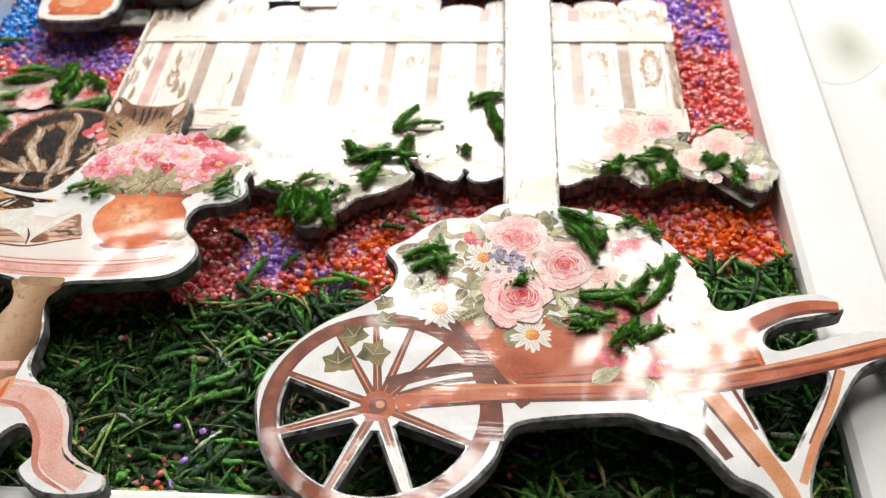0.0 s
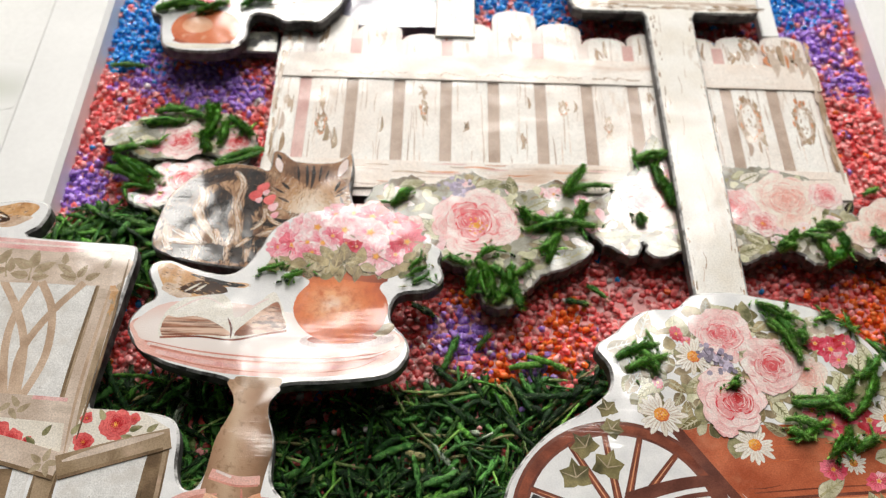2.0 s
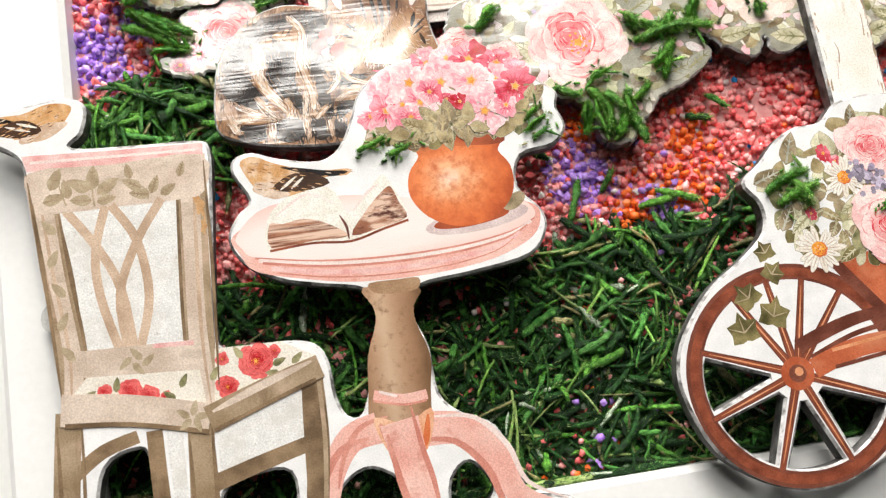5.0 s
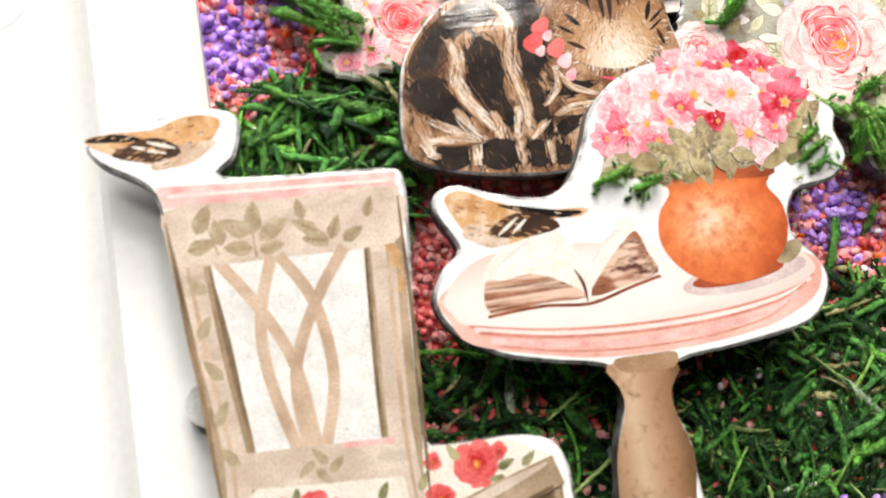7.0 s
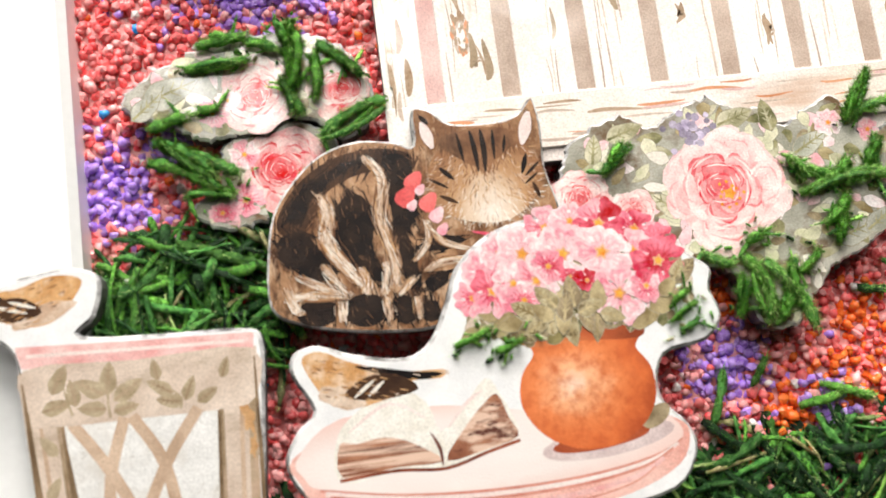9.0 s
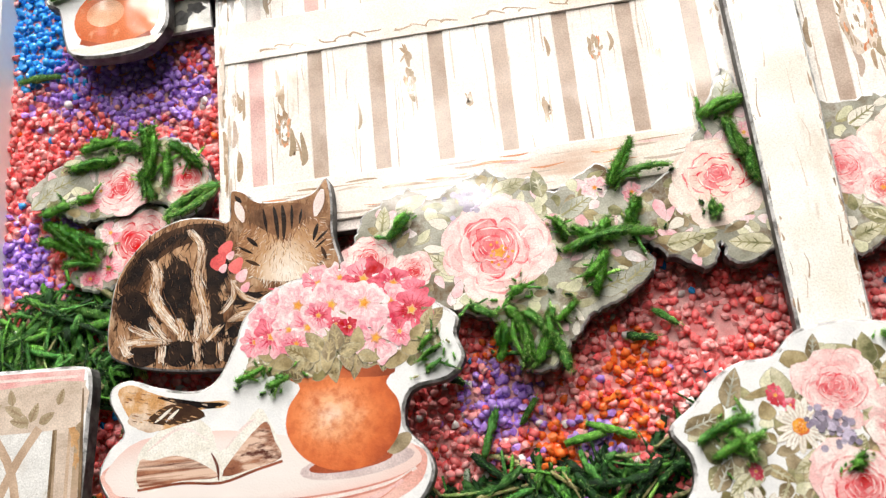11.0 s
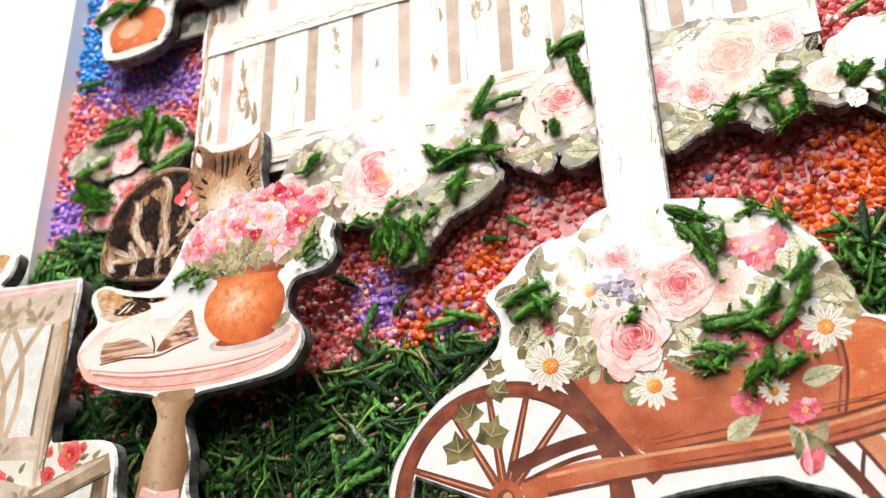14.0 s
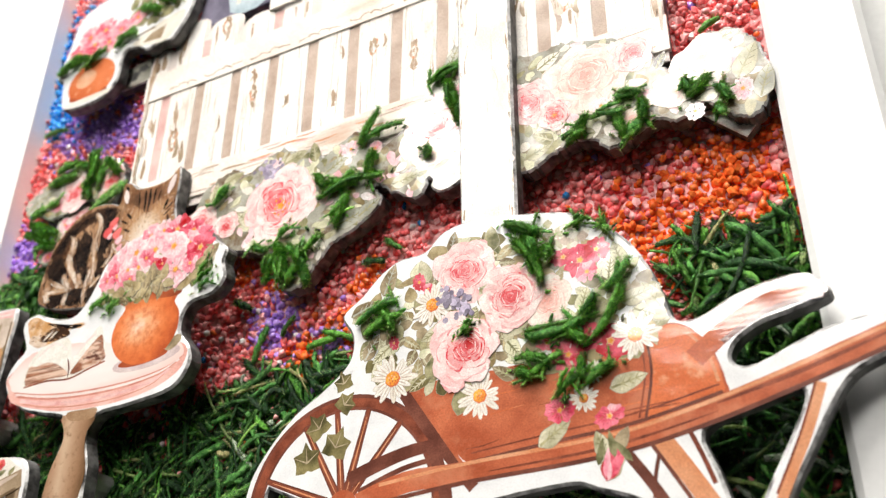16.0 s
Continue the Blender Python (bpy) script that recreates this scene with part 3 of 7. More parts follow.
class Strands:
    """Fuzzy bent stems, gathered into one mesh."""

    def __init__(self):
        self.s = Sheet()

    def add(self, pts, r, mat, rng, fuzz=10, sides=5, k=6, fibre=None):
        """pts: three points (x, y, z) in millimetres along the stem."""
        p = [Vector(q) for q in pts]
        line = [p[0] * (1 - t) ** 2 + p[1] * 2 * t * (1 - t) + p[2] * t * t for t in (i / (k - 1) for i in range(k))]
        base = len(self.s.verts)
        for i, q in enumerate(line):
            d = (line[min(i + 1, k - 1)] - line[max(i - 1, 0)]).normalized()
            u = d.cross(Vector((0, 0, 1)))
            u = u.normalized() if u.length > 1e-6 else Vector((1, 0, 0))
            v = u.cross(d)
            w = r * (0.45 + 0.6 * math.sin(math.pi * (0.12 + 0.76 * i / (k - 1)))) * rng.uniform(0.72, 1.2)
            for j in range(sides):
                a = math.tau * j / sides + i * 0.5
                o = q + (u * math.cos(a) + v * math.sin(a)) * w * rng.uniform(0.65, 1.3)
                self.s.verts.append((o.x * MM, o.y * MM, o.z * MM))
        for i in range(k - 1):
            for j in range(sides):
                a, b = base + i * sides + j, base + i * sides + (j + 1) % sides
                self.s.face((a, b, b + sides, a + sides), mat)
        self.s.face(tuple(base + j for j in range(sides))[::-1], mat)
        self.s.face(tuple(base + (k - 1) * sides + j for j in range(sides)), mat)
        for _ in range(fuzz):
            i = rng.randrange(k - 1)
            q = line[i].lerp(line[i + 1], rng.random())
            d = (line[i + 1] - line[i]).normalized()
            o = Vector((rng.gauss(0, 1), rng.gauss(0, 1), abs(rng.gauss(0, 0.9)))) + d * 0.8
            o = o.normalized() * r * rng.uniform(1.3, 2.1)
            w = d.cross(o)
            w = w.normalized() * r * 0.14 if w.length > 1e-6 else Vector((r * 0.14, 0, 0))
            b = len(self.s.verts)
            for c in (q + o * 0.3 - w, q + o * 0.3 + w, q + o):
                self.s.verts.append((c.x * MM, c.y * MM, c.z * MM))
            self.s.face((b, b + 1, b + 2), fibre or mat)
        return self

    def stem(self, pts, r, mat, rng, dense=6.0, sides=7, flat=0.8, fibres=None):
        """A thick blunt stem with a velvet of short fibres."""
        p = [Vector(q) for q in pts]
        ln = (p[2] - p[0]).length
        k = max(6, int(ln / 0.9))
        line = [p[0] * (1 - t) ** 2 + p[1] * 2 * t * (1 - t) + p[2] * t * t for t in (i / (k - 1) for i in range(k))]
        base, at = len(self.s.verts), []
        for i, q in enumerate(line):
            d = (line[min(i + 1, k - 1)] - line[max(i - 1, 0)]).normalized()
            u = d.cross(Vector((0, 0, 1))).normalized()
            v = u.cross(d)
            end = min(i, k - 1 - i)
            w = r * (0.62, 0.92, 1.0)[min(end, 2)] * rng.uniform(0.74, 1.22)
            at.append((q, d, u, v, w))
            for j in range(sides):
                a = math.tau * j / sides
                o = q + (u * math.cos(a) + v * math.sin(a) * flat) * w * rng.uniform(0.72, 1.24)
                self.s.verts.append((o.x * MM, o.y * MM, o.z * MM))
        for i in range(k - 1):
            for j in range(sides):
                a, b = base + i * sides + j, base + i * sides + (j + 1) % sides
                self.s.face((a, b, b + sides, a + sides), mat)
        self.s.face(tuple(base + j for j in range(sides))[::-1], mat)
        self.s.face(tuple(base + (k - 1) * sides + j for j in range(sides)), mat)
        for _ in range(int(dense * math.tau * r * ln)):
            q, d, u, v, w = at[rng.randrange(k)]
            a = rng.uniform(-0.5, math.pi + 0.5)
            n = u * math.cos(a) + v * math.sin(a) * flat
            q = q + n * w * 0.8 + d * rng.uniform(-0.5, 0.5)
            o = (n + d * rng.uniform(0.0, 1.1) + u * rng.uniform(-0.4, 0.4)).normalized() * rng.uniform(0.35, 0.45 + 1.0 * min(r, 0.8))
            side = d.cross(o)
            side = side.normalized() * 0.08 if side.length > 1e-6 else u * 0.08
            b = len(self.s.verts)
            for c in (q - side, q + side, q + o):
                self.s.verts.append((c.x * MM, c.y * MM, c.z * MM))
            self.s.face((b, b + 1, b + 2), rng.choice(fibres or FIBRES))
        return self

    def make(self, name, parent=None, label=""):
        return self.s.make(name, parent, True, label)


FIBRES = (MOSS[4], MOSS[4], MOSS[5], MOSS[5], MOSS[3])


def sprig(parent, z, ends, rng, r=1.0, mats=(4, 4, 1), name="moss_sprig"):
    """Moss stems that lie on a board: each is given by its two ends, in millimetres."""
    for (x0, y0), (x1, y1) in ends:
        st = Strands()
        dx, dy = x1 - x0, y1 - y0
        for k in range(rng.choice((1, 2, 2, 3))):
            bow, e = rng.uniform(-0.2, 0.2), [rng.uniform(-1.0, 1.0) * r * (k > 0) for _ in range(4)]
            cut = rng.uniform(0.05, 0.45) * (k > 0)
            a = (x0 + dx * cut + e[0], y0 + dy * cut + e[1])
            b = (x1 - dx * rng.uniform(0, 0.3) * (k > 0) + e[2], y1 + e[3])
            h = z + r * (0.6 + 0.4 * k)
            mid = ((a[0] + b[0]) / 2 - dy * bow, (a[1] + b[1]) / 2 + dx * bow, h + rng.uniform(0.2, 0.9))
            st.stem(((*a, h), mid, (*b, h + rng.uniform(-0.2, 0.6))), r * rng.uniform(0.62, 0.95) * (1 if k == 0 else 0.65), MOSS[rng.choice(mats)], rng, 17)
        for _ in range(rng.choice((1, 2, 3, 4))):
            t, a, e = rng.uniform(-0.05, 1.05), rng.uniform(0, math.tau), rng.uniform(1.2, 3.6)
            q = Vector((x0 + dx * t, y0 + dy * t, z + r * 0.6))
            d = Vector((math.cos(a), math.sin(a), 0)) * e
            st.stem((q, q + d * 0.5 + Vector((0, 0, rng.uniform(0, 0.6))), q + d), r * rng.uniform(0.2, 0.42), MOSS[rng.choice((4, 1, 4, 5))], rng, 9, 5)
        for _ in range(rng.randrange(3, 8)):
            t, a, e = rng.uniform(-0.2, 1.2), rng.uniform(0, math.tau), rng.uniform(0.5, 1.3)
            q = Vector((x0 + dx * t + rng.gauss(0, 1.0), y0 + dy * t + rng.gauss(0, 1.0), z + 0.25))
            d = Vector((math.cos(a), math.sin(a), 0)) * e
            st.stem((q, q + d * 0.5 + Vector((0, 0, 0.2)), q + d), rng.uniform(0.14, 0.3), MOSS[rng.choice((0, 4, 4, 2))], rng, 10, 4)
        st.make(name, parent)


# ---- unseen room added round the table: near-black walls to limit fill light, one window opening ----
def setting(ob, label, category):
    return tagged(ob, label, category, kind="structure")


setting(box(-1600, 1600, -2200, 870, -790, -760, WALL).make("floor"), "unseen near-black floor added to close the room", "floor")
setting(box(-1600, 1600, -2200, 870, 2000, 2030, WALL).make("ceiling"), "unseen near-black ceiling added to close the room", "ceiling")
setting(box(-1640, -1600, -2200, 870, -760, 2000, WALL).make("wall_west"), "unseen near-black wall added to close the room", "wall")
setting(box(1600, 1640, -2200, 870, -760, 2000, WALL).make("wall_east"), "unseen near-black wall added to close the room", "wall")
setting(box(-1640, 1640, -2240, -2200, -760, 2000, WALL).make("wall_south"), "unseen near-black wall added to close the room", "wall")
north = Sheet()
cuts_x = sorted({-1600.0, 1600.0, *(v * 1000 for p in PANES for v in p[:2])})
cuts_z = sorted({-760.0, 2000.0, *(v * 1000 for p in PANES for v in p[2:])})
for x0, x1 in zip(cuts_x, cuts_x[1:]):
    for z0, z1 in zip(cuts_z, cuts_z[1:]):
        mx, mz = (x0 + x1) / 2000, (z0 + z1) / 2000
        if not any(p[0] < mx < p[1] and p[2] < mz < p[3] for p in PANES):
            north.slab(poly((x0, 870), (x1, 870), (x1, 950), (x0, 950)), z0, z1, WALL)
setting(north.make("wall_north"), "unseen near-black wall added to close the room, with a six-pane window opening", "wall")
table = thing("table", "white table with faint grey patches under the picture", "table")
box(-650, 650, -600, 840, -34, -6, CLOTH, 2).make("tabletop", table)
# Soft grey green ovals that pale outwards into the table's white.
for x, y, rx, ry, turn, tone in ((107, 226, 10, 19, -30, (0.48, 0.50, 0.41)), (116, 205, 9, 8, 20, (0.55, 0.57, 0.50)), (-164, 214, 16, 9, 10, (0.62, 0.64, 0.58)), (-170, 190, 12, 8, -15, (0.70, 0.71, 0.67))):
    faded = shaded(material("soft_grey_green_patch", tone, tone, 30, 0.7, 700, 0.15), x, y, rx, ry, ((0.0, tone), (0.45, tuple(0.5 * c + 0.42 for c in tone)), (0.95, (0.85, 0.85, 0.84))), 0.25, 60)
    Sheet().slab(ellipse(x, y, rx, ry, turn, 28), -7.0, -5.9, faded).make("grey_green_patch", table, label="soft grey green patch on the table top")
for x in (-600, 600):
    for y in (-550, 790):
        box(x - 25, x + 25, y - 25, y + 25, -760, -34, CLOTH).make("leg", table)

# ---- the shadow box: four bars, a back panel ----
L, R, B, T = -131.4, 71.7, 77.5, 300.0
fr = thing("shadow_box_frame", "white painted wooden shadow box frame lying on the table", "frame")
for x0, x1, y0, y1, z1 in ((L - 16, L, B - 16, T + 16, 10.5), (R, R + 16, B - 16, T + 16, 10.5), (L, R, B - 16, B, 10.3), (L, R, T, T + 16, 10.3)):
    box(x0, x1, y0, y1, -6, z1, WHITE_PAINT, 1.2).make("frame_bar", fr)
box(L, R, B, T, -5.5, 3.6, BED).make("back_panel", fr, label="pale pink panel coated with glue and sand")
rng = random.Random(7)

# ---- chair and table cutout ----
CHAIR = [(-148, 156), (-141, 158), (-132, 159), (-128, 157), (-129, 152), (-131, 149.5), (-119, 148.5), (-109, 148), (-106.5, 146), (-107, 137),
         (-108.2, 124), (-109, 112), (-106, 110), (-97, 109.8), (-92, 108.5), (-90, 105), (-89.5, 99), (-88, 95.5), (-85.5, 95.3), (-83.5, 100),
         (-82.5, 106), (-80.5, 112), (-82, 116.5), (-90, 118.5), (-97, 120.5), (-103, 124.5), (-105, 129), (-103, 133), (-100.5, 135.5), (-103, 140.5), (-102.5, 143.5), (-99, 144.3)]
TABLE = [(-94, 142.5), (-87, 141.2), (-83, 143.2), (-80, 148.5), (-78, 153), (-73, 157), (-66, 158.8), (-57, 159.2), (-50, 157), (-44, 151.5),
         (-40.5, 148.5), (-41, 145.5), (-40, 141.5), (-43, 138.3), (-49.5, 137), (-51, 131.5), (-47.5, 127), (-47, 123), (-51, 118.5), (-62, 116.8),
         (-72, 115.8), (-74, 111.5), (-72, 105), (-71.5, 97), (-68, 93), (-62.5, 90), (-60, 83.5), (-58, 78), (-51, 76), (-51, 72.5), (-60, 72), (-66, 76)]
FEET = [(-64.5, 80), (-68, 84.5), (-71.5, 82), (-72.5, 76), (-74, 70), (-79, 69.5), (-79, 76), (-79.5, 82), (-85, 86), (-90, 84), (-92.5, 79), (-93, 69),
        (-98, 68.5), (-98.5, 80), (-99, 87.5), (-105, 88), (-110.5, 86), (-112, 78), (-112, 67), (-118, 66.5), (-120, 80), (-122.5, 93), (-124.5, 95.3),
        (-130, 93), (-132, 84), (-133, 68), (-139.5, 67), (-138, 84), (-137, 95), (-136.3, 104), (-136.5, 113), (-137.5, 125), (-138.5, 137), (-139.5, 144), (-141, 149), (-147, 153)]
Z = 17.0
ct = thing("garden_furniture_cutout", "painted board cutout of a taupe chair beside a pink pedestal table", "cutout", "layered cutouts")
Sheet().slab(curve(CHAIR + TABLE + FEET, 4), 13.5, Z, RIM, EDGE, 0.5, lip=SCUFF).make("board", ct, label="white rimmed board with dark scuffed edges")
TOP[ct] = Z
ct.scale, ct.location = (0.976, 1, 1), (-2.28 * MM, 0.3 * MM, 0)
spacers(ct, ((-115, 120), (-78, 103), (-70, 140), (-88, 130)), 3.0, 13.5)
spacers(ct, ((-137, 120),), 10.5, 13.5)
# chair
printed("chair_panel", ct, Z, [(poly((-134.5, 137.6), (-113.5, 137.6), (-114, 112.5), (-131.5, 113)), LINEN)])
for name_x, line, w in (("west", [(-137.2, 145.5), (-135.6, 128), (-133.8, 113), (-134.2, 104)], 5.2), ("east", [(-110.2, 145.5), (-111.2, 130), (-112, 113), (-111.6, 100)], 5.6)):
    side = 1 if name_x == "west" else -1
    marks = [(stroke(line, w, w * 0.86), TAN_PALE), (taper([(x - 0.40 * w, y) for x, y in line], 1.1), TAN), (taper([(x + 0.38 * w, y) for x, y in line], 1.3), TAN), (taper([(x + 0.44 * w * side, y) for x, y in line], 0.6), TAN_DARK), (taper([(x - 0.1 * w * side, y) for x, y in line], 0.7), LATTICE)]
    for k in range(6 if side > 0 else 0):
        marks += leaf(-136.6 + 0.42 * k, 141 - 5.6 * k, 3.6, 1.7, 60 + 70 * (k % 2), TAN_LEAF)
    if side < 0:
        marks += [(ellipse(-109.4, 136, 0.8, 2.2, 10, wave=0.3), OCHRE), (ellipse(-109.0, 132, 0.5, 1.4, -8, wave=0.3), OCHRE)]
    printed("stile", ct, Z + 0.03, marks)
printed("top_rail", ct, Z + 0.06, [(curve([(-139, 145.8), (-124, 145.4), (-108, 145.2), (-108.2, 138.4), (-113, 137.4), (-124, 137.6), (-135.6, 137.8), (-138, 139)], 3), TAN_PALE)]
        + [("leaf_print", leaf(x, y, ln, wd, a, TAN_LEAF, TAN)) for x, y, ln, wd, a in ((-134.4, 144.0, 4.4, 2.4, 62), (-132.6, 142.0, 3.8, 2.0, 100), (-134.8, 140.4, 4.2, 2.2, 12), (-127.8, 143.4, 4.6, 2.6, 82), (-130.4, 142.4, 4.6, 2.4, 150), (-130.2, 139.6, 4.0, 2.2, 172), (-125.2, 141.6, 4.8, 2.4, 32), (-125.6, 139.2, 3.6, 1.9, 8),
                                                                                       (-121.0, 141.4, 4.0, 2.0, 150), (-119.8, 139.4, 3.8, 2.0, 168), (-117.0, 140.8, 3.6, 1.8, 66), (-114.6, 139.6, 3.4, 1.8, 30), (-121.4, 143.8, 3.0, 1.6, 100), (-112.0, 143.0, 3.0, 1.5, 70))]
        + [("stem_print", [(stroke(line, 0.38, 0.2), TAN_LEAF)]) for line in ([(-127.8, 138.2), (-128.0, 140), (-127.8, 142.4)], [(-132.8, 139), (-133.4, 141), (-133.8, 143)], [(-118.4, 138.2), (-118.2, 139.6), (-119.6, 141)])])
printed("top_rail_edging", ct, Z + 0.05, [(poly((-140, 149.0), (-124, 148.0), (-107.6, 147.3), (-107.8, 145.0), (-124, 145.2), (-139.2, 146.0)), PINKISH), (stroke([(-138.5, 147.6), (-124, 146.9), (-109, 146.2)], 0.5), BLUSH_PALE)])
lat = [stroke([(-133, 138), (-128.2, 131), (-124.6, 123), (-123.2, 112)], 1.6), stroke([(-126, 138), (-128.4, 130), (-128.2, 122), (-125.6, 112)], 1.6),
       stroke([(-125, 138), (-121, 131), (-119.8, 121), (-122.2, 112)], 1.6), stroke([(-116, 138), (-121, 131), (-124.8, 122), (-124.2, 112)], 1.6)]
for b in lat:
    printed("back_splat", ct, Z + 0.05 + 0.02 * lat.index(b), [(b, LATTICE)])
printed("lower_rail", ct, Z + 0.13, [(poly((-133.6, 113.2), (-112, 112.2), (-112, 107.0), (-132.6, 108.6)), TAN_PALE), (stroke([(-120, 112.2), (-113, 111.8)], 0.8), PINKISH)] + [x for k in range(4) for x in leaf(-123 + 2 * math.cos(k * 1.6), 110 + 1.3 * math.sin(k * 1.6), 3, 1.3, 90 * k + 40, TAN_LEAF)])
printed("seat", ct, Z + 0.05, [(poly((-135, 105.2), (-131.5, 108.8), (-112.5, 107.4), (-111.8, 100.6)), CREAM), (poly((-109.5, 110.2), (-98, 109.8), (-92, 106.4), (-96, 104.2), (-110.5, 100.8)), CREAM)]
        + [s for x, y, r in ((-124.6, 105.2, 2.2), (-121.4, 104, 1.8), (-128.9, 105.6, 1.3), (-118.6, 103.2, 1.1)) for s in rose(x, y, r, RED_ROSE, rng)]
        + [s for x, y, r in ((-102.6, 107, 3.2), (-108, 103.4, 2.0), (-108.4, 108.2, 1.2), (-99.2, 108.4, 1.1)) for s in rose(x, y, r, RED_ROSE, rng, YELLOW)], "floral cushion print with red roses")
for x, y, a in ((-131.5, 105.4, 30), (-126.8, 106.6, 80), (-118, 103.4, 140), (-115.4, 105.6, 60), (-98.6, 106.4, 20), (-105.6, 109, 120), (-100, 104.6, 170), (-110, 106, 60), (-95.4, 106.6, 40)):
    printed("leaf", ct, Z + 0.5, leaf(x, y, 2.6, 1.2, a, LEAF_GREEN))
printed("seat_rail", ct, Z + 0.55, [(stroke([(-136.5, 103.6), (-125, 102), (-111.5, 98.6)], 5.4, 5.0), TAN_PALE), (stroke([(-136, 100.9), (-125, 99.6), (-112, 96.4)], 0.8), TAN_DARK)] + [x for k in range(5) for x in leaf(-114.5 + 1.8 * math.cos(k * 1.3), 99.2 + 1.6 * math.sin(k * 1.3), 2.8, 1.3, 72 * k, TAN_LEAF)])
printed("seat_rail", ct, Z + 0.55, [(stroke([(-111.8, 98.4), (-102, 101.6), (-91.6, 104.6)], 4.6, 4.0), TAN), (taper([(-111, 99.6), (-102, 102.8), (-93, 105.6)], 1.4), TAN_PALE), (stroke([(-111, 96.4), (-102, 99.4), (-92.6, 102.4)], 0.7), TAN_DARK)])
printed("leg", ct, Z + 0.2, [(stroke([(-135.2, 103), (-136.6, 90), (-137, 80), (-136.8, 68)], 4.6, 4.2), TAN)])
printed("leg", ct, Z + 0.2, [(stroke([(-121.2, 98), (-121, 88), (-120.2, 78), (-116, 68)], 2.8, 3.0), TAN_DARK)])
printed("leg", ct, Z + 0.2, [(stroke([(-113.2, 99), (-113.9, 88), (-114.6, 78), (-114.8, 68)], 4.6, 4.2), TAN)])
printed("leg", ct, Z + 0.2, [(stroke([(-93.4, 103), (-93.6, 92), (-95.2, 80), (-95.6, 69.5)], 4.0, 3.8), TAN_DARK), (stroke([(-92.2, 102), (-92.4, 92), (-93.8, 80)], 0.8), TAN)])
printed("stretcher", ct, Z + 0.16, [(stroke([(-135, 92.6), (-130, 95.8), (-124, 97.4)], 2.4, 2.2), TAN_DARK)])
printed("stretcher", ct, Z + 0.16, [(stroke([(-112.4, 87.6), (-104, 89.8), (-94.6, 92.0)], 2.9, 2.6), TAN_DARK)])
printed("under_seat_panel", ct, Z, [(poly((-110.6, 96.4), (-95.6, 100.6), (-95.6, 93.4), (-110.8, 89.4)), LINEN)])
printed("under_seat_panel", ct, Z, [(poly((-119.4, 98.6), (-116.4, 98), (-116.6, 80), (-118.6, 80)), LINEN)])
for x0, y0, x1, y1, w in ((-137.4, 101, -138.6, 70, 0.8), (-133.2, 101, -135, 70, 0.6), (-111.4, 97, -112.8, 70, 0.8), (-115.4, 97, -116.6, 70, 0.7), (-95.2, 101, -97.2, 71, 0.9), (-139.2, 144, -136.2, 106, 0.7), (-107.8, 144, -109.4, 104, 0.6), (-134.2, 137, -131.8, 114, 0.6)):
    printed("edge_line", ct, Z + 0.6, [(taper([(x0, y0), ((x0 + x1) / 2 + 0.3, (y0 + y1) / 2), (x1, y1)], w), TAN_DARK)])
# table
TABLE_TOP = shaded(paper("white_pink_table_print", (0.8, 0.7, 0.7), (0.8, 0.7, 0.7)), -80, 127.5, 36, 7.5, ((0.0, (0.85, 0.80, 0.77)), (0.6, (0.84, 0.75, 0.71)), (1.0, (0.80, 0.55, 0.49))), 0.12, 200)
printed("table_top", ct, Z, [(curve([(-104, 129.5), (-103.2, 126.0), (-100.4, 122.4), (-90, 119.5), (-82, 118.1), (-70, 117.7), (-58, 118.8), (-50, 121.8), (-47.8, 125.6), (-49.2, 128), (-56, 130), (-76, 131.5), (-95, 132.5)], 4), BLUSH)])
printed("table_top_surface", ct, Z + 0.03, [(curve([(-103.4, 129.4), (-102.6, 126.8), (-100.4, 125.0), (-89.6, 123.1), (-77, 122.1), (-64, 122.2), (-54, 123.5), (-48.8, 125.6), (-50.6, 128.8), (-56, 130.4), (-66, 131), (-82, 134), (-97, 134)], 4), TABLE_TOP)])
RIM_LINE = [(-100.6, 124.9), (-89.6, 122.9), (-77.1, 121.9), (-64, 122.0), (-53.7, 123.3), (-49.0, 125.2)]
printed("rim_moulding", ct, Z + 0.05, [(stroke([(-77 + (x + 77) * (1 - 0.05 * d), y - d) for x, y in RIM_LINE], w, w * 0.7), m) for d, w, m in ((0.0, 0.4, BLUSH_DARK), (0.5, 0.7, BLUSH_PALE), (1.05, 0.5, BLUSH_DARK), (2.2, 0.9, PINKISH), (3.2, 0.3, BLUSH_DARK))])
TAN_RING = paper("warm_brown_ring_print", (0.30, 0.17, 0.09), (0.42, 0.27, 0.16), 240)
COLUMN = [(-82.2, 117), (-81.0, 113.6), (-80.8, 110.6), (-83.0, 105), (-83.8, 99), (-84.4, 94), (-83.2, 91), (-75.4, 90.2), (-73.6, 92.6), (-72.8, 98), (-72.0, 103.6), (-73.6, 109.4), (-73.6, 112.6), (-72.2, 115.8)]
# Column print: rounding shade put into the colour, darker to both sides, plus flecks.
TURNED = flecked(shaded(paper("side_shaded_tan_wood_print", (0.4, 0.3, 0.2), (0.5, 0.4, 0.3)), -79.6, 103, 7.0, 200, ((0.0, (0.56, 0.39, 0.26)), (0.35, (0.44, 0.27, 0.165)), (0.70, (0.30, 0.165, 0.09)), (1.0, (0.16, 0.085, 0.04))), 0.28, 160), (0.22, 0.12, 0.06), 520, 0.54, 0.72)
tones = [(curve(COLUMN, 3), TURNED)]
printed("pedestal", ct, Z, tones, "turned tan column with printed shading down both sides")
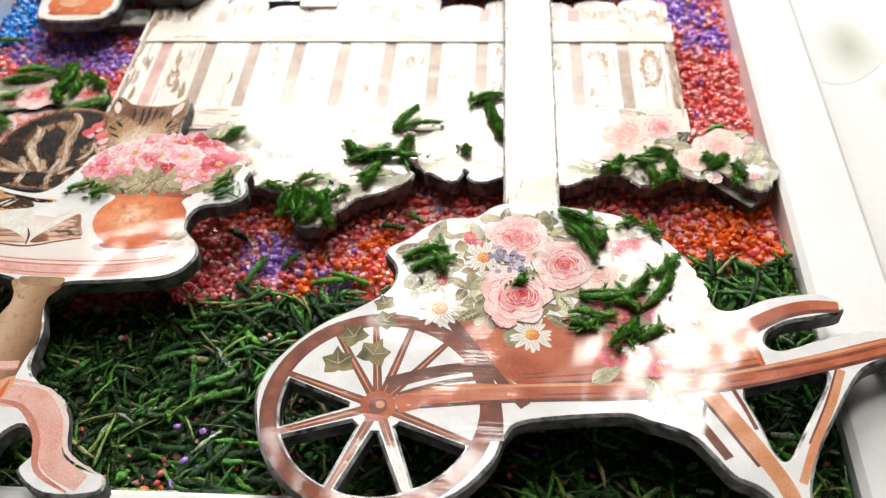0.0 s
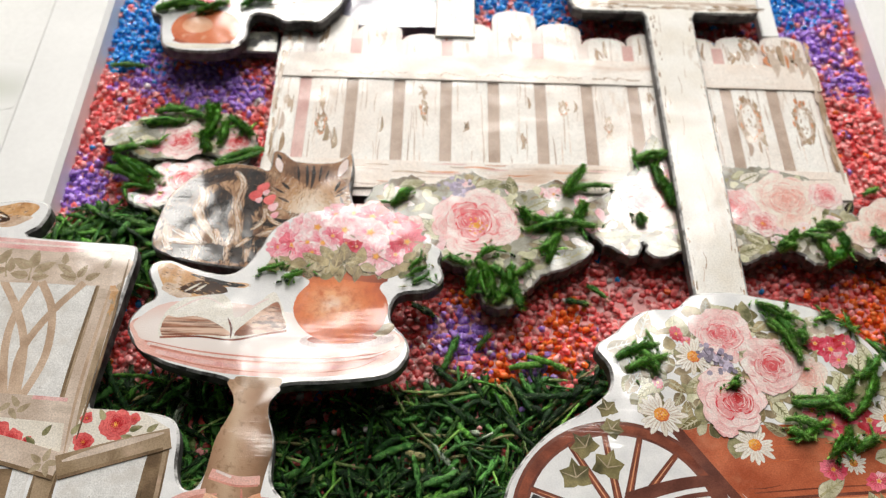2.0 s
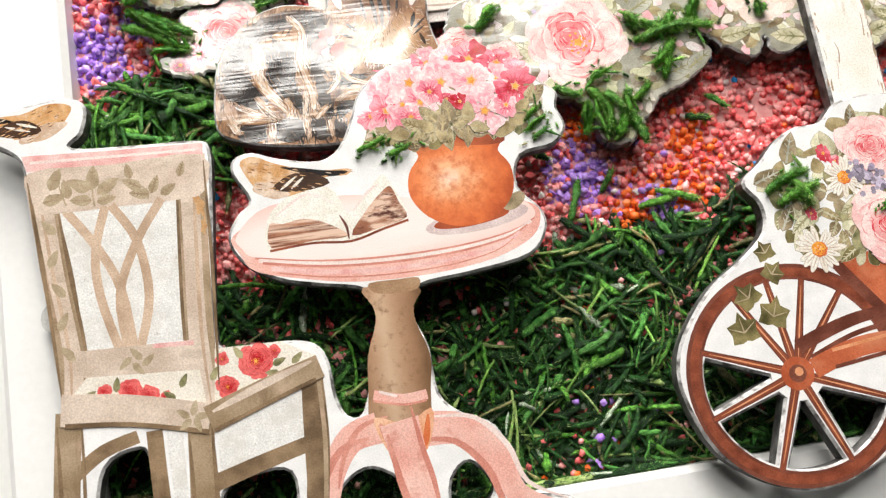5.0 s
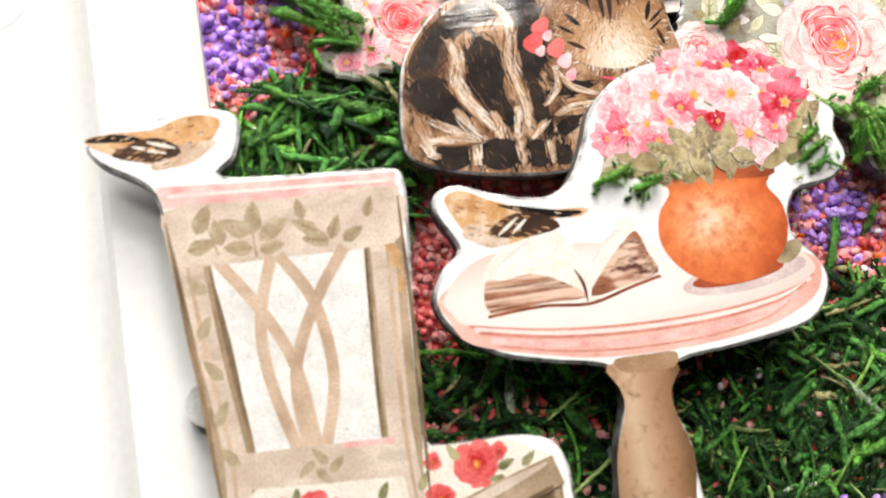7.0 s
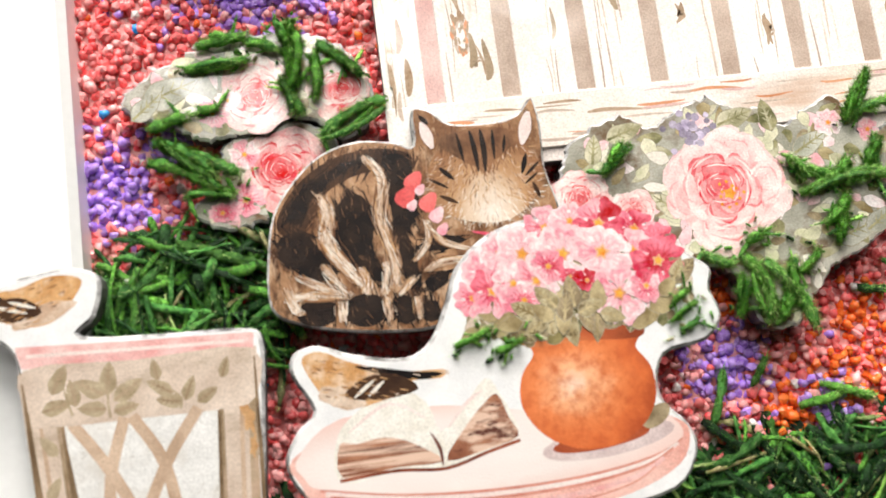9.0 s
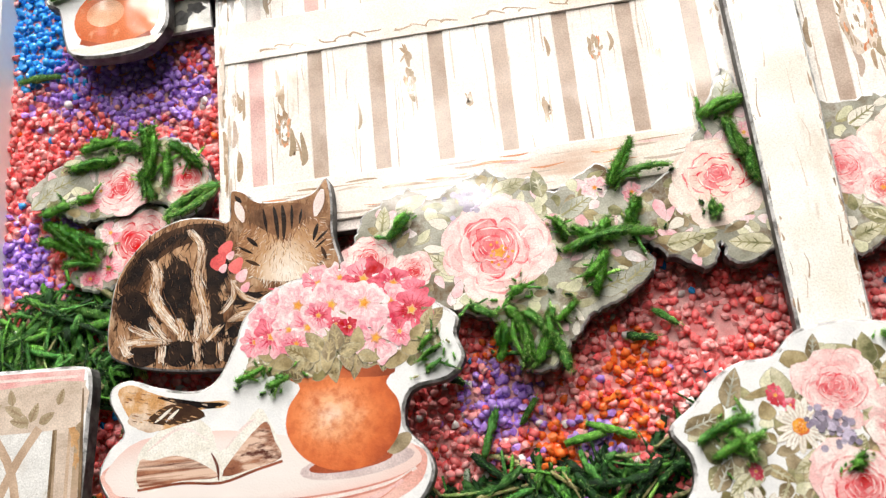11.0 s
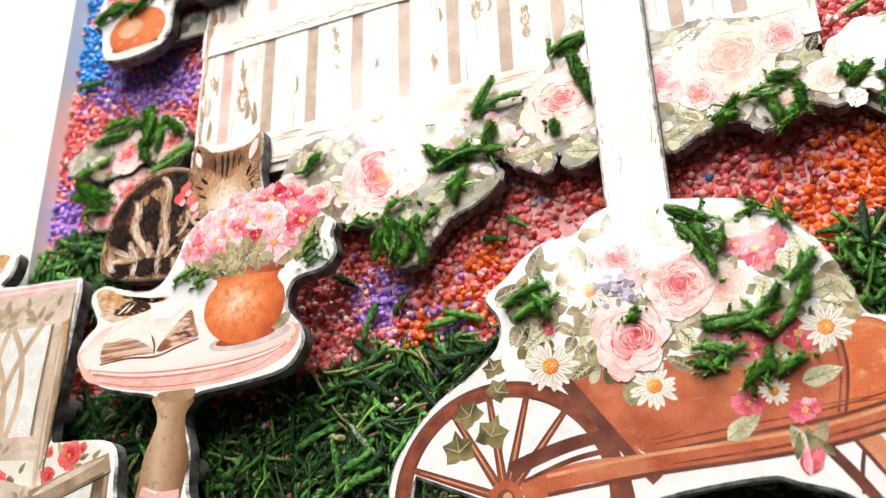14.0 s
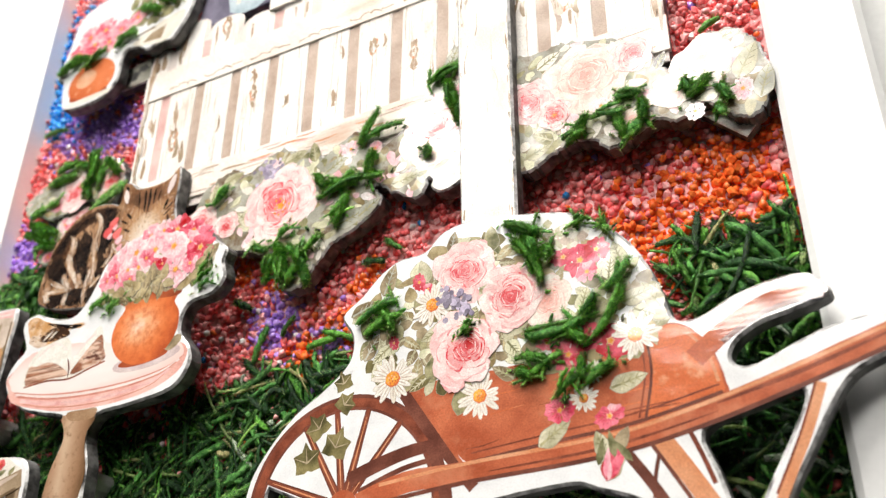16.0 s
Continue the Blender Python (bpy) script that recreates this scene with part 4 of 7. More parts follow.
printed("pedestal_ring", ct, Z + 0.02, [(curve([(-81.0, 117.6), (-80.4, 115.9), (-77, 115.2), (-72.6, 115.4), (-72.0, 117.4), (-76, 117.6)], 3), TAN_RING)])
printed("pedestal_ring", ct, Z + 0.02, [(stroke([(-83.0, 98.2), (-78, 96.8), (-73.6, 97.0)], 1.7), BLUSH), (stroke([(-83.2, 97.2), (-78, 95.8), (-73.8, 96.0)], 0.4), BLUSH_DARK), (stroke([(-82.0, 98.6), (-79, 97.4)], 0.5), BLUSH_PALE)], "pink painted ring")
for z, line, w0, w1 in ((0.04, [(-83, 92.6), (-88, 91.4), (-91.4, 87), (-93, 82)], 5.4, 3.6), (0.04, [(-75, 91.2), (-68, 90), (-63, 84.6), (-60.5, 78), (-54, 74.2)], 6.0, 3.2), (0.08, [(-79.2, 93.2), (-78.2, 86), (-77, 80), (-76.4, 71.5)], 7.0, 4.6)):
    up = 1 if line[0][0] > -79 else -1
    marks = [(stroke(line, w0, w1), BLUSH), (taper([(x + 0.34 * w0, y + 0.30 * w0) for x, y in line], 1.0), BLUSH_DARK if up < 0 else BLUSH_PALE), (taper([(x - 0.34 * w0, y - 0.28 * w0) for x, y in line], 1.3), BLUSH_DARK)]
    printed("foot", ct, Z + z, marks)
printed("pedestal_boss", ct, Z + 0.07, [(curve([(-83.4, 94.4), (-78, 92.6), (-73.2, 94.6), (-73.8, 90), (-76, 87), (-80.4, 87), (-82.6, 90)], 3), TERRA_LIGHT), (taper([(-82.6, 93.2), (-81.2, 89.4), (-79.6, 87.6)], 1.4), BLUSH_DARK), (taper([(-74, 93.6), (-75, 89.4), (-76.6, 87.6)], 1.2), TERRA), (taper([(-79, 92), (-78.4, 88)], 1.6), BLUSH_PALE)])
# open book on the table
pages = [(curve([(-97.6, 131.6), (-94, 135), (-89, 137.4), (-84.6, 134.6), (-83.2, 130.6), (-79.6, 133.4), (-76, 137), (-74.2, 134.6), (-72.2, 129), (-76, 127.4), (-83, 125.8), (-90, 126), (-97.8, 125.6)], 3), WHITE_PETAL),
         (taper([(-96, 132), (-90, 135.2), (-85, 132.6)], 0.5), BLUSH_PALE), (taper([(-82, 131), (-79, 134), (-76.6, 135.4)], 0.5), BLUSH_PALE)]
PAGE_EDGE, PAGE_EDGE_FAR = (flecked(flecked(paper("brown_page_edge_print", (0.22, 0.075, 0.04), (0.42, 0.19, 0.11), 200), (0.74, 0.52, 0.40), 330, 0.46, 0.56, st), (0.10, 0.03, 0.02), 420, 0.54, 0.62, st) for st in ((0.10, 2.0, 1), (0.4, 1.2, 1)))
left = [(curve([(-97.4, 130.6), (-95, 130.4), (-91, 130.8), (-87, 129.4), (-83.4, 126.6), (-90, 126.6), (-97.4, 126.2)], 3), PAGE_EDGE)]
right = [(curve([(-82.8, 126.6), (-80, 130.4), (-76.6, 133.6), (-74.6, 134.6), (-73.4, 131.4), (-72.4, 128.6), (-77, 127.4)], 3), PAGE_EDGE_FAR)]
pages += [("page_block", left), ("page_block", right), ("cover_edge", [(stroke([(-97.8, 125.8), (-90, 126.2), (-83, 125.6), (-77, 127), (-72.2, 128)], 0.45), BARROW_RED), (taper([(-83.4, 126), (-83.6, 128.4), (-84.6, 130.6)], 0.5), BARROW_DARK)])]
printed("open_book", ct, Z + 0.06, pages, "open book print with white pages and brown edges")
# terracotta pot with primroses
# Highlight and shaded edge of the round pot, put into the print's colour.
POT_SHADING = ((0.0, (0.88, 0.62, 0.46)), (0.22, (0.85, 0.42, 0.22)), (0.48, (0.77, 0.24, 0.085)), (0.80, (0.66, 0.155, 0.045)), (1.05, (0.42, 0.08, 0.025)))
POT = flecked(flecked(shaded(paper("mottled_terracotta_print", (0.6, 0.2, 0.1), (0.7, 0.3, 0.1)), -63.4, 134.6, 12.0, 10.6, POT_SHADING, 0.34, 300), (0.52, 0.11, 0.035), 420, 0.48, 0.74), (0.50, 0.10, 0.03), 800, 0.50, 0.84)
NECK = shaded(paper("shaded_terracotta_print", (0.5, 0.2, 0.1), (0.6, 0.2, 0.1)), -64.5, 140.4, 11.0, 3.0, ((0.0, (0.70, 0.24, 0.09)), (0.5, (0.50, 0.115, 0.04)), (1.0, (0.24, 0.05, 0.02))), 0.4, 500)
# The first two ellipses draw the pot's cast shadow and its dark contact line.
printed("flower_pot", ct, Z + 0.08, [(ellipse(-59.6, 126.4, 9.8, 2.2, 4), POT_SHADOW), (ellipse(-60.6, 126.6, 7.2, 1.3, 4), TERRA_DARK), (ellipse(-52.2, 128.8, 2.4, 1.3, 30), LEAF_BROWN), (curve([(-69.2, 141.6), (-61.4, 142.4), (-53.2, 140.8), (-53.6, 138.6), (-51.8, 135.6), (-51.8, 131.4), (-54.0, 128.0), (-58.0, 125.8), (-63.4, 125.6), (-68.4, 128.0), (-71.2, 132.2), (-70.8, 136.4), (-68.6, 139.4)], 4), POT),
                                     (curve([(-69.6, 142.4), (-61.4, 143.2), (-52.8, 141.6), (-53.0, 139.9), (-61.2, 140.4), (-69.2, 140.4)], 3), NECK)], "round mottled terracotta pot print with a drawn highlight and a drawn shadow beneath")
greens = []
for x, y in scatter(curve([(-77, 146), (-70, 152), (-58, 156), (-48, 153), (-43, 149), (-47, 143), (-56, 141.4), (-68, 141.4), (-74, 142)], 3), 130, rng, 0.8):
    greens += leaf(x, y, rng.uniform(2.4, 4.6), rng.uniform(1.4, 2.4), rng.uniform(20, 160), rng.choice((LEAF_BROWN, LEAF_BROWN, TAN_PALE, IVY, LEAF_GREEN, PETAL[1], OCHRE)), rng.choice((None, LEAF_PALE)))
for x, y, a in ((-76, 143.2, 10), (-72, 144.6, 60), (-69.6, 142.6, -40), (-65.4, 144, 90), (-62.6, 142.2, -80), (-58.6, 142.6, -100), (-55.4, 143.6, 60), (-68, 146.4, 120), (-63.6, 147.6, 80), (-60.4, 146.4, 40), (-51.6, 142.6, 10),
                (-48, 144.6, 20), (-44.6, 148.6, 40), (-46.4, 150.6, 60), (-74.6, 146, 150), (-59, 149, 95), (-66, 148.6, 75)):
    greens += leaf(x, y, rng.uniform(4.0, 5.6), rng.uniform(2.2, 3.2), a, rng.choice((OLIVE, LEAF_BROWN, POT_LEAF, OLIVE)), OLIVE)
printed("pot_foliage", ct, Z + 0.2, greens, "olive green and brown leaves")
for i, (x, y, r, tone) in enumerate(((-76.2, 148.2, 2.8, 2), (-74, 151.6, 3.6, 1), (-71.4, 154, 3.4, 0), (-64.3, 157, 3.4, 1), (-60.4, 157.6, 3.0, 0), (-51, 155.4, 3.6, 2), (-47.6, 153.4, 2.8, 3), (-73.2, 148.8, 3.8, 2), (-70, 149.6, 3.4, 1), (-56.2, 156.8, 4.2, 3), (-68.2, 153.6, 4.6, 0), (-66.6, 149.6, 4.0, 1),
                                       (-62.2, 153, 4.8, 0), (-64.6, 151.4, 2.6, 2), (-51.8, 152.4, 3.2, 1), (-56.4, 152.6, 5.2, 0), (-48.2, 150.4, 4.2, 3), (-59.2, 148.8, 1.8, 4), (-68.8, 147, 2.8, 2), (-54.8, 146.4, 4.6, 1), (-50.6, 147, 2.6, 2), (-61.6, 149.6, 1.6, 3))):
    printed("primrose", ct, Z + 0.5 + 0.03 * i, primrose(x, y, r, tone, rng))
front = []
for x, y, a, ln in ((-69, 145.6, 150, 5.2), (-65.6, 147, 110, 5.4), (-61.8, 147.4, 80, 5.6), (-58, 146.6, 60, 5.2), (-71.4, 143.8, 190, 4.6), (-67.6, 143.2, 230, 4.8), (-63.6, 143.4, 265, 4.8), (-60, 143.2, 290, 4.6), (-56.2, 143.4, 330, 4.6), (-63, 145.4, 95, 5.0), (-66.4, 145, 140, 4.6), (-59.4, 145, 40, 4.8), (-47.4, 146.6, 20, 4.4), (-45.6, 148.8, 70, 4.2)):
    front += leaf(x, y, ln * 0.84, ln * 0.5, a + rng.uniform(-25, 25), rng.choice((POT_LEAF, LEAF_BROWN, OLIVE, POT_LEAF)), OLIVE)
printed("pot_foliage", ct, Z + 2.0, front, "brown and olive veined leaves over the pot")
# plain bird-shaped motifs
DOWN = flecked(paper("ochre_plumage_print", (0.50, 0.24, 0.08), (0.70, 0.42, 0.20), 420), (0.80, 0.62, 0.46), 300, 0.50, 0.68)
for z, body, pale, wing, bars, tip in (
        (0.10, [(-148.4, 156.4), (-144.9, 156.9), (-139.5, 156.8), (-135.5, 158.0), (-132.4, 158.0), (-130.4, 157), (-131.6, 154.8), (-133.4, 152.5), (-137.1, 151.4), (-142.3, 152.9), (-146.7, 154.7)],
         (-136.0, 153.0, 4.6, 1.3, 14), [(-145.2, 153.9), (-141.2, 155.6), (-138.2, 155.4), (-136.0, 153.3), (-140, 152.4)], (((-142.4, 154.8), (-138, 153.4)), ((-140.4, 155.2), (-136.8, 154.0))), [(-148.2, 156.2), (-144.6, 156.2), (-141, 155.6)]),
        (0.14, [(-101.4, 142.2), (-100, 143.4), (-98, 143.2), (-95.4, 141.8), (-90.9, 140.2), (-86.1, 139.2), (-81.6, 138.9), (-82.2, 137.8), (-86.2, 137.9), (-88, 136.4), (-91.3, 135.6), (-94.5, 135.2), (-97.6, 135.8), (-99.4, 138)],
         (-96.4, 136.8, 3.4, 1.4, -20), [(-96.0, 137.0), (-92.6, 139.2), (-88.5, 139.1), (-85.5, 136.7), (-91.3, 135.9)], (((-94.6, 136.6), (-91.4, 138.8)), ((-92.6, 136.6), (-90.2, 138.4))), [(-82.0, 138.4), (-86, 138.6), (-94, 140.8)])):
    plumes = random.Random(int(100 * z))
    marks = [(curve(body, 3), DOWN), (ellipse(*pale, 20, 0.08, 5), FUR_PALE), (taper(tip, 1.1), FUR_DARK), (curve(wing, 3), UMBER)]
    marks += [(taper([a, b], 0.55), CREAM) for a, b in bars]
    for x, y in scatter(body, 70, plumes):
        e = plumes.uniform(0.5, 1.3) * (1 if z > 0.12 else -1)
        marks.append((taper([(x, y), (x + e, y - 0.3 * abs(e))], 0.18), plumes.choice((OCHRE, FUR, FUR_PALE, DOWN))))
    printed("small_motif", ct, Z + z, marks, "plain bird-shaped ochre and brown motif")
sprig(ct, Z + 0.03, (((-79.6, 141.8), (-74.6, 143.6)), ((-74, 140.4), (-70.2, 141.6)), ((-48, 141.4), (-43.6, 144)), ((-46.6, 140.2), (-43.8, 141.6)), ((-47, 144), (-45, 145.6))), rng, 0.6)

# ---- wheelbarrow cutout ----
RIGHT = [(-28, 91), (-27.5, 98), (-24, 104), (-19, 109.5), (-13, 113.5), (-8, 118), (-7.5, 123), (-10, 127.5), (-6, 131), (-2, 135), (2, 137), (7, 137.5), (11, 141), (18, 142), (25, 141), (31, 140), (36, 138.5), (41, 135), (45, 131), (48, 125.5),
         (49.8, 120), (51.3, 115.9), (55, 115.8), (59.6, 118.1), (64.8, 119.6), (70.2, 120.0), (72.6, 118.2), (73.3, 115.9), (67.8, 114.1), (63.4, 113), (59.8, 110.8), (58.7, 108.4), (60, 107.0), (62.8, 107.3), (67.9, 109.5), (73, 111.3), (79.8, 112.3), (88, 114)]
LOWER = [(91, 112), (86, 108), (78.1, 105.4), (74.1, 103.2), (70.9, 99), (67.5, 93.3), (64.3, 87.8), (62.2, 82.7), (61.3, 78.8), (61, 72), (56, 70), (55.5, 77), (53.4, 79.8), (49.9, 81.5), (46.9, 85.4), (43.8, 88.8), (37.6, 90.9), (33, 92), (18, 90), (14.5, 87), (12.5, 82), (7, 76), (-1, 72.5), (-8, 71.5), (-16, 74), (-24, 80.5)]
HUB = Vector((-7, 91.8))


def wheel_gap(a0, a1, r0=5.0, r1=16.6):
    """A hole in the wheel between two spokes."""
    g0, g1 = math.degrees(1.6 / r0), math.degrees(1.2 / r1)
    out = [HUB + Vector((math.cos(radians(a)), math.sin(radians(a)))) * r1 for a in np.linspace(a0 + g1, a1 - g1, 8)]
    m = (a0 + a1) / 2
    out += [HUB + Vector((math.cos(radians(a)), math.sin(radians(a)))) * r0 for a in (min(a1 - g0, m + 6), max(a0 + g0, m - 6))]
    return out


SPOKES = (160, 200, 249, 292, 338)
gaps = [wheel_gap(a, b) for a, b in zip(SPOKES, SPOKES[1:])]
strut_gap = curve([(53.9, 98.2), (61.7, 101), (66.8, 102.6), (67.8, 101.3), (66.1, 97.6), (61.6, 89.8), (59.1, 85.4), (57.2, 85.8), (55.3, 92.1)], 3)
bw = thing("wheelbarrow_cutout", "painted board cutout of an orange brown wheelbarrow full of roses", "cutout", "layered cutouts")
Sheet().slab(curve(RIGHT + LOWER, 4), 13.5, Z, RIM, EDGE, 0.5, gaps + [strut_gap], SCUFF).make("board", bw, label="white rimmed board with dark scuffed edges")
TOP[bw] = Z
bw.scale, bw.rotation_euler, bw.location = (1.02, 1, 1), (0, 0, radians(-1)), (-2.7 * MM, -1.2 * MM, 0)
spacers(bw, ((0, 125), (30, 120), (35, 102), (5, 105)), 3.0, 13.5)
spacers(bw, ((80, 109.5),), 10.5, 13.5, 2.4)
ring = Sheet()
for r0, r1, mat, z in ((19.9, 17.0, BARROW_DARK, 0.005), (19.2, 17.5, BARROW_RED, 0.008)):
    pts = [HUB + Vector((math.cos(a), math.sin(a))) * r0 for a in np.linspace(0, math.tau, 64, endpoint=False)]
    hole = [HUB + Vector((math.cos(a), math.sin(a))) * r1 for a in np.linspace(0, math.tau, 64, endpoint=False)]
    ring.slab(pts, Z - 0.05, Z + z, mat, holes=[hole])
ring.make("wheel_rim", bw, label="dark brown wheel rim print")
for a in (*SPOKES, 121, 98, 76, 52):
    d = Vector((math.cos(radians(a)), math.sin(radians(a))))
    printed("spoke", bw, Z + 0.07, [(stroke([HUB, HUB + d * 17.6], 1.7, 1.1), BARROW_DARK), (stroke([HUB, HUB + d * 17.4], 1.1, 0.6), BARROW_RED), (taper([tuple(HUB + d * 3), tuple(HUB + d * 16)], 0.3), BARROW_LIGHT)])
printed("wheel_hub", bw, Z + 0.16, [(ellipse(*HUB, 3.0, n=20), BARROW_WOOD), (ellipse(*HUB, 1.6, n=16), BARROW_DARK), (ellipse(HUB.x + 0.3, HUB.y + 0.3, 0.8, n=12), BARROW_LIGHT)])
printed("fender", bw, Z + 0.10, [(stroke([(-6, 96.4), (0, 98.6), (6, 100.2), (11.6, 100.8)], 2.6, 2.0), BARROW_DARK), (stroke([(-4, 94.2), (4, 97.2), (10.5, 98.4)], 0.9), BARROW_DARK)])
planks = [(curve([(4.5, 111), (18, 112), (34, 113), (44, 114), (48.5, 115.4), (52.6, 114.6), (56, 110.6), (57.6, 105), (56.6, 102.6), (44, 99.6), (30, 98), (17.5, 96.6), (11, 103.4)], 4), BARROW_WOOD),
          (curve([(46.6, 114.6), (49, 115.2), (52.4, 114.4), (55.8, 110.4), (57.2, 105), (56.2, 103), (45.8, 100.4), (46.8, 107)], 4), TERRA)]
for k in range(12):
    x, y = rng.uniform(14, 50), rng.uniform(99, 112)
    planks.append((taper([(x, y), (x + 3, y + 0.3 + rng.uniform(-0.2, 0.2)), (x + rng.uniform(5, 10), y + 0.9 + rng.uniform(-0.2, 0.2))], rng.uniform(0.10, 0.25)), rng.choice((BARROW_RED, TERRA, BARROW_WOOD))))
planks += [(stroke([(17.2, 97.2), (30, 98.8), (44, 100.4), (57, 103.4)], 0.6), BARROW_DARK), (stroke([(17.0, 98.6), (30, 100.2), (44, 101.8), (56.6, 104.6)], 0.3), BARROW_RED), (stroke([(46.4, 115), (47, 108), (45.6, 101)], 0.45), BARROW_DARK), (stroke([(45.4, 115), (46, 108), (44.6, 101)], 0.3), BARROW_RED), (stroke([(47.6, 114.6), (52.4, 113.6), (55.4, 109.6), (56.6, 105)], 0.5), BARROW_LIGHT)]
planks = planks[:1] + [("plank_line", [mark]) for mark in planks[1:]]
printed("barrow_box", bw, Z + 0.12, planks, "orange brown wooden box print with plank lines")
printed("brace", bw, Z + 0.20, [(stroke([(3.2, 112), (8, 105), (13, 98.6), (17.5, 93)], 2.4, 2.0), BARROW_DARK), (stroke([(4.6, 112), (9.6, 105), (16, 96.2)], 0.6), BARROW_WOOD)])
printed("brace", bw, Z + 0.20, [(stroke([(10, 100), (12.4, 93), (13, 86)], 2.4, 2.2), BARROW_DARK)])
printed("shaft", bw, Z + 0.24, [(stroke([(-4, 92.2), (5, 95.0), (16, 95.6), (39, 97.4), (52, 100), (66, 104), (76, 107.4), (88, 111.2)], 3.6, 3.4), BARROW_WOOD), (stroke([(0, 95), (16, 97.0), (39, 98.8), (52, 101.4), (66, 105.4), (84, 111.2)], 0.6), BARROW_LIGHT), (stroke([(0, 92), (16, 94.0), (39, 95.8), (54, 98.8), (70, 103.6), (84, 108.4)], 0.7), BARROW_DARK), (taper([(20, 95.4), (40, 97.2), (56, 100.6)], 0.5), BARROW_RED), (taper([(56, 101.8), (68, 105), (82, 109.6)], 0.7), BARROW_RED)])
printed("handle", bw, Z + 0.22, [(stroke([(53.5, 109), (58.4, 112.8), (63.4, 115.6), (68, 117), (72.6, 117)], 3.4, 2.0), BARROW_WOOD), (stroke([(57.8, 111), (62.8, 114), (67.6, 115.5), (72.4, 115.9)], 0.8), BARROW_DARK)])
printed("leg", bw, Z + 0.18, [(stroke([(46.8, 98.6), (50.4, 93.2), (55, 85.4), (58, 79), (59, 72)], 3.0, 2.6), BARROW_LIGHT), (stroke([(45.4, 98), (49.2, 91.8), (54, 83.6)], 0.6), BARROW_DARK)])
printed("leg", bw, Z + 0.16, [(stroke([(70.2, 103), (67.4, 96.2), (63.2, 88), (60.2, 81)], 1.5, 1.3), BARROW_LIGHT), (stroke([(69.4, 103), (66.6, 96.4), (62.4, 88.2)], 0.35), BARROW_RED)])
printed("leg", bw, Z + 0.14, [(stroke([(41.6, 97), (45.6, 91.4), (49.6, 84.8)], 1.6), BARROW_DARK), (stroke([(47.6, 97), (46.4, 92.6), (46.0, 89)], 0.6), BARROW_DARK), (stroke([(51.6, 98.6), (53.2, 94.6), (54.6, 90.4)], 0.7), BARROW_RED)])
# bouquet: leaves first, then the flowers
bed = curve([(-6, 127), (-2, 132), (4, 134), (12, 137.6), (22, 137), (33, 136), (42, 131), (48, 124), (50, 117), (46, 112), (38, 110), (28, 111), (18, 110), (8, 111), (0, 113), (-5, 119)], 3)
green = []
for x, y in scatter(bed, 210, rng, 1.3):
    green += leaf(x, y, rng.uniform(2.6, 5.2), rng.uniform(1.5, 2.8), rng.uniform(0, 360), rng.choice((LEAF_PALE, BUD_GREEN, OLIVE, LEAF_GREEN, LEAF_BROWN, LEAF_BROWN, IVY)), rng.choice((None, LEAF_PALE)))
printed("bouquet_foliage", bw, Z + 0.26, green, "pale sage, grey and brown leaves")
for x, y, ln, a, m in ((0, 133, 6.4, 70, LEAF_BROWN), (-5, 128, 6, 20, LEAF_BROWN), (-3, 120, 5.4, 60, LEAF_BROWN), (-4.4, 123.6, 4.6, 120, LEAF_GREEN), (31.2, 100.2, 6.4, 35, LEAF_PALE), (43.4, 107, 6.2, 15, LEAF_PALE), (13, 138, 4.4, 80, LEAF_BROWN), (10, 115, 6, 60, LEAF_GREEN), (15.4, 108.6, 7, 75, LEAF_GREEN), (34, 134.6, 6, 30, LEAF_PALE), (48, 120.6, 6, 120, LEAF_PALE), (40.6, 96.4, 5, 110, LEAF_PALE)):
    printed("leaf", bw, Z + 0.54, leaf(x, y, ln, ln * 0.5, a, m, LEAF_GREY if m is LEAF_BROWN else LEAF_GREEN))
buds = []
for x, y, a in ((43.7, 124.4, 60), (45.8, 121, 20), (41.6, 126.6, 100), (46.7, 118, -10), (37, 122, 80), (40.6, 119.4, 45), (34.6, 119, 120), (-0.8, 118.4, 200), (1.4, 122.6, 160), (28, 132.6, 70), (20.6, 137, 100), (9.4, 120.6, 200), (24.6, 115.4, 300), (30.6, 131, 40)):
    buds += leaf(x, y, rng.uniform(3.6, 5.4), rng.uniform(2.2, 3.2), a + rng.uniform(-20, 20), rng.choice((BUD_GREEN, LEAF_PALE, BUD_GREEN, LEAF_GREEN)), LEAF_GREEN)
printed("bouquet_foliage", bw, Z + 0.6, buds, "cream green buds and sage leaves")
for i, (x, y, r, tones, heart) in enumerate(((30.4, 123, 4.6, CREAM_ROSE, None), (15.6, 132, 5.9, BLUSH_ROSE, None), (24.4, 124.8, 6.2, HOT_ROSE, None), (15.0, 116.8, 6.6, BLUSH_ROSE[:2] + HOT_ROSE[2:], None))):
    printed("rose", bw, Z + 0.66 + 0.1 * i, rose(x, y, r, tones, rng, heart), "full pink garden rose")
for x, y, r, tone in ((36.7, 129.2, 3.2, 3), (39.6, 130.6, 2.4, 4), (33.8, 130.4, 2.4, 3), (37.8, 126.8, 2.2, 2), (41, 114, 3.6, 4), (37, 115.4, 2.8, 3), (34, 112.8, 3.0, 3), (32.2, 103.8, 2.6, 3), (40.1, 101.9, 2.6, 3), (6.3, 131.3, 1.9, 4), (8.2, 129.6, 1.2, 3), (1.6, 120.2, 1.5, 4), (30.4, 115.4, 2.0, 2)):
    printed("small_blossom", bw, Z + 0.78, primrose(x, y, r, tone, rng), "small crimson blossom")
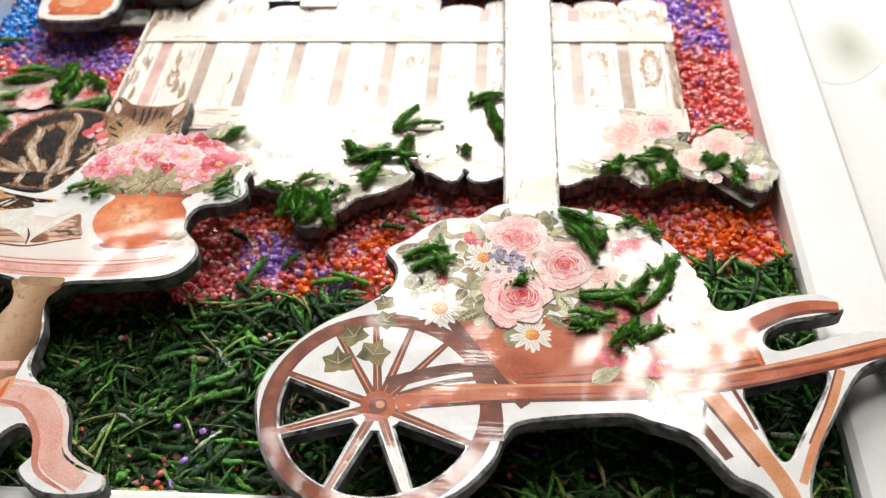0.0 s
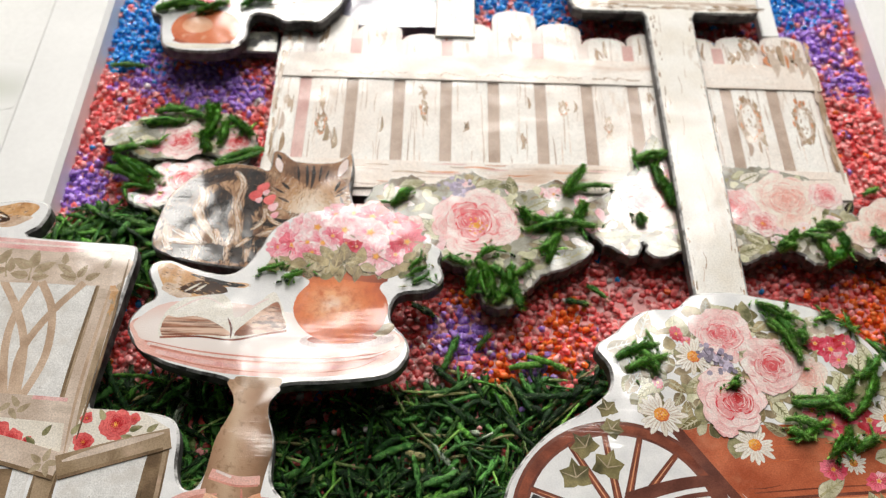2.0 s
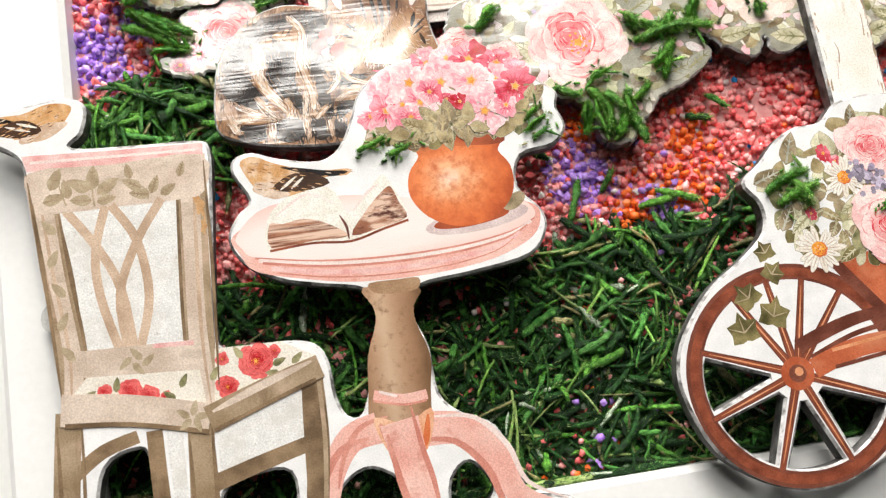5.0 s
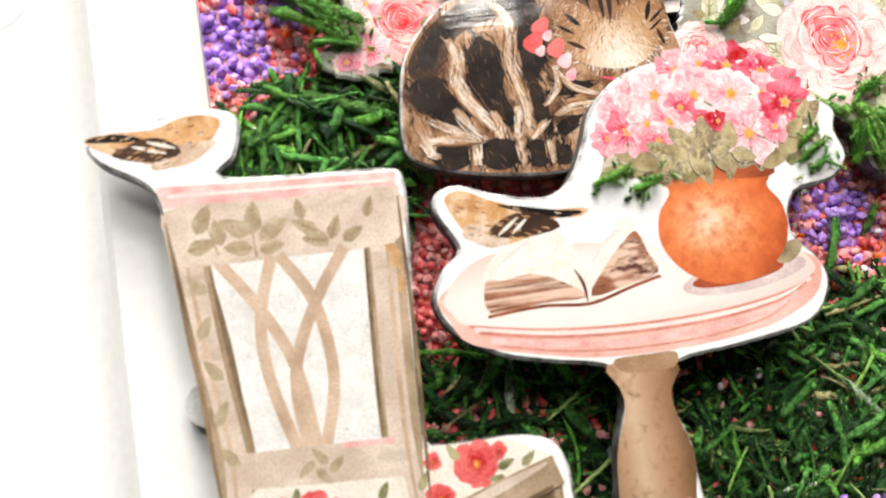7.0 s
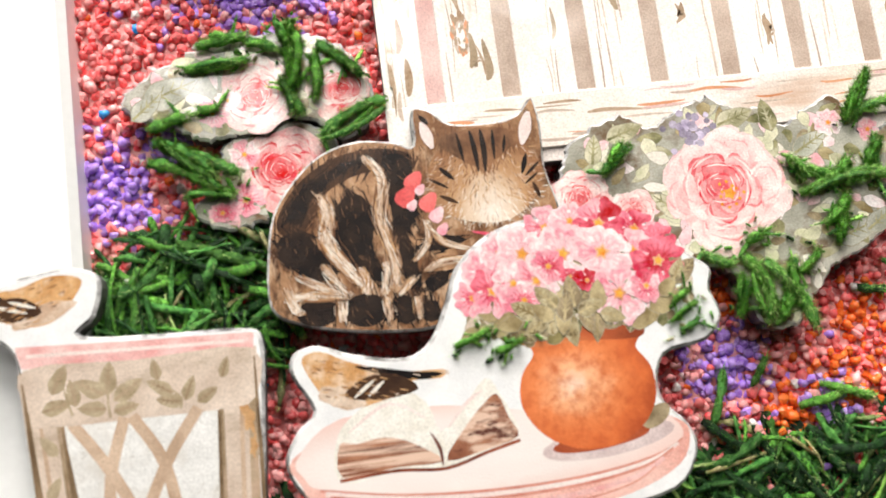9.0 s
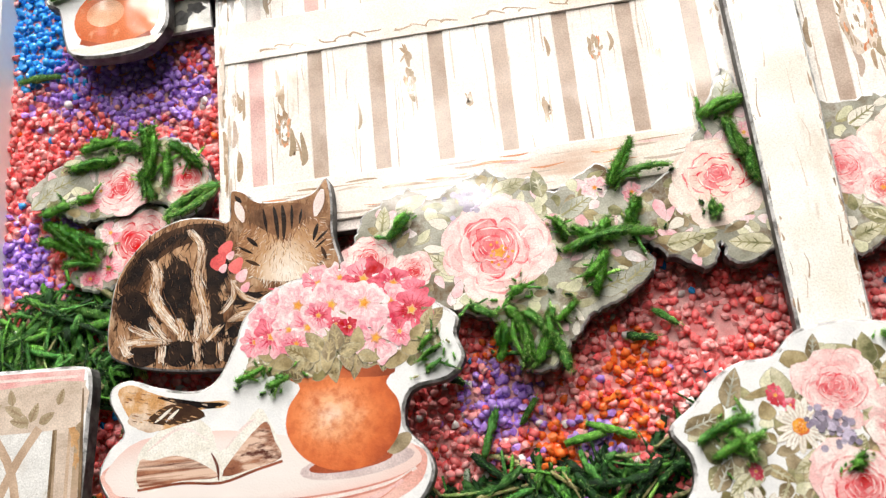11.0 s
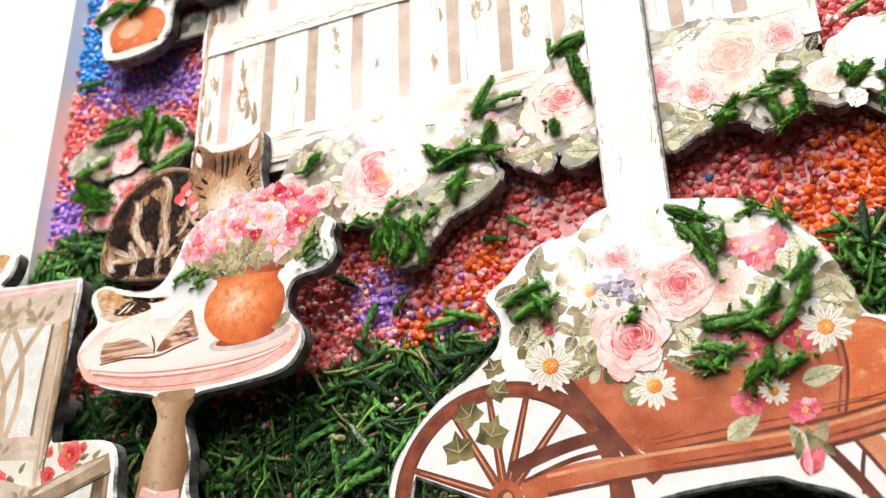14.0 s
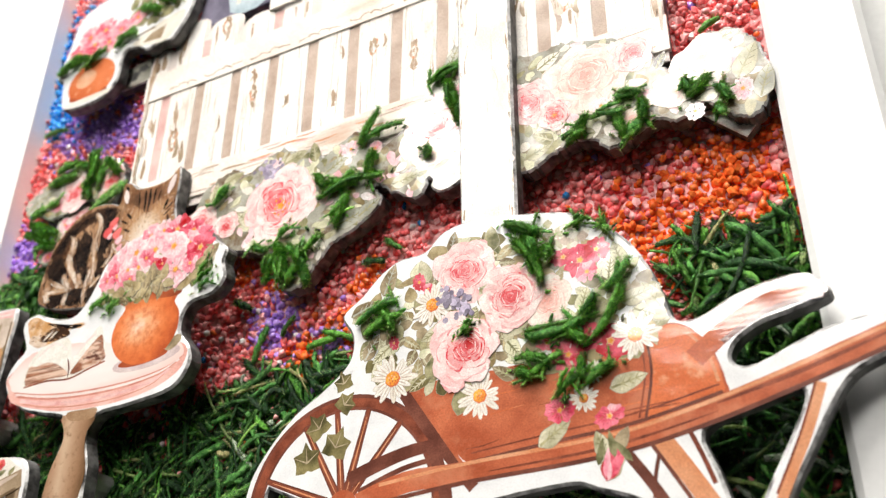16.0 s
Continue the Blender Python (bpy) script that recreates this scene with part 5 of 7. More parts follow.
printed("pale_blossom", bw, Z + 0.6, [(ellipse(33.7 + rng.gauss(0, 2.0), 133.6 + rng.gauss(0, 1.7), rng.uniform(0.7, 1.1), n=9, wave=0.15, lobes=4), rng.choice((LEAF_PALE, CREAM, TAN_PALE))) for _ in range(60)])
for x, y, r in ((1.7, 113.4, 5.4), (18.5, 108, 4.5), (45, 114.4, 4.6), (9.2, 126.2, 4.8), (36.2, 105.2, 2.8), (38, 109.4, 2.2)):
    printed("daisy", bw, Z + 0.9, daisy(x, y, 0.88 * r, rng), "white daisy with an orange heart")
berries = [(ellipse(x, y, rng.uniform(0.3, 0.6), n=8), LILAC) for cx, cy in ((15.2, 124.4), (12.4, 127.2)) for x, y in ((cx + rng.gauss(0, 1.0), cy + rng.gauss(0, 1.1)) for _ in range(34))]
printed("lilac_blossom", bw, Z + 1.0, berries)
bud = [*leaf(38.6, 97.6, 4.6, 2.6, 110, LEAF_PALE, LEAF_GREEN), *leaf(41.8, 98.2, 4.0, 2.2, 60, LEAF_BROWN)]
for x, y, w, h, a, m in ((40.2, 94.6, 2.3, 4.0, -22, TAN_LEAF), (40.0, 94.4, 2.0, 3.7, -22, PETAL[4]), (41.2, 94.2, 0.9, 3.2, -34, PETAL[3]), (39.0, 94.6, 0.8, 3.1, -8, PETAL[2]), (40.2, 93.6, 0.8, 2.6, -20, PETAL[3]), (39.4, 92.8, 0.5, 1.8, -10, PETAL[1])):
    bud.append(("petal", [(leaf_shape(40.2 + 0.75 * (x - 40.2), 95.6 + 0.75 * (y - 95.6), 1.5 * h, 1.5 * w, 90 + a), m)]))
for x, y, a in ((38.4, 96.6, 78), (41.8, 96.4, 128), (40.2, 97.6, 100)):
    bud.append(("sepal", [(leaf_shape(x, y, 4.4, 1.2, a), LEAF_GREEN)]))
printed("rose_bud", bw, Z + 0.7, bud, "crimson rose bud with green sepals")
for x, y, r, a in ((-15, 100.2, 3.8, 100), (-9.2, 102.4, 3.8, 70), (-13, 106.2, 3.4, 130), (-8, 110, 2.8, 50), (-8.4, 114, 2.6, 110)):
    printed("ivy_leaf", bw, Z + 0.3, ivy_leaf(x, y, 0.86 * r, a, IVY, TAN_LEAF))
sprig(bw, Z + 0.03, (((-6, 125), (2, 128.4)), ((-4, 122.6), (3, 125.4)), ((-1, 127), (1.6, 122.4)), ((23.4, 139.2), (30, 136)), ((25, 135.4), (30, 126.4)), ((27, 136), (29.4, 131)), ((31, 133), (32, 130.6)), ((41, 123), (45, 127)), ((38.4, 115), (44, 122.4)),
                      ((27, 117), (37, 118.4)), ((25, 113.2), (31, 112.4)), ((25.4, 111.2), (28, 109.6)), ((27.4, 109.6), (33, 113)), ((32, 106), (36, 109.2)), ((36, 108.4), (36.6, 111.6)), ((37, 107.6), (41.4, 110)), ((36, 118), (39, 121.6)), ((33, 117), (37, 114.6)), ((36, 136), (38, 137)), ((41, 135), (42, 133)), ((15.8, 119.6), (16.6, 120.8))), rng, 0.85)

# ---- fence cutout: slats and rails stand proud of the board ----
ZF = 9.0
PITCH, FIRST = 11.9, -71.2
TOPS = (230.0, 227.0, 223.6, 228.2, 233.4, 229.0, 224.0, 226.0, 225.0, 225.8, 226.4)
fence = thing("picket_fence_cutout", "whitewashed picket fence board cutout with worn paint", "cutout", "layered cutouts")
ALL_TOPS = (224.0, *TOPS)
crest = [Vector((54.9, 200))]
for i in range(len(ALL_TOPS) - 1, -1, -1):
    c = FIRST + PITCH * (i - 1)
    crest += [Vector((min(max(c + 5.95 * math.cos(a), -85.0), 54.9), ALL_TOPS[i] - 3.6 + 3.6 * math.sin(a) ** 0.7)) for a in np.linspace(0.02, math.pi - 0.02, 9)]
Sheet().slab([Vector((-85, 169)), Vector((-15, 168.6)), Vector((54.6, 168.6))] + crest + [Vector((-85.0, 200))], 6.0, ZF, GAP_PALE, EDGE, 0.15).make("board", fence, label="pale taupe board with a dark edge")
spacers(fence, ((-70, 200), (-20, 190), (40, 205), (0, 215), (-60, 178), (45, 176)), 3.0, 6.0, 4.0)
for i, top in enumerate(ALL_TOPS):
    c = FIRST + PITCH * (i - 1)
    x0, x1 = max(c - 4.5, -85.0), min(c + 4.5, 54.9)
    w = (x1 - x0) / 2
    m = (x0 + x1) / 2
    head = [Vector((m + w * math.cos(a), top - 3.9 + 3.6 * math.sin(a) ** 0.7)) for a in np.linspace(0, math.pi, 9)]
    s = Sheet().slab([Vector((x0, 172)), Vector((x1, 172)), *head], 8.4, ZF + 0.22, SLAT, SLAT, 0.1)
    sl = s.make("slat", fence)
    for _ in range(rng.randrange(1, 3)):
        ky = rng.choice((rng.uniform(183, 202), rng.uniform(216, top - 4)))
        kx = m + rng.uniform(-2.2, 2.2)
        marks = [(taper([(kx + rng.uniform(-1, 1), ky + rng.uniform(-2.4, 1)), (kx + rng.uniform(-1, 1), ky + rng.uniform(-0.5, 1.5)), (kx + rng.uniform(-1, 1), ky + rng.uniform(1, 3.4))], rng.uniform(0.3, 1.1)), KNOT) for _ in range(4)]
        printed("knot", sl, ZF + 0.22, marks)
    wear = []
    for _ in range(16):
        gx, gy, gl = m + rng.uniform(-0.85, 0.85) * w, rng.uniform(174, top - 8), rng.uniform(4, 16)
        wear.append((taper([(gx, gy), (gx + rng.uniform(-0.3, 0.3), gy + gl / 2), (gx + rng.uniform(-0.3, 0.3), min(gy + gl, top - 3))], rng.uniform(0.12, 0.35)), rng.choice((TAN_PALE, TAN_PALE, GAP, RAIL))))
    for _ in range(7 if i in (0, 1, 9, 10, 11) else 2):
        gx, gy = m + rng.uniform(-0.7, 0.7) * w, rng.choice((rng.uniform(181, 200), rng.uniform(216, top - 8)))
        wear.append((taper([(gx, gy), (gx + rng.uniform(-0.8, 0.8), gy + rng.uniform(1.5, 3)), (gx + rng.uniform(-0.5, 0.5), gy + rng.uniform(3.5, 7))], rng.uniform(0.4, 1.3)), rng.choice((KNOT, TAN, GAP, KNOT))))
    printed("worn_paint", sl, ZF + 0.22, wear)
for i in range(len(TOPS)):
    c = FIRST + PITCH * (i - 0.5)
    printed("slat_shadow", fence, ZF + 0.02, [(poly((c - 1.4, 180), (c + 1.4, 180), (c + 1.4, 206), (c - 1.4, 206)), GAP_PINK if i in (0, 8) else GAP), (poly((c - 1.4, 214), (c + 1.4, 214), (c + 1.4, 221), (c - 1.4, 221)), GAP_PINK if i % 2 else GAP_PALE)])
box(-85.2, 55.0, 206.2, 215.0, 8.6, ZF + 0.55, RAIL, 0.15).make("rail", fence, label="whitewashed top rail with brown cracks")
printed("crack", fence, ZF + 0.56, [(stroke([(-76 + 3 * k, 208 + 0.5 * math.sin(k * 2.1)), (-75 + 3 * k, 208.2 + 0.6 * math.sin(k * 1.3)), (-72.6 + 3 * k, 207.9 + 0.5 * math.sin(k * 2.9))], 0.35 + 0.3 * (k % 3 == 0), 0.2), KNOT) for k in range(30) if k % 5 != 3])
box(-85.2, 55.0, 171.0, 179.6, 8.6, ZF + 0.5, RAIL, 0.15).make("rail", fence, label="whitewashed bottom rail")
streaks = []
for _ in range(60):
    x, y = rng.uniform(-83, 46), rng.uniform(171.8, 179)
    streaks.append((taper([(x, y), (x + rng.uniform(2, 4), y + rng.uniform(-0.3, 0.3)), (x + rng.uniform(5, 9), y + rng.uniform(-0.3, 0.3))], rng.uniform(0.15, 0.7)), rng.choice((TAN_PALE, KNOT, GAP, BARROW_LIGHT, GAP_PINK))))
printed("wood_grain", fence, ZF + 0.50, streaks)
# bare wood where the paint has gone at the corner of the fence
bare, rb = [], random.Random(77)
for _ in range(70):
    x, y = rb.uniform(38, 51.8), min(rb.gauss(219.5, 1.8), 222.0)
    if abs(x - 41.85) > 1.6:
        bare.append((taper([(x, y), (x + rb.uniform(-0.4, 0.4), y + rb.uniform(0.5, 1.0)), (x + rb.uniform(-0.5, 0.5), y + rb.uniform(1.0, 2.4))], rb.uniform(0.4, 1.4)), rb.choice((TAN_PALE, TAN_PALE, LATTICE, GAP_PALE, LATTICE))))
printed("bare_wood", fence, ZF + 0.24, bare)
def ring_knot(x, y, w, h, seed):
    """A worn oval of bare wood: ragged brown rim, pale middle, dark flecks."""
    k = random.Random(seed)
    out = [(petal_shape(x, y, w, h, 0, k, 22), TAN_PALE)]
    for _ in range(int(14 + 5 * h)):
        a, q = k.uniform(0, math.tau), k.uniform(0.75, 1.05)
        p = (x + w * q * math.cos(a), y + h * q * math.sin(a))
        out.append((taper([p, (p[0] + k.uniform(-0.5, 0.5), p[1] + k.uniform(0.8, 2.2))], k.uniform(0.25, 0.8)), k.choice((KNOT, KNOT, TAN, BARROW_LIGHT))))
    out.append((petal_shape(x, y + 0.3, w * 0.55, h * 0.7, 0, k, 18), SLAT))
    for _ in range(int(3 + h)):
        p = (x + k.uniform(-0.4, 0.4) * w, y + k.uniform(-0.6, 0.5) * h)
        out.append((taper([p, (p[0] + k.uniform(-0.3, 0.3), p[1] + k.uniform(0.6, 2.0))], k.uniform(0.2, 0.5)), k.choice((KNOT, TAN_PALE, TAN))))
    return out


for i, (x, y, w, h) in enumerate(((34.6, 195.5, 2.9, 7.5), (48.2, 195, 2.4, 7), (-1, 192, 0.9, 2.2), (-12, 197, 1.0, 1.8), (-23, 224.5, 1.6, 3.0), (-11.4, 224, 1.4, 2.2), (38.4, 222, 2.0, 2.4), (49.6, 220.6, 2.4, 2.2), (-72, 190, 1.2, 3.0), (-59, 222.6, 1.4, 2.4), (-47, 196, 0.8, 2.0))):
    printed("knot", fence, ZF + 0.24, ring_knot(x, y, w, h, 40 + i), "worn oval of bare brown wood")
stain = [(taper([(x0, y0), (x0 + rng.uniform(-1, 1), y0 - 2), (x0 + rng.uniform(-1, 1), y0 - rng.uniform(3, 8))], rng.uniform(0.5, 1.4)), rng.choice((TAN_PALE, KNOT, BARROW_LIGHT, TAN_PALE))) for x0, y0 in ((rng.uniform(42, 54), rng.uniform(214, 224)) for _ in range(26))]
stain += [(taper([(x0, y0), (x0 + rng.uniform(-0.4, 0.4), y0 - 3), (x0, y0 - rng.uniform(4, 9))], rng.uniform(0.4, 1.0)), rng.choice((TAN_PALE, KNOT, TAN_PALE))) for x0, y0 in ((rng.choice((rng.uniform(-84.4, -82.6), rng.uniform(53, 54.4))), rng.uniform(182, 224)) for _ in range(44))]
printed("brown_stain", fence, ZF + 0.56, stain)
plank = thing("plank_offcut", "thin grey whitewashed plank end beneath the flower garland", "plank")
Sheet().slab(poly((55, 159.5), (65.5, 149), (68, 151.6), (58, 162.5)), 5.2, 7.4, SLAT, EDGE, 0.2).make("board", plank)
spacers(plank, ((58.5, 158.5),), 3.0, 5.2, 2.0)


# ---- flower garlands along the foot of the fence ----
def garland(name, label, outline, z0, z1, roses, blossoms, leaves, sprigs, pads, seed, density=1.0, place=(0, 0, 0, 1)):
    g, r = thing(name, label, "garland", "layered cutouts"), random.Random(seed)
    edge = curve(outline, 8)
    edge = [p + Vector((r.gauss(0, 0.14), r.gauss(0, 0.14))) + Vector((noise.noise((p.x * 0.9, p.y * 0.9, seed)), noise.noise((p.x * 0.9, p.y * 0.9, seed + 9)))) * 0.6 for p in edge]
    Sheet().slab(edge, z0, z1, GARLAND_BASE, EDGE, 0.4, lip=SCUFF).make("board", g, label="grey green board with a dark cut edge")
    TOP[g] = z1
    g.location, g.rotation_euler, g.scale = (place[0] * MM, place[1] * MM, 0), (0, 0, radians(place[2])), (place[3], 1, 1)
    spacers(g, pads, 3.0, z0, 2.2)
    mass = []
    n = int(abs(area(edge)) / 4.2 * density)
    for x, y in scatter(edge, n, r, 0.9):
        mat = r.choice((LEAF_PALE, BUD_GREEN, BUD_GREEN, LEAF_GREEN, PETAL[0], PETAL[1], LEAF_BROWN, CREAM, OLIVE, GARLAND_BASE))
        mass += leaf(x, y, r.uniform(2.2, 4.4), r.uniform(1.3, 2.4), r.uniform(0, 360), mat)
    keep = [(p, m) for p, m in mass if all(inside(q, edge) for q in p[::2])]
    printed("foliage", g, z1, keep, "pale sage, silver and cream leaves")
    for x, y, ln, a, m in leaves:
        printed("leaf", g, z1 + 0.36, leaf(x, y, ln, ln * 0.52, a, m, LEAF_GREEN if m is not LEAF_GREEN else LEAF_PALE))
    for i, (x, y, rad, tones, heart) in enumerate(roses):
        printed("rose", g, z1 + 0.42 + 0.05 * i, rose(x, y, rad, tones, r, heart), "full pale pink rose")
    for x, y, rad, tone in blossoms:
        printed("small_blossom", g, z1 + 0.6, primrose(x, y, rad, tone, r))
    sprig(g, z1 + 0.02, sprigs, r)
    return g


g1 = garland("rose_garland_cutout", "garland cutout of pink roses and silvery leaves across the fence",
        [(-56, 163), (-55, 170), (-51, 173), (-46, 175), (-42, 172.6), (-37, 175.4), (-32, 176.6), (-28, 174), (-24, 175), (-22, 171.4), (-18, 173.6), (-14, 175.6), (-11, 173), (-9, 168.4), (-3, 172), (2, 177.4), (5, 183), (9, 191), (12, 186), (14, 176), (15, 160), (13, 156.4), (6, 154.6),
         (4.6, 158.6), (2.4, 154.4), (-4, 157.4), (-8, 160), (-6.4, 155.6), (-12, 150.6), (-17, 148.4), (-21, 144), (-24, 140), (-29.5, 140.4), (-31.6, 147.4), (-37, 150.6), (-42, 152), (-48, 154.6)], 6.2, 10.0,
        [(6.0, 169.4, 8.4, CREAM_ROSE[:4] + BLUSH_ROSE[4:], None), (-54, 161.4, 5.2, HOT_ROSE, None), (-46, 159.8, 3.4, HOT_ROSE, None), (-31.5, 161, 9.4, BLUSH_ROSE, YELLOW)],
        [(-14.6, 171, 2.4, 0), (-8.6, 169.4, 2.2, 1), (-50, 158, 2.0, 2), (11, 178, 2.4, 0)],
        [(-46, 172, 6, 20, LEAF_PALE), (-51, 169.6, 5, 80, LEAF_PALE), (-29, 173, 6.4, 20, LEAF_PALE), (-24, 173, 5.4, 100, LEAF_GREEN), (-41, 160, 6, 140, LEAF_PALE), (-13, 153.6, 8, 20, LEAF_GREY), (-9, 155, 6, 35, LEAF_GREY), (9, 187, 6.4, 70, LEAF_GREY), (-18, 168, 6.4, 30, LEAF_GREY), (-1, 159.6, 6.4, 10, LEAF_PALE), (9, 158, 7, 170, LEAF_PALE), (-26, 144, 6, 80, LEAF_GREY)],
        (((-50.4, 165.6), (-46.2, 169.4)), ((-12, 171), (-8, 178)), ((-11.4, 171.6), (-2, 173.4)), ((-19, 164), (-12, 161.4)), ((-21, 160), (-6, 161.6)), ((-18, 155), (-14, 159)), ((-28, 150), (-22, 139.4)), ((-31, 151), (-28, 142)), ((-33, 142), (-32, 148)), ((-24, 147.6), (-20, 150.6)), ((-30.4, 153), (-28, 154.4)),
         ((4, 182), (11.6, 184.4)), ((8, 181), (10.4, 173)), ((11.4, 175), (11.6, 169)), ((4, 166), (4.2, 163.2)), ((-10, 163.6), (-8, 167.4)), ((-16.4, 151.6), (-15, 155)), ((-22, 166), (-20, 162.6)), ((-17, 161), (-13, 164.6)), ((-24, 150), (-25, 146)), ((-27, 141), (-25, 145)), ((-37, 152), (-33, 150))),
        ((-30, 147), (-48, 160), (10, 160)), 3, 1.0, (-4.8, -1.2, -1.4, 1.05))
lil = [(ellipse(-35.8 + rng.gauss(0, 1.3), 171.4 + rng.gauss(0, 1.2), rng.uniform(0.4, 0.75), n=8), LILAC) for _ in range(44)]
printed("lilac_blossom", g1, 10.9, lil)
garland("cream_rose_garland_cutout", "garland cutout of cream and pink roses beside the post",
        [(22.5, 182), (27, 183), (33, 183.6), (43, 181), (49, 176.4), (53, 170), (57, 173), (62, 175.4), (67.4, 173), (70.0, 168), (70.4, 160), (67.6, 155), (64, 155.6), (59, 160), (54, 157.6), (50, 159.4), (45, 157), (41, 155.6), (37, 159), (31, 158.4), (26, 155.6), (22.5, 158)], 6.6, 10.3,
        [(38, 173, 8.6, CREAM_ROSE, None), (26, 171, 5.4, BLUSH_ROSE, None), (59.6, 168.4, 5.6, CREAM_ROSE, None), (30.6, 166.4, 3.6, HOT_ROSE, YELLOW), (46.6, 175, 4.0, BLUSH_ROSE, None), (46, 160, 3.4, CREAM_ROSE, None), (53, 164.4, 4.0, CREAM_ROSE, None)],
        [(33.6, 161.4, 2.2, 0), (40, 165.6, 2.0, 0), (65.6, 160.6, 2.6, 0), (57, 158.6, 2.0, 0)],
        [(27, 159.4, 6, 20, LEAF_PALE), (28, 162, 5, 150, LEAF_GREEN), (36, 160.4, 5, 170, LEAF_PALE), (67, 166.4, 8, 60, LEAF_PALE), (69.4, 161, 7, 70, LEAF_GREY), (52, 172, 4, 60, FUR_DARK), (30, 180, 6, 30, CREAM), (44, 168, 5, 40, LEAF_PALE), (64, 173, 5.4, 10, LEAF_PALE)],
        (((35, 160.6), (37, 163.2)), ((38, 163), (44, 163)), ((43, 166), (48, 166.2)), ((48, 164), (48, 159.6)), ((47.6, 159.4), (45, 156.6)), ((44, 157), (43, 162)), ((56, 166), (57.4, 162)), ((56, 162), (60, 164.4)), ((62, 162.4), (63.2, 158.8)), ((61, 158), (62.2, 156)), ((33, 158.6), (36, 161))),
        ((30, 163), (62, 166)), 5, 1.1, (1.0, -3.5, 0, 1))
garland("wreath_cutout", "wreath piece cutout of pink roses and silvery leaves on the sand",
        [(-124.4, 184), (-121, 188), (-114, 191.4), (-106, 193.4), (-96, 193), (-89.6, 189.4), (-87, 184), (-88, 178), (-92, 175.6), (-95, 178.6), (-103, 180.4), (-107, 178.4), (-112, 177.4), (-117, 180)], 6.0, 9.6,
        [(-104.2, 184.6, 5.8, BLUSH_ROSE[:3] + HOT_ROSE[3:], None), (-91.8, 183.4, 5.2, HOT_ROSE, None)], [(-111, 181.6, 2.6, 2), (-108.6, 183.4, 2.0, 1)],
        [(-117, 185.6, 9, 20, LEAF_GREY), (-120.6, 183.6, 6, 40, LEAF_GREY), (-106, 179.6, 6, 10, LEAF_GREY), (-97, 191, 6, 0, LEAF_PALE)],
        (((-114.4, 188.6), (-105, 189.4)), ((-112.4, 192), (-105, 193)), ((-105, 192.4), (-100, 190.4)), ((-98, 195), (-98.2, 185)), ((-100.4, 195), (-99, 191)), ((-95, 189), (-95.4, 182.6)), ((-100.4, 186), (-98, 180)), ((-94.4, 191), (-88, 185)), ((-85, 181), (-95, 176)), ((-113, 182), (-110, 182.2))),
        ((-115, 185), (-98, 187)), 9)
garland("rose_spray_cutout", "small rose spray cutout tucked behind the cat-shaped board",
        [(-104, 180), (-97, 179), (-92.6, 175.6), (-94, 170), (-100, 165), (-105, 164.4), (-111, 163.6), (-115.4, 167.6), (-110.6, 171), (-110.4, 176)], 5.6, 8.8,
        [(-100.8, 172.6, 6.4, HOT_ROSE[1:], None)], [(-107.4, 168, 3.0, 2), (-111, 166.4, 2.2, 2), (-107, 175, 2.4, 1)], [(-104, 167, 5, 20, LEAF_GREY), (-109, 172, 5, 60, LEAF_PALE)],
        (((-120.4, 180), (-115, 181.4)), ((-120, 178), (-108, 172)), ((-121, 175), (-110, 169)), ((-116, 169), (-109, 169.4)), ((-118, 176.6), (-111, 172.6)), ((-101, 166), (-98, 170))), ((-103, 172), (-108, 167)), 11)

# ---- cat-shaped board: one plain streaked shape ----
cat = Sheet()
coat_edge = curve([(-105, 151), (-104.6, 159), (-103, 165), (-99, 170), (-95, 172.8), (-90, 174), (-84.6, 173.2), (-82, 172.4), (-81.6, 177.8), (-79, 177.6), (-76, 175.2), (-69.4, 174.8), (-66, 175.6), (-63.4, 178), (-62.6, 174), (-62.8, 167), (-62, 159), (-71, 156), (-79, 151), (-80, 147), (-83, 145.2), (-93, 146), (-101, 148)], 4)
cat.slab(coat_edge, 10.0, 13.5, COAT, EDGE, 0.35, lip=SCUFF)
coat, hair = [], random.Random(17)
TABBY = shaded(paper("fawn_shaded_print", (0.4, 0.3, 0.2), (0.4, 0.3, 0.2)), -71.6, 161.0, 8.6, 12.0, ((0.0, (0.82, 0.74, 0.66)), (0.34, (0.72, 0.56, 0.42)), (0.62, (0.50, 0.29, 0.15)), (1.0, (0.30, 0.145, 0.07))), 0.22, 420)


def patch(ring, mat, lean, count):
    """A patch of the streaked print with a feathered edge."""
    edge = curve(ring, 4)
    coat.append((edge, mat))
    for _ in range(count):
        p = Vector(hair.choice(edge)) + Vector((hair.uniform(-0.4, 0.4), hair.uniform(-0.4, 0.4)))
        a, ln = radians(lean + hair.uniform(-28, 28)), hair.uniform(0.8, 2.0)
        d = Vector((math.cos(a), math.sin(a))) * ln
        coat.append((taper([tuple(p - d), tuple(p + d)], hair.uniform(0.12, 0.3)), mat))


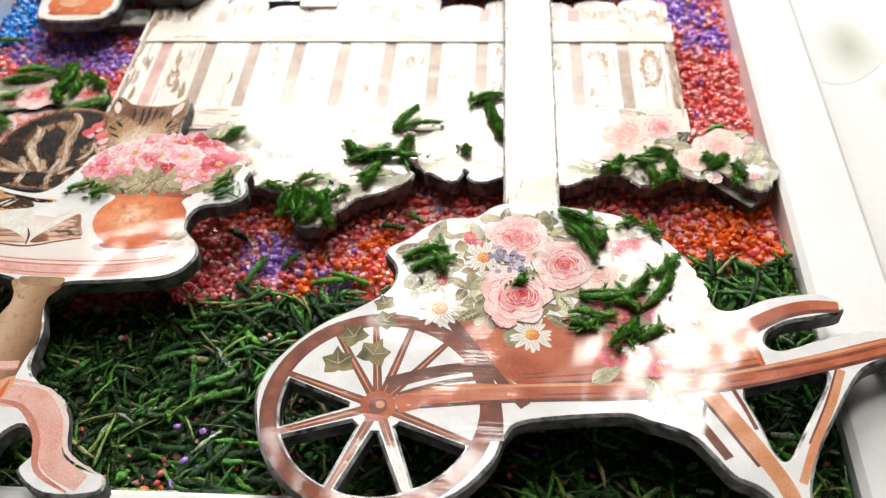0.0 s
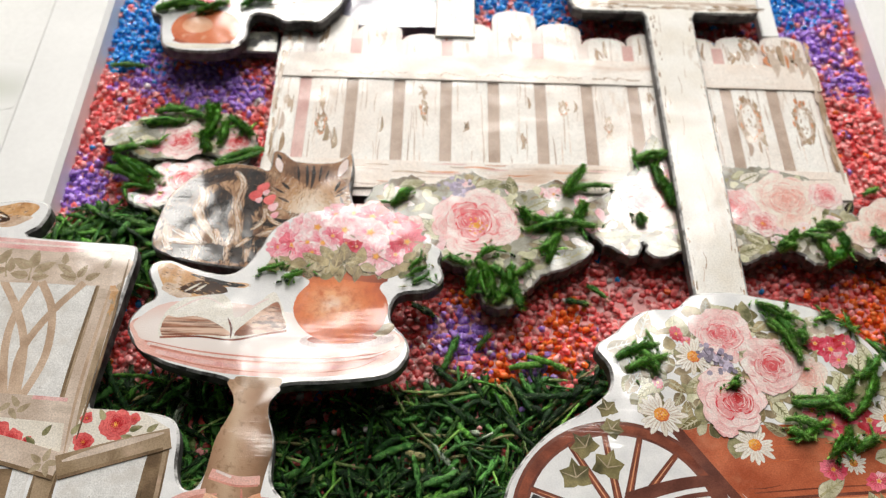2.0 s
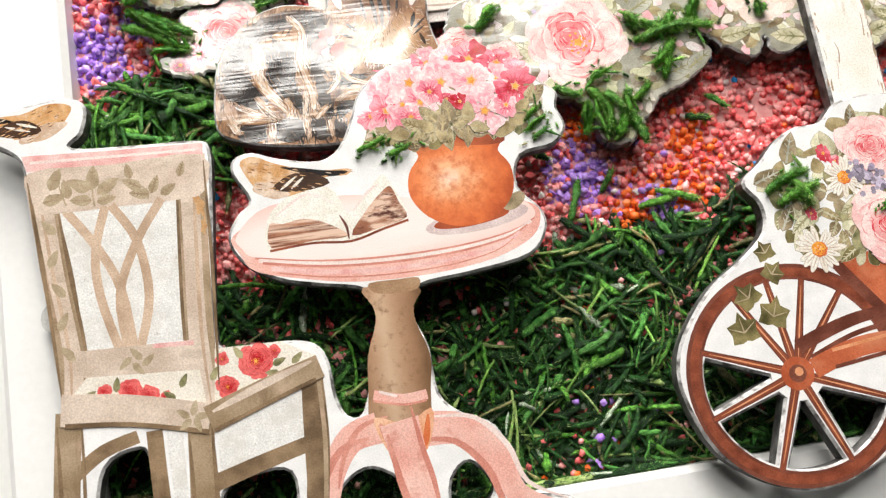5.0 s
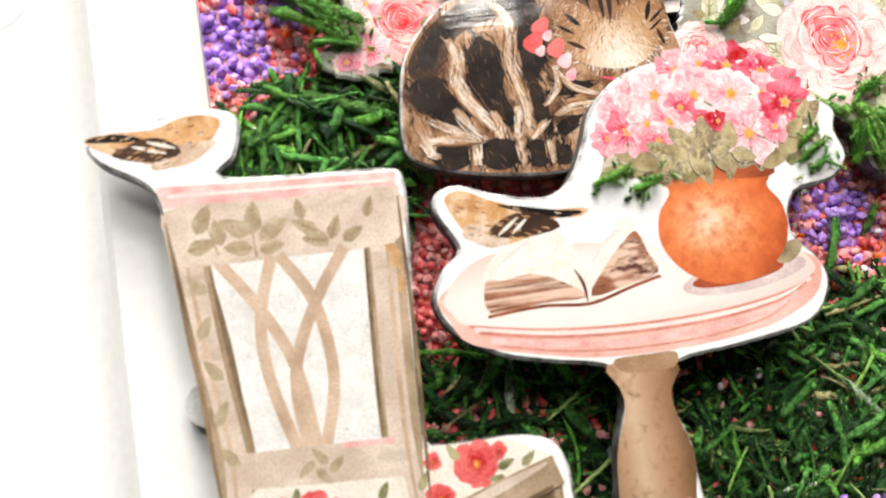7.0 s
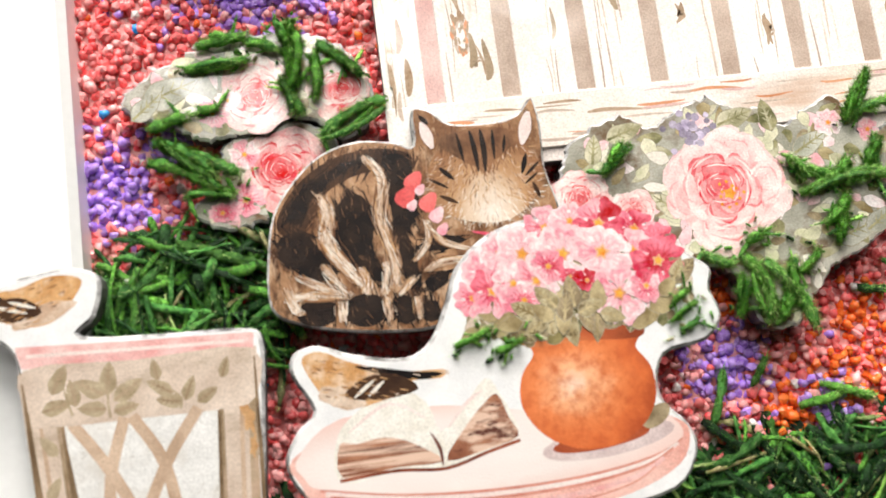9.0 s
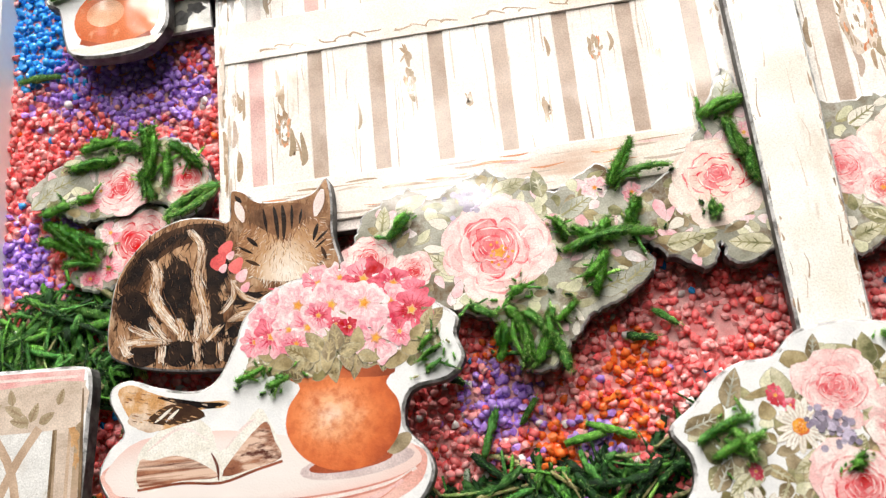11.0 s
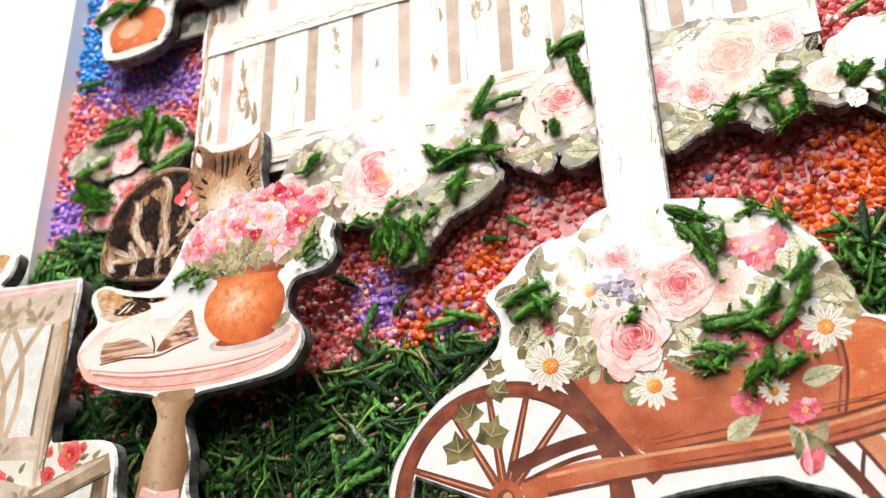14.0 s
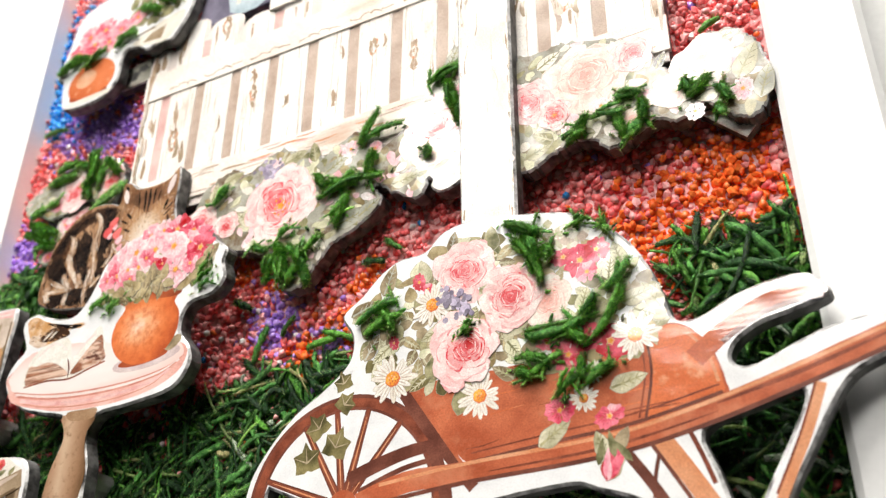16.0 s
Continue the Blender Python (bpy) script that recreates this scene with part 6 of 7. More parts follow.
def streak_of(line, w):
    """A pale streak of many thin, broken strands over a soft brown ground."""
    smooth = curve(line, 8, False) if len(line) > 2 else [Vector(line[0]).lerp(Vector(line[1]), i / 8) for i in range(9)]
    coat.append((taper(line, w * 1.5), FUR))
    coat.append((taper(line, w * 1.05), OCHRE))
    coat.append((taper(line, w * 0.8), FUR_PALE))
    for _ in range(int(44 * w + 2.6 * len(smooth))):
        i = hair.randrange(len(smooth) - 3)
        j = min(i + hair.randrange(3, 9), len(smooth) - 1)
        fade = 0.35 + 0.65 * math.sin(math.pi * (i + j) / 2 / (len(smooth) - 1))
        o = Vector((hair.gauss(0, 0.42), hair.gauss(0, 0.25))) * w * fade
        skew = Vector((hair.uniform(-0.25, 0.25), 0)) * w
        coat.append((taper([tuple(smooth[i] + o - skew), tuple(smooth[(i + j) // 2] + o), tuple(smooth[j] + o + skew)], hair.uniform(0.07, 0.18)), hair.choice((FUR_PALE, FUR_PALE, FUR_PALE, CREAM, OCHRE, FUR))))


patch([(-103.0, 163), (-99.8, 168), (-94.6, 171.4), (-88.5, 172.6), (-83, 171.4), (-82.8, 168.4), (-86.5, 169.2), (-91.5, 168.6), (-96.2, 166.0), (-99.0, 161.5), (-101.5, 160.5)], UMBER, 60, 60)
patch([(-101.6, 164), (-98.6, 167.6), (-93.6, 170.4), (-89.5, 171.2), (-93, 169.2), (-97.2, 166.4), (-99.8, 162.4)], FUR_DARK, 60, 50)
patch([(-93.5, 165.2), (-90.5, 165.8), (-88.9, 162), (-89.6, 157.7), (-87.8, 152.9), (-91.8, 153.9), (-94.3, 157.0), (-95.0, 161.3)], FUR_DARK, 105, 70)
patch([(-86.4, 171), (-83, 170.4), (-82.4, 164), (-83.8, 160.2), (-85.9, 159.2), (-86.4, 164)], FUR_DARK, 95, 50)
patch([(-102.8, 160.6), (-99.4, 161.2), (-96.9, 158), (-94.9, 154.9), (-97.6, 153.8), (-100.5, 155.8), (-103.0, 157.6)], FUR_DARK, 130, 60)
patch([(-85.8, 158.4), (-84.2, 158.2), (-83.4, 154), (-84.0, 151.6), (-85.4, 153.6)], FUR_DARK, 95, 30)
for x, y, rx, ry in ((-98.4, 149.4, 3.0, 2.0), (-91.6, 149.0, 3.1, 2.4), (-86.0, 148.4, 1.8, 2.1), (-82.4, 147.8, 1.4, 1.6)):
    patch([tuple(q) for q in ellipse(x, y, rx, ry, 0, 8)], FUR_DARK, 90, 30)
patch([(-83.4, 157), (-80, 158.6), (-76, 157.6), (-79.6, 156.4)], FUR_DARK, 10, 16)
patch([(-82.6, 152.2), (-79.4, 153.2), (-79.6, 151.6), (-82, 150.6)], FUR_DARK, 10, 16)
for line, w in (([(-89.6, 171.6), (-87.3, 168.0), (-88.0, 162.6), (-86.8, 156.4), (-86.4, 151.8)], 1.3), ([(-96.6, 166.6), (-95.6, 163.5), (-96.0, 159.3), (-93.6, 155.2), (-91.0, 151.8)], 1.7), ([(-93.6, 150.9), (-97.4, 152.8), (-100.9, 154.8)], 1.0),
                ([(-94.6, 151.2), (-98.4, 151.9), (-102.2, 152.0)], 1.3), ([(-93.4, 151.4), (-95.4, 153.6), (-97.0, 156.2)], 0.9), ([(-91.2, 151.2), (-91.0, 153), (-91.6, 155.2)], 0.9), ([(-88.8, 150.8), (-88.0, 153), (-88.0, 155.6)], 0.9), ([(-86.4, 150.6), (-84.2, 153)], 0.8),
                ([(-95.0, 147.8), (-94.9, 150.6)], 0.9), ([(-88.3, 147.0), (-88.3, 150.4)], 0.8), ([(-84.1, 146.8), (-84.2, 150)], 0.6), ([(-102.8, 153.6), (-101.6, 150.4), (-100.6, 149.4)], 0.9), ([(-84.0, 155.2), (-81.6, 157.6), (-81.4, 161)], 0.7), ([(-82.6, 153.6), (-79.6, 154.8), (-75.4, 154.6)], 0.9), ([(-81.4, 160.4), (-79.4, 157.6), (-76, 156.2)], 0.8)):
    streak_of(line, w)
for x, y in scatter(coat_edge, 800, hair):
    if x < -80:
        a, ln = 1.9 + 0.03 * (x + 90) + hair.uniform(-0.5, 0.5), hair.uniform(0.6, 1.8)
        tip = (x + ln * math.cos(a), y + ln * math.sin(a))
        if inside(tip, coat_edge):
            coat.append((taper([(x, y), tip], hair.uniform(0.04, 0.10)), hair.choice((FUR, FUR_DARK, UMBER, FUR_DARK))))
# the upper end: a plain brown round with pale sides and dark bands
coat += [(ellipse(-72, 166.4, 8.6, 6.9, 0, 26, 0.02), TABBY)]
for x, y in scatter([tuple(q) for q in ellipse(-72, 166.2, 8.8, 7.0, 0, 20)], 700, hair):
    a = -1.57 + 0.16 * (x + 72) + hair.uniform(-0.5, 0.5)
    low = y < 163.4 + hair.gauss(0, 1.2)
    coat.append((taper([(x, y), (x + hair.uniform(0.5, 1.4) * math.cos(a), y + hair.uniform(0.5, 1.4) * math.sin(a))], hair.uniform(0.06, 0.16)), hair.choice((FUR_PALE, CREAM, CREAM, FUR_PALE) if low else (OCHRE, OCHRE, FUR, FUR_PALE, FUR_PALE, FUR))))
patch([(-78.2, 172.4), (-75, 173.9), (-69, 173.9), (-66.4, 172), (-69, 169.6), (-72, 167.8), (-75.4, 169.6)], FUR, 90, 90)
for pts, w, mat in (([(-80.4, 175.8), (-79.2, 171.6)], 1.7, BLUSH_PALE), ([(-64.2, 175.8), (-65.8, 170.8)], 1.9, BLUSH_PALE), ([(-80.6, 176.8), (-79.4, 175.4)], 0.8, FUR_DARK), ([(-75.4, 173.6), (-74.8, 169.0)], 0.6, FUR_DARK), ([(-73.4, 173.8), (-73.0, 170.8), (-72.8, 167.4)], 0.8, FUR_DARK), ([(-71.8, 173.8), (-71.6, 170.8), (-71.8, 167.2)], 0.9, FUR_DARK), ([(-70.0, 173.6), (-70.2, 169.0)], 0.6, FUR_DARK), ([(-68.2, 172.6), (-68.8, 169.8)], 0.5, FUR_DARK), ([(-80.2, 167.0), (-77.6, 165.4)], 0.5, FUR_DARK), ([(-63.6, 168.0), (-66.0, 166.0)], 0.5, FUR_DARK), ([(-64.0, 166.4), (-66.2, 164.8)], 0.4, FUR_DARK), ([(-78.6, 168.6), (-76.6, 166.6)], 0.8, FUR_DARK),
                    ([(-65.4, 169.4), (-66.4, 166.4)], 0.8, FUR_DARK), ([(-79, 164.4), (-76.4, 163)], 0.7, UMBER), ([(-65, 165), (-64.2, 162.6)], 0.7, UMBER), ([(-75, 158.6), (-70, 157.4), (-66, 158.2)], 0.6, PETAL[3])):
    coat.append((taper(pts, w), mat))
for x, y, r, m in ((-82.6, 167, 1.6, RED_ROSE[1]), (-84, 164.8, 1.8, RED_ROSE[2]), (-80.8, 163.6, 1.6, RED_ROSE[0]), (-81.8, 165.6, 0.9, PETAL[1]), (-79.8, 161.6, 1.3, PETAL[1]), (-79.2, 159.4, 1.0, PETAL[2]), (-83.2, 163.4, 0.9, PETAL[1])):
    coat.append((ellipse(x, y, r, r * 0.75, 50, 14, 0.12, 3), m))
stack = Layers()
coat = [(pts, mat) for pts, mat in coat if abs(area(pts)) > 1.2 or all(inside(q, coat_edge) for q in pts)]
for pts, mat in coat:
    cat.slab(pts, 13.4, 13.5 + stack.film(pts), mat)
ca = thing("cat_shaped_cutout", "cat-shaped board cutout with brown and black streaks", "cutout", "layered cutouts")
cat.make("board", ca)
spacers(ca, ((-93, 158),), 3.0, 10.0, 3.0)
spacers(ca, ((-71, 168),), 9.5, 10.0, 3.0)

# ---- signpost cutout ----
sp = thing("signpost_cutout", "cracked white painted signpost board cutout over the fence", "cutout", "layered cutouts")
TOP[sp] = 13.0
Sheet().slab(poly((12.4, 140), (24.2, 140), (23.8, 228), (24.6, 230), (39.5, 230.2), (42, 231.6), (42.4, 234), (42, 264), (-9.4, 264), (-8.8, 234), (-8, 231.2), (-5.5, 229.8), (10.4, 229.8), (11.2, 228)), 9.7, 13.0, POST, EDGE, 0.5, lip=SCUFF).make("board", sp)
spacers(sp, ((18, 148), (0, 245), (34, 245)), 3.0, 9.7, 2.6)
printed("sign_face", sp, 13.0, [(poly((-7.6, 236.6), (41, 237), (40.6, 262.6), (-8, 262.6)), TAN_PALE), (curve([(-6.6, 238.6), (4, 237.6), (12, 238.8), (22, 237.8), (32, 239), (40, 238.2), (39.4, 250), (39.8, 261.6), (16, 261), (-7, 261.6)], 3), SIGN), (stroke([(-7.8, 233.4), (16, 233.8), (41.6, 233.6)], 1.1), TAN_PALE)], "crusted white sign face")
crust = []
for _ in range(150):
    x, y = rng.uniform(-8, 40), rng.choice((rng.uniform(231.5, 233), rng.gauss(237.4, 0.8)))
    crust.append((taper([(x, y), (x + rng.uniform(0.8, 2), y + rng.uniform(-0.3, 0.3)), (x + rng.uniform(2, 4.6), y + rng.uniform(-0.3, 0.3))], rng.uniform(0.3, 1.1)), rng.choice((KNOT, TAN, TAN_PALE, KNOT, TAN_DARK, SIGN))))
printed("worn_band", sp, 13.2, crust)
printed("dark_motif", sp, 13.3, [(curve([(27, 251), (30, 247.6), (34.6, 246.8), (39, 248.6), (39.4, 253), (33, 255)], 3), INK)])
for k in range(70):
    y, side = 141 + 87 * rng.random() ** rng.choice((1.0, 1.6)), rng.choice((-1, 1))
    x = 18.1 + side * (5.6 - abs(rng.gauss(0, 0.6)))
    printed("scuff", sp, 13.0, [(taper([(x, y), (x + rng.uniform(-0.3, 0.3), y + rng.uniform(0.2, 1.6)), (x, y + rng.uniform(0.5, 3.4))], rng.uniform(0.10, 0.42)), rng.choice((KNOT, TAN_PALE, TAN, KNOT)))])
for k in range(13):
    y = 142 + 6.6 * k + rng.uniform(-3.5, 3.5)
    x = rng.uniform(13.6, 22.6)
    printed("crack", sp, 13.0, [(stroke([(x, y), (x + rng.uniform(-0.5, 0.5), y + 2.4), (x + rng.uniform(-0.6, 0.6), y + rng.uniform(4, 7))], rng.uniform(0.12, 0.34), 0.08), rng.choice((KNOT, TAN_PALE)))])
strip = thing("upright_strip", "plain white wooden strip beside the sign", "strip")
box(43.4, 48.0, 226.5, 270, 6.2, 9.0, WHITE_PAINT, 0.3).make("board", strip)
spacers(strip, ((45.6, 250),), 3.0, 6.2, 1.8)

# ---- flower pot cutout, watering can and second post at the head of the fence ----
pc = thing("flower_pot_cutout", "board cutout of a terracotta pot and an open book", "cutout", "layered cutouts")
TOP[pc] = 13.0
Sheet().slab(curve([(-119.6, 225), (-116.6, 222.4), (-115.4, 216), (-113.4, 211.6), (-106, 210.2), (-98, 211), (-93.6, 215.4), (-93.4, 221.6), (-92, 225), (-87, 224), (-84, 222), (-79, 223), (-75.4, 222), (-72, 226), (-69, 232.6), (-70, 246), (-90, 250), (-113, 247), (-117, 234)], 3), 9.6, 13.0, RIM, EDGE, 0.5, lip=SCUFF).make("board", pc)
spacers(pc, ((-105, 228), (-80, 236)), 3.0, 9.6, 3.0)
# Pale oval and dark base stroke draw highlight and shade onto the pot.
printed("flower_pot", pc, 13.0, [(ellipse(-104, 218.8, 9.0, 7.2, -2, 28), TERRA), (ellipse(-106.4, 220, 4.0, 3.0), TERRA_LIGHT), (stroke([(-111.6, 214.4), (-104, 212), (-97, 214)], 1.1), TERRA_DARK), (poly((-114, 213), (-94.4, 213.4), (-96, 211.8), (-110, 211.2)), CREAM)])
printed("open_book", pc, 13.0, [(curve([(-90, 226), (-83, 223.4), (-75.6, 223.4), (-71, 231), (-78, 231), (-84, 229)], 3), CREAM), (poly((-86, 225.2), (-79, 224.2), (-78, 228.6), (-83, 227.6)), TAN), (stroke([(-89, 228.4), (-82, 229.6)], 0.7), TAN_DARK)])
for x, y, r in ((-112, 231, 4.2), (-106, 232.4, 4.6), (-100, 231, 4.2), (-96, 234, 3.8), (-108.6, 236, 4.2), (-102.6, 236.4, 4.4), (-90, 236, 3.6)):
    printed("primrose", pc, 13.1, primrose(x, y, r, 2, rng))
pot_leaves = []
for _ in range(26):
    pot_leaves += leaf(rng.uniform(-92, -72), rng.uniform(233, 245), 6, 3, rng.uniform(0, 360), rng.choice((LEAF_GREEN, LEAF_PALE, LEAF_GREEN)))
printed("foliage", pc, 13.05, pot_leaves)
sprig(pc, 13.1, (((-118, 225), (-108, 227.4)), ((-112, 229), (-103, 226)), ((-107, 224.6), (-100, 228)), ((-95, 230), (-88, 229)), ((-96, 227), (-90, 231.6)), ((-88, 238), (-80, 234)), ((-82, 240), (-74, 236))), rng, 1.0)
gb = thing("grey_board_offcut", "short dark grey weathered board beside the fence", "board")
TOP[gb] = 8.2
Sheet().slab(poly((-98, 215.6), (-86, 215.8), (-86.4, 224), (-98.4, 223)), 5.6, 8.2, GARLAND_BASE, EDGE, 0.4, lip=SCUFF).make("board", gb)
printed("stain", gb, 8.2, [(ellipse(-93, 219, 2.6, 1.6, 20, wave=0.2), EDGE), (ellipse(-89.4, 221, 2.0, 1.2, -10, wave=0.2), EDGE), (ellipse(-95.6, 222, 1.6, 0.9, wave=0.2), EDGE)])
spacers(gb, ((-92, 220),), 3.0, 5.6, 2.6)
wc = thing("watering_can_cutout", "board cutout of a pale blue tin can with mauve shade", "cutout", "layered cutouts")
TOP[wc] = 8.9
box(-70, -34.6, 226, 262, 5.8, 8.9, MAUVE, 0.3).make("board", wc)
spacers(wc, ((-50, 245),), 3.0, 5.8, 3.0)
printed("tin_can", wc, 8.9, [(curve([(-59, 228), (-46, 228), (-45.4, 246), (-46.4, 261), (-58.4, 261), (-59.4, 246)], 3), BLUE_TIN), (stroke([(-58, 233.6), (-47, 233.6)], 0.6), MAUVE), (stroke([(-56.4, 230), (-56.6, 258)], 1.2), CREAM)], "pale blue tin can print")
sec = thing("white_post_cutout", "knotty whitewashed post board behind the fence", "cutout", "layered cutouts")
TOP[sec] = 9.9
box(-44.6, -34.2, 222, 268, 8.95, 9.9, SLAT, 0.25).make("board", sec)
for x, y in ((-41, 238), (-38.6, 248), (-40, 229)):
    printed("knot", sec, 9.9, [(ellipse(x, y, 0.9, 2.0, 10, 14, 0.3, 3), KNOT), (ellipse(x, y, 0.4, 0.9, 0, 10), SLAT)])
lav = []
for _ in range(40):
    lav += leaf(rng.uniform(-73, -58), rng.uniform(238, 256), 4.6, 2.2, rng.uniform(30, 150), rng.choice((LEAF_GREEN, LEAF_PALE, CREAM, LEAF_PALE)))
printed("foliage", wc, 9.0, lav)

# ---- coloured sand: thousands of grains in one mesh ----
PURPLE = ((-104, 208, 10), (-37, 134.5, 6), (-128, 172, 6), (-119, 178, 4), (57, 228, 9), (62, 245, 10), (-118, 211, 7), (-22, 127, 3), (-112, 240, 6), (66, 216, 6), (-94, 204, 5))
BLUE = ((-124, 227, 11), (-119, 242, 15), (-15, 240, 9), (52, 246, 9), (-30, 244, 7), (-126, 217, 5), (30, 222, 4), (66, 254, 9))
ORANGE = ((-19, 130, 5), (60, 142, 11), (48, 136, 8), (71, 138, 11), (-28, 126, 4), (-47, 150, 4), (-14, 139, 4), (67, 151, 8), (-36, 145, 3))


BARE = ((-6, 142, 4), (2, 144, 4.5), (-1, 151, 3), (33, 140, 4), (44, 145, 3))


def chance(p, spots):
    return max(math.exp(-((p[0] - x) ** 2 + (p[1] - y) ** 2) / (r * r)) for x, y, r in spots)


def grain_kind(p, r):
    k = r.random()
    for kind, spots in ((3, BLUE), (2, PURPLE), (4, ORANGE)):
        c = min(0.95, (1.0 if kind == 4 else 1.5) * chance(p, spots))
        if k < c:
            return kind
        k = r.random()
    return r.choices((0, 1, 2, 3, 4, 5), (0.52, 0.42, 0.010, 0.004, 0.025, 0.022))[0]


GOLD = (1 + 5 ** 0.5) / 2
ICO_V = np.array([(-1, GOLD, 0), (1, GOLD, 0), (-1, -GOLD, 0), (1, -GOLD, 0), (0, -1, GOLD), (0, 1, GOLD), (0, -1, -GOLD), (0, 1, -GOLD), (GOLD, 0, -1), (GOLD, 0, 1), (-GOLD, 0, -1), (-GOLD, 0, 1)]) / math.hypot(1, GOLD)
ICO_F = np.array([(0, 11, 5), (0, 5, 1), (0, 1, 7), (0, 7, 10), (0, 10, 11), (1, 5, 9), (5, 11, 4), (11, 10, 2), (10, 7, 6), (7, 1, 8), (3, 9, 4), (3, 4, 2), (3, 2, 6), (3, 6, 8), (3, 8, 9), (4, 9, 5), (2, 4, 11), (6, 2, 10), (8, 6, 7), (9, 8, 1)])


def sand(name, label, places, r, mix=None):
    verts, faces, kinds = [], [], []
    gen = np.random.default_rng(4)
    for i, (x, y, z, size) in enumerate(places):
        v = ICO_V * gen.uniform(0.66, 1.28, (12, 1)) * np.array([gen.uniform(0.8, 1.25), gen.uniform(0.8, 1.15), gen.uniform(0.65, 0.95)]) * size
        a = gen.uniform(0, math.tau)
        b = gen.uniform(-0.6, 0.6)
        rot = np.array([[math.cos(a), -math.sin(a), 0], [math.sin(a), math.cos(a), 0], [0, 0, 1]]) @ np.array([[1, 0, 0], [0, math.cos(b), -math.sin(b)], [0, math.sin(b), math.cos(b)]])
        verts.append(v @ rot.T + np.array([x, y, z]))
        faces.append(ICO_F + 12 * i)
        kinds.append(r.choices(range(6), mix)[0] if mix else grain_kind((x, y), r))
    me = bpy.data.meshes.new(name)
    me.from_pydata((np.concatenate(verts) * MM).tolist(), [], np.concatenate(faces).tolist())
    for m in GRAIN:
        me.materials.append(m)
    me.polygons.foreach_set("material_index", np.repeat(kinds, 20))
    me.polygons.foreach_set("use_smooth", gen.random(len(kinds)).repeat(20) < 0.55)
    me.update()
    return tagged(new(name, me), label, "sand", kind="stuff")


LAWN = curve([(-132, 78), (-132, 120), (-104, 122), (-86, 120), (-74, 117), (-62, 117), (-52, 120), (-44, 121), (-35, 124), (-28, 122), (-22, 124), (-14, 125), (-6, 130), (6, 128), (20, 118), (40, 112), (60, 118), (73, 114), (73, 78)], 3)
BUSH = curve([(-132, 146), (-132, 159), (-127, 160), (-122, 162), (-117, 164), (-112, 163), (-106, 164), (-101, 164), (-102, 150), (-107, 145), (-120, 145)], 3)
TUFT = curve([(48, 125), (52, 131), (58, 134), (64, 132), (70, 135), (73, 128), (73, 108), (55, 108)], 3)
r = random.Random(21)
places = []
y = B + 0.4
while y < T:
    x = L + 0.4
    while x < R - 0.3:
        p = (x + r.uniform(-0.42, 0.42), y + r.uniform(-0.42, 0.42))
        if r.random() > 0.4 * chance(p, BARE) and not (inside(p, LAWN) and p[1] < 104 and r.random() < 0.6):
            places.append((*p, 3.3 + r.uniform(0, 0.6), r.uniform(0.72, 1.02)))
            if r.random() < 0.55 - 0.5 * chance(p, BARE):
                places.append((p[0] + r.uniform(-0.7, 0.7), p[1] + r.uniform(-0.7, 0.7), 4.2 + r.uniform(0, 0.6), r.uniform(0.70, 0.98)))
        x += 1.36
    y += 1.30
sand("coloured_sand", "loose coral, purple, blue and orange decorative sand grains", places, r)

# ---- dried green moss ----
LAWN_FIBRES = (MOSS[0], MOSS[0], MOSS[1], MOSS[0], MOSS[3], MOSS[1])


def swell(x, y):
    """A slow wave over the bed that gathers the stems into clumps."""
    return 0.5 + 0.25 * math.sin(0.31 * x + 1.3 * math.sin(0.17 * y)) + 0.25 * math.sin(0.27 * y + 1.7 * math.sin(0.21 * x))


def moss(name, label, ring, count, seed, z0=3.6, z1=7.2, size=1.0, fresh=0.0):
    r, st = random.Random(seed), Strands()
    for x, y in scatter(ring, count, r):
        clump = swell(x, y)
        a = 2.4 * swell(0.6 * y, 0.6 * x) * math.pi + r.gauss(0, 1.1)
        ln = r.choice((r.uniform(3.0, 6.0), r.uniform(5.0, 9.0), r.uniform(8.0, 15.0))) * size
        z = z0 + (z1 - z0) * min(max(0.25 + 0.6 * clump + r.uniform(-0.35, 0.35), 0), 1.1)
        c, s = math.cos(a) * ln / 2, math.sin(a) * ln / 2
        bend, lift = r.uniform(-0.3, 0.3), r.uniform(-1.3, 1.3)
        q = [(x - c, y - s, z - lift), (x - s * bend * 2, y + c * bend * 2, z + r.uniform(0.2, 1.6)), (x + c, y + s, z + lift)]
        q = [(min(max(u, L + 0.8), R - 0.8), max(v, B + 0.8), max(w, 3.4)) for u, v, w in q]
        if (Vector(q[2]) - Vector(q[0])).length < 1.5 or clump < 0.34 and r.random() < 0.6:
            continue
        mat = MOSS[r.choices((0, 1, 2, 3, 6, 4), (0.74 - 0.4 * clump, 0.12 + 0.38 * clump, 0.035, 0.04, 0.012 + 0.03 * (y < 96), fresh))[0]]
        st.stem(q, r.choice((r.uniform(0.18, 0.36), r.uniform(0.3, 0.6), r.uniform(0.5, 0.9))) * size, mat, r, 4.5, 5, r.uniform(0.4, 0.8), LAWN_FIBRES)
    return tagged(st.make(name), label, "moss", kind="stuff")


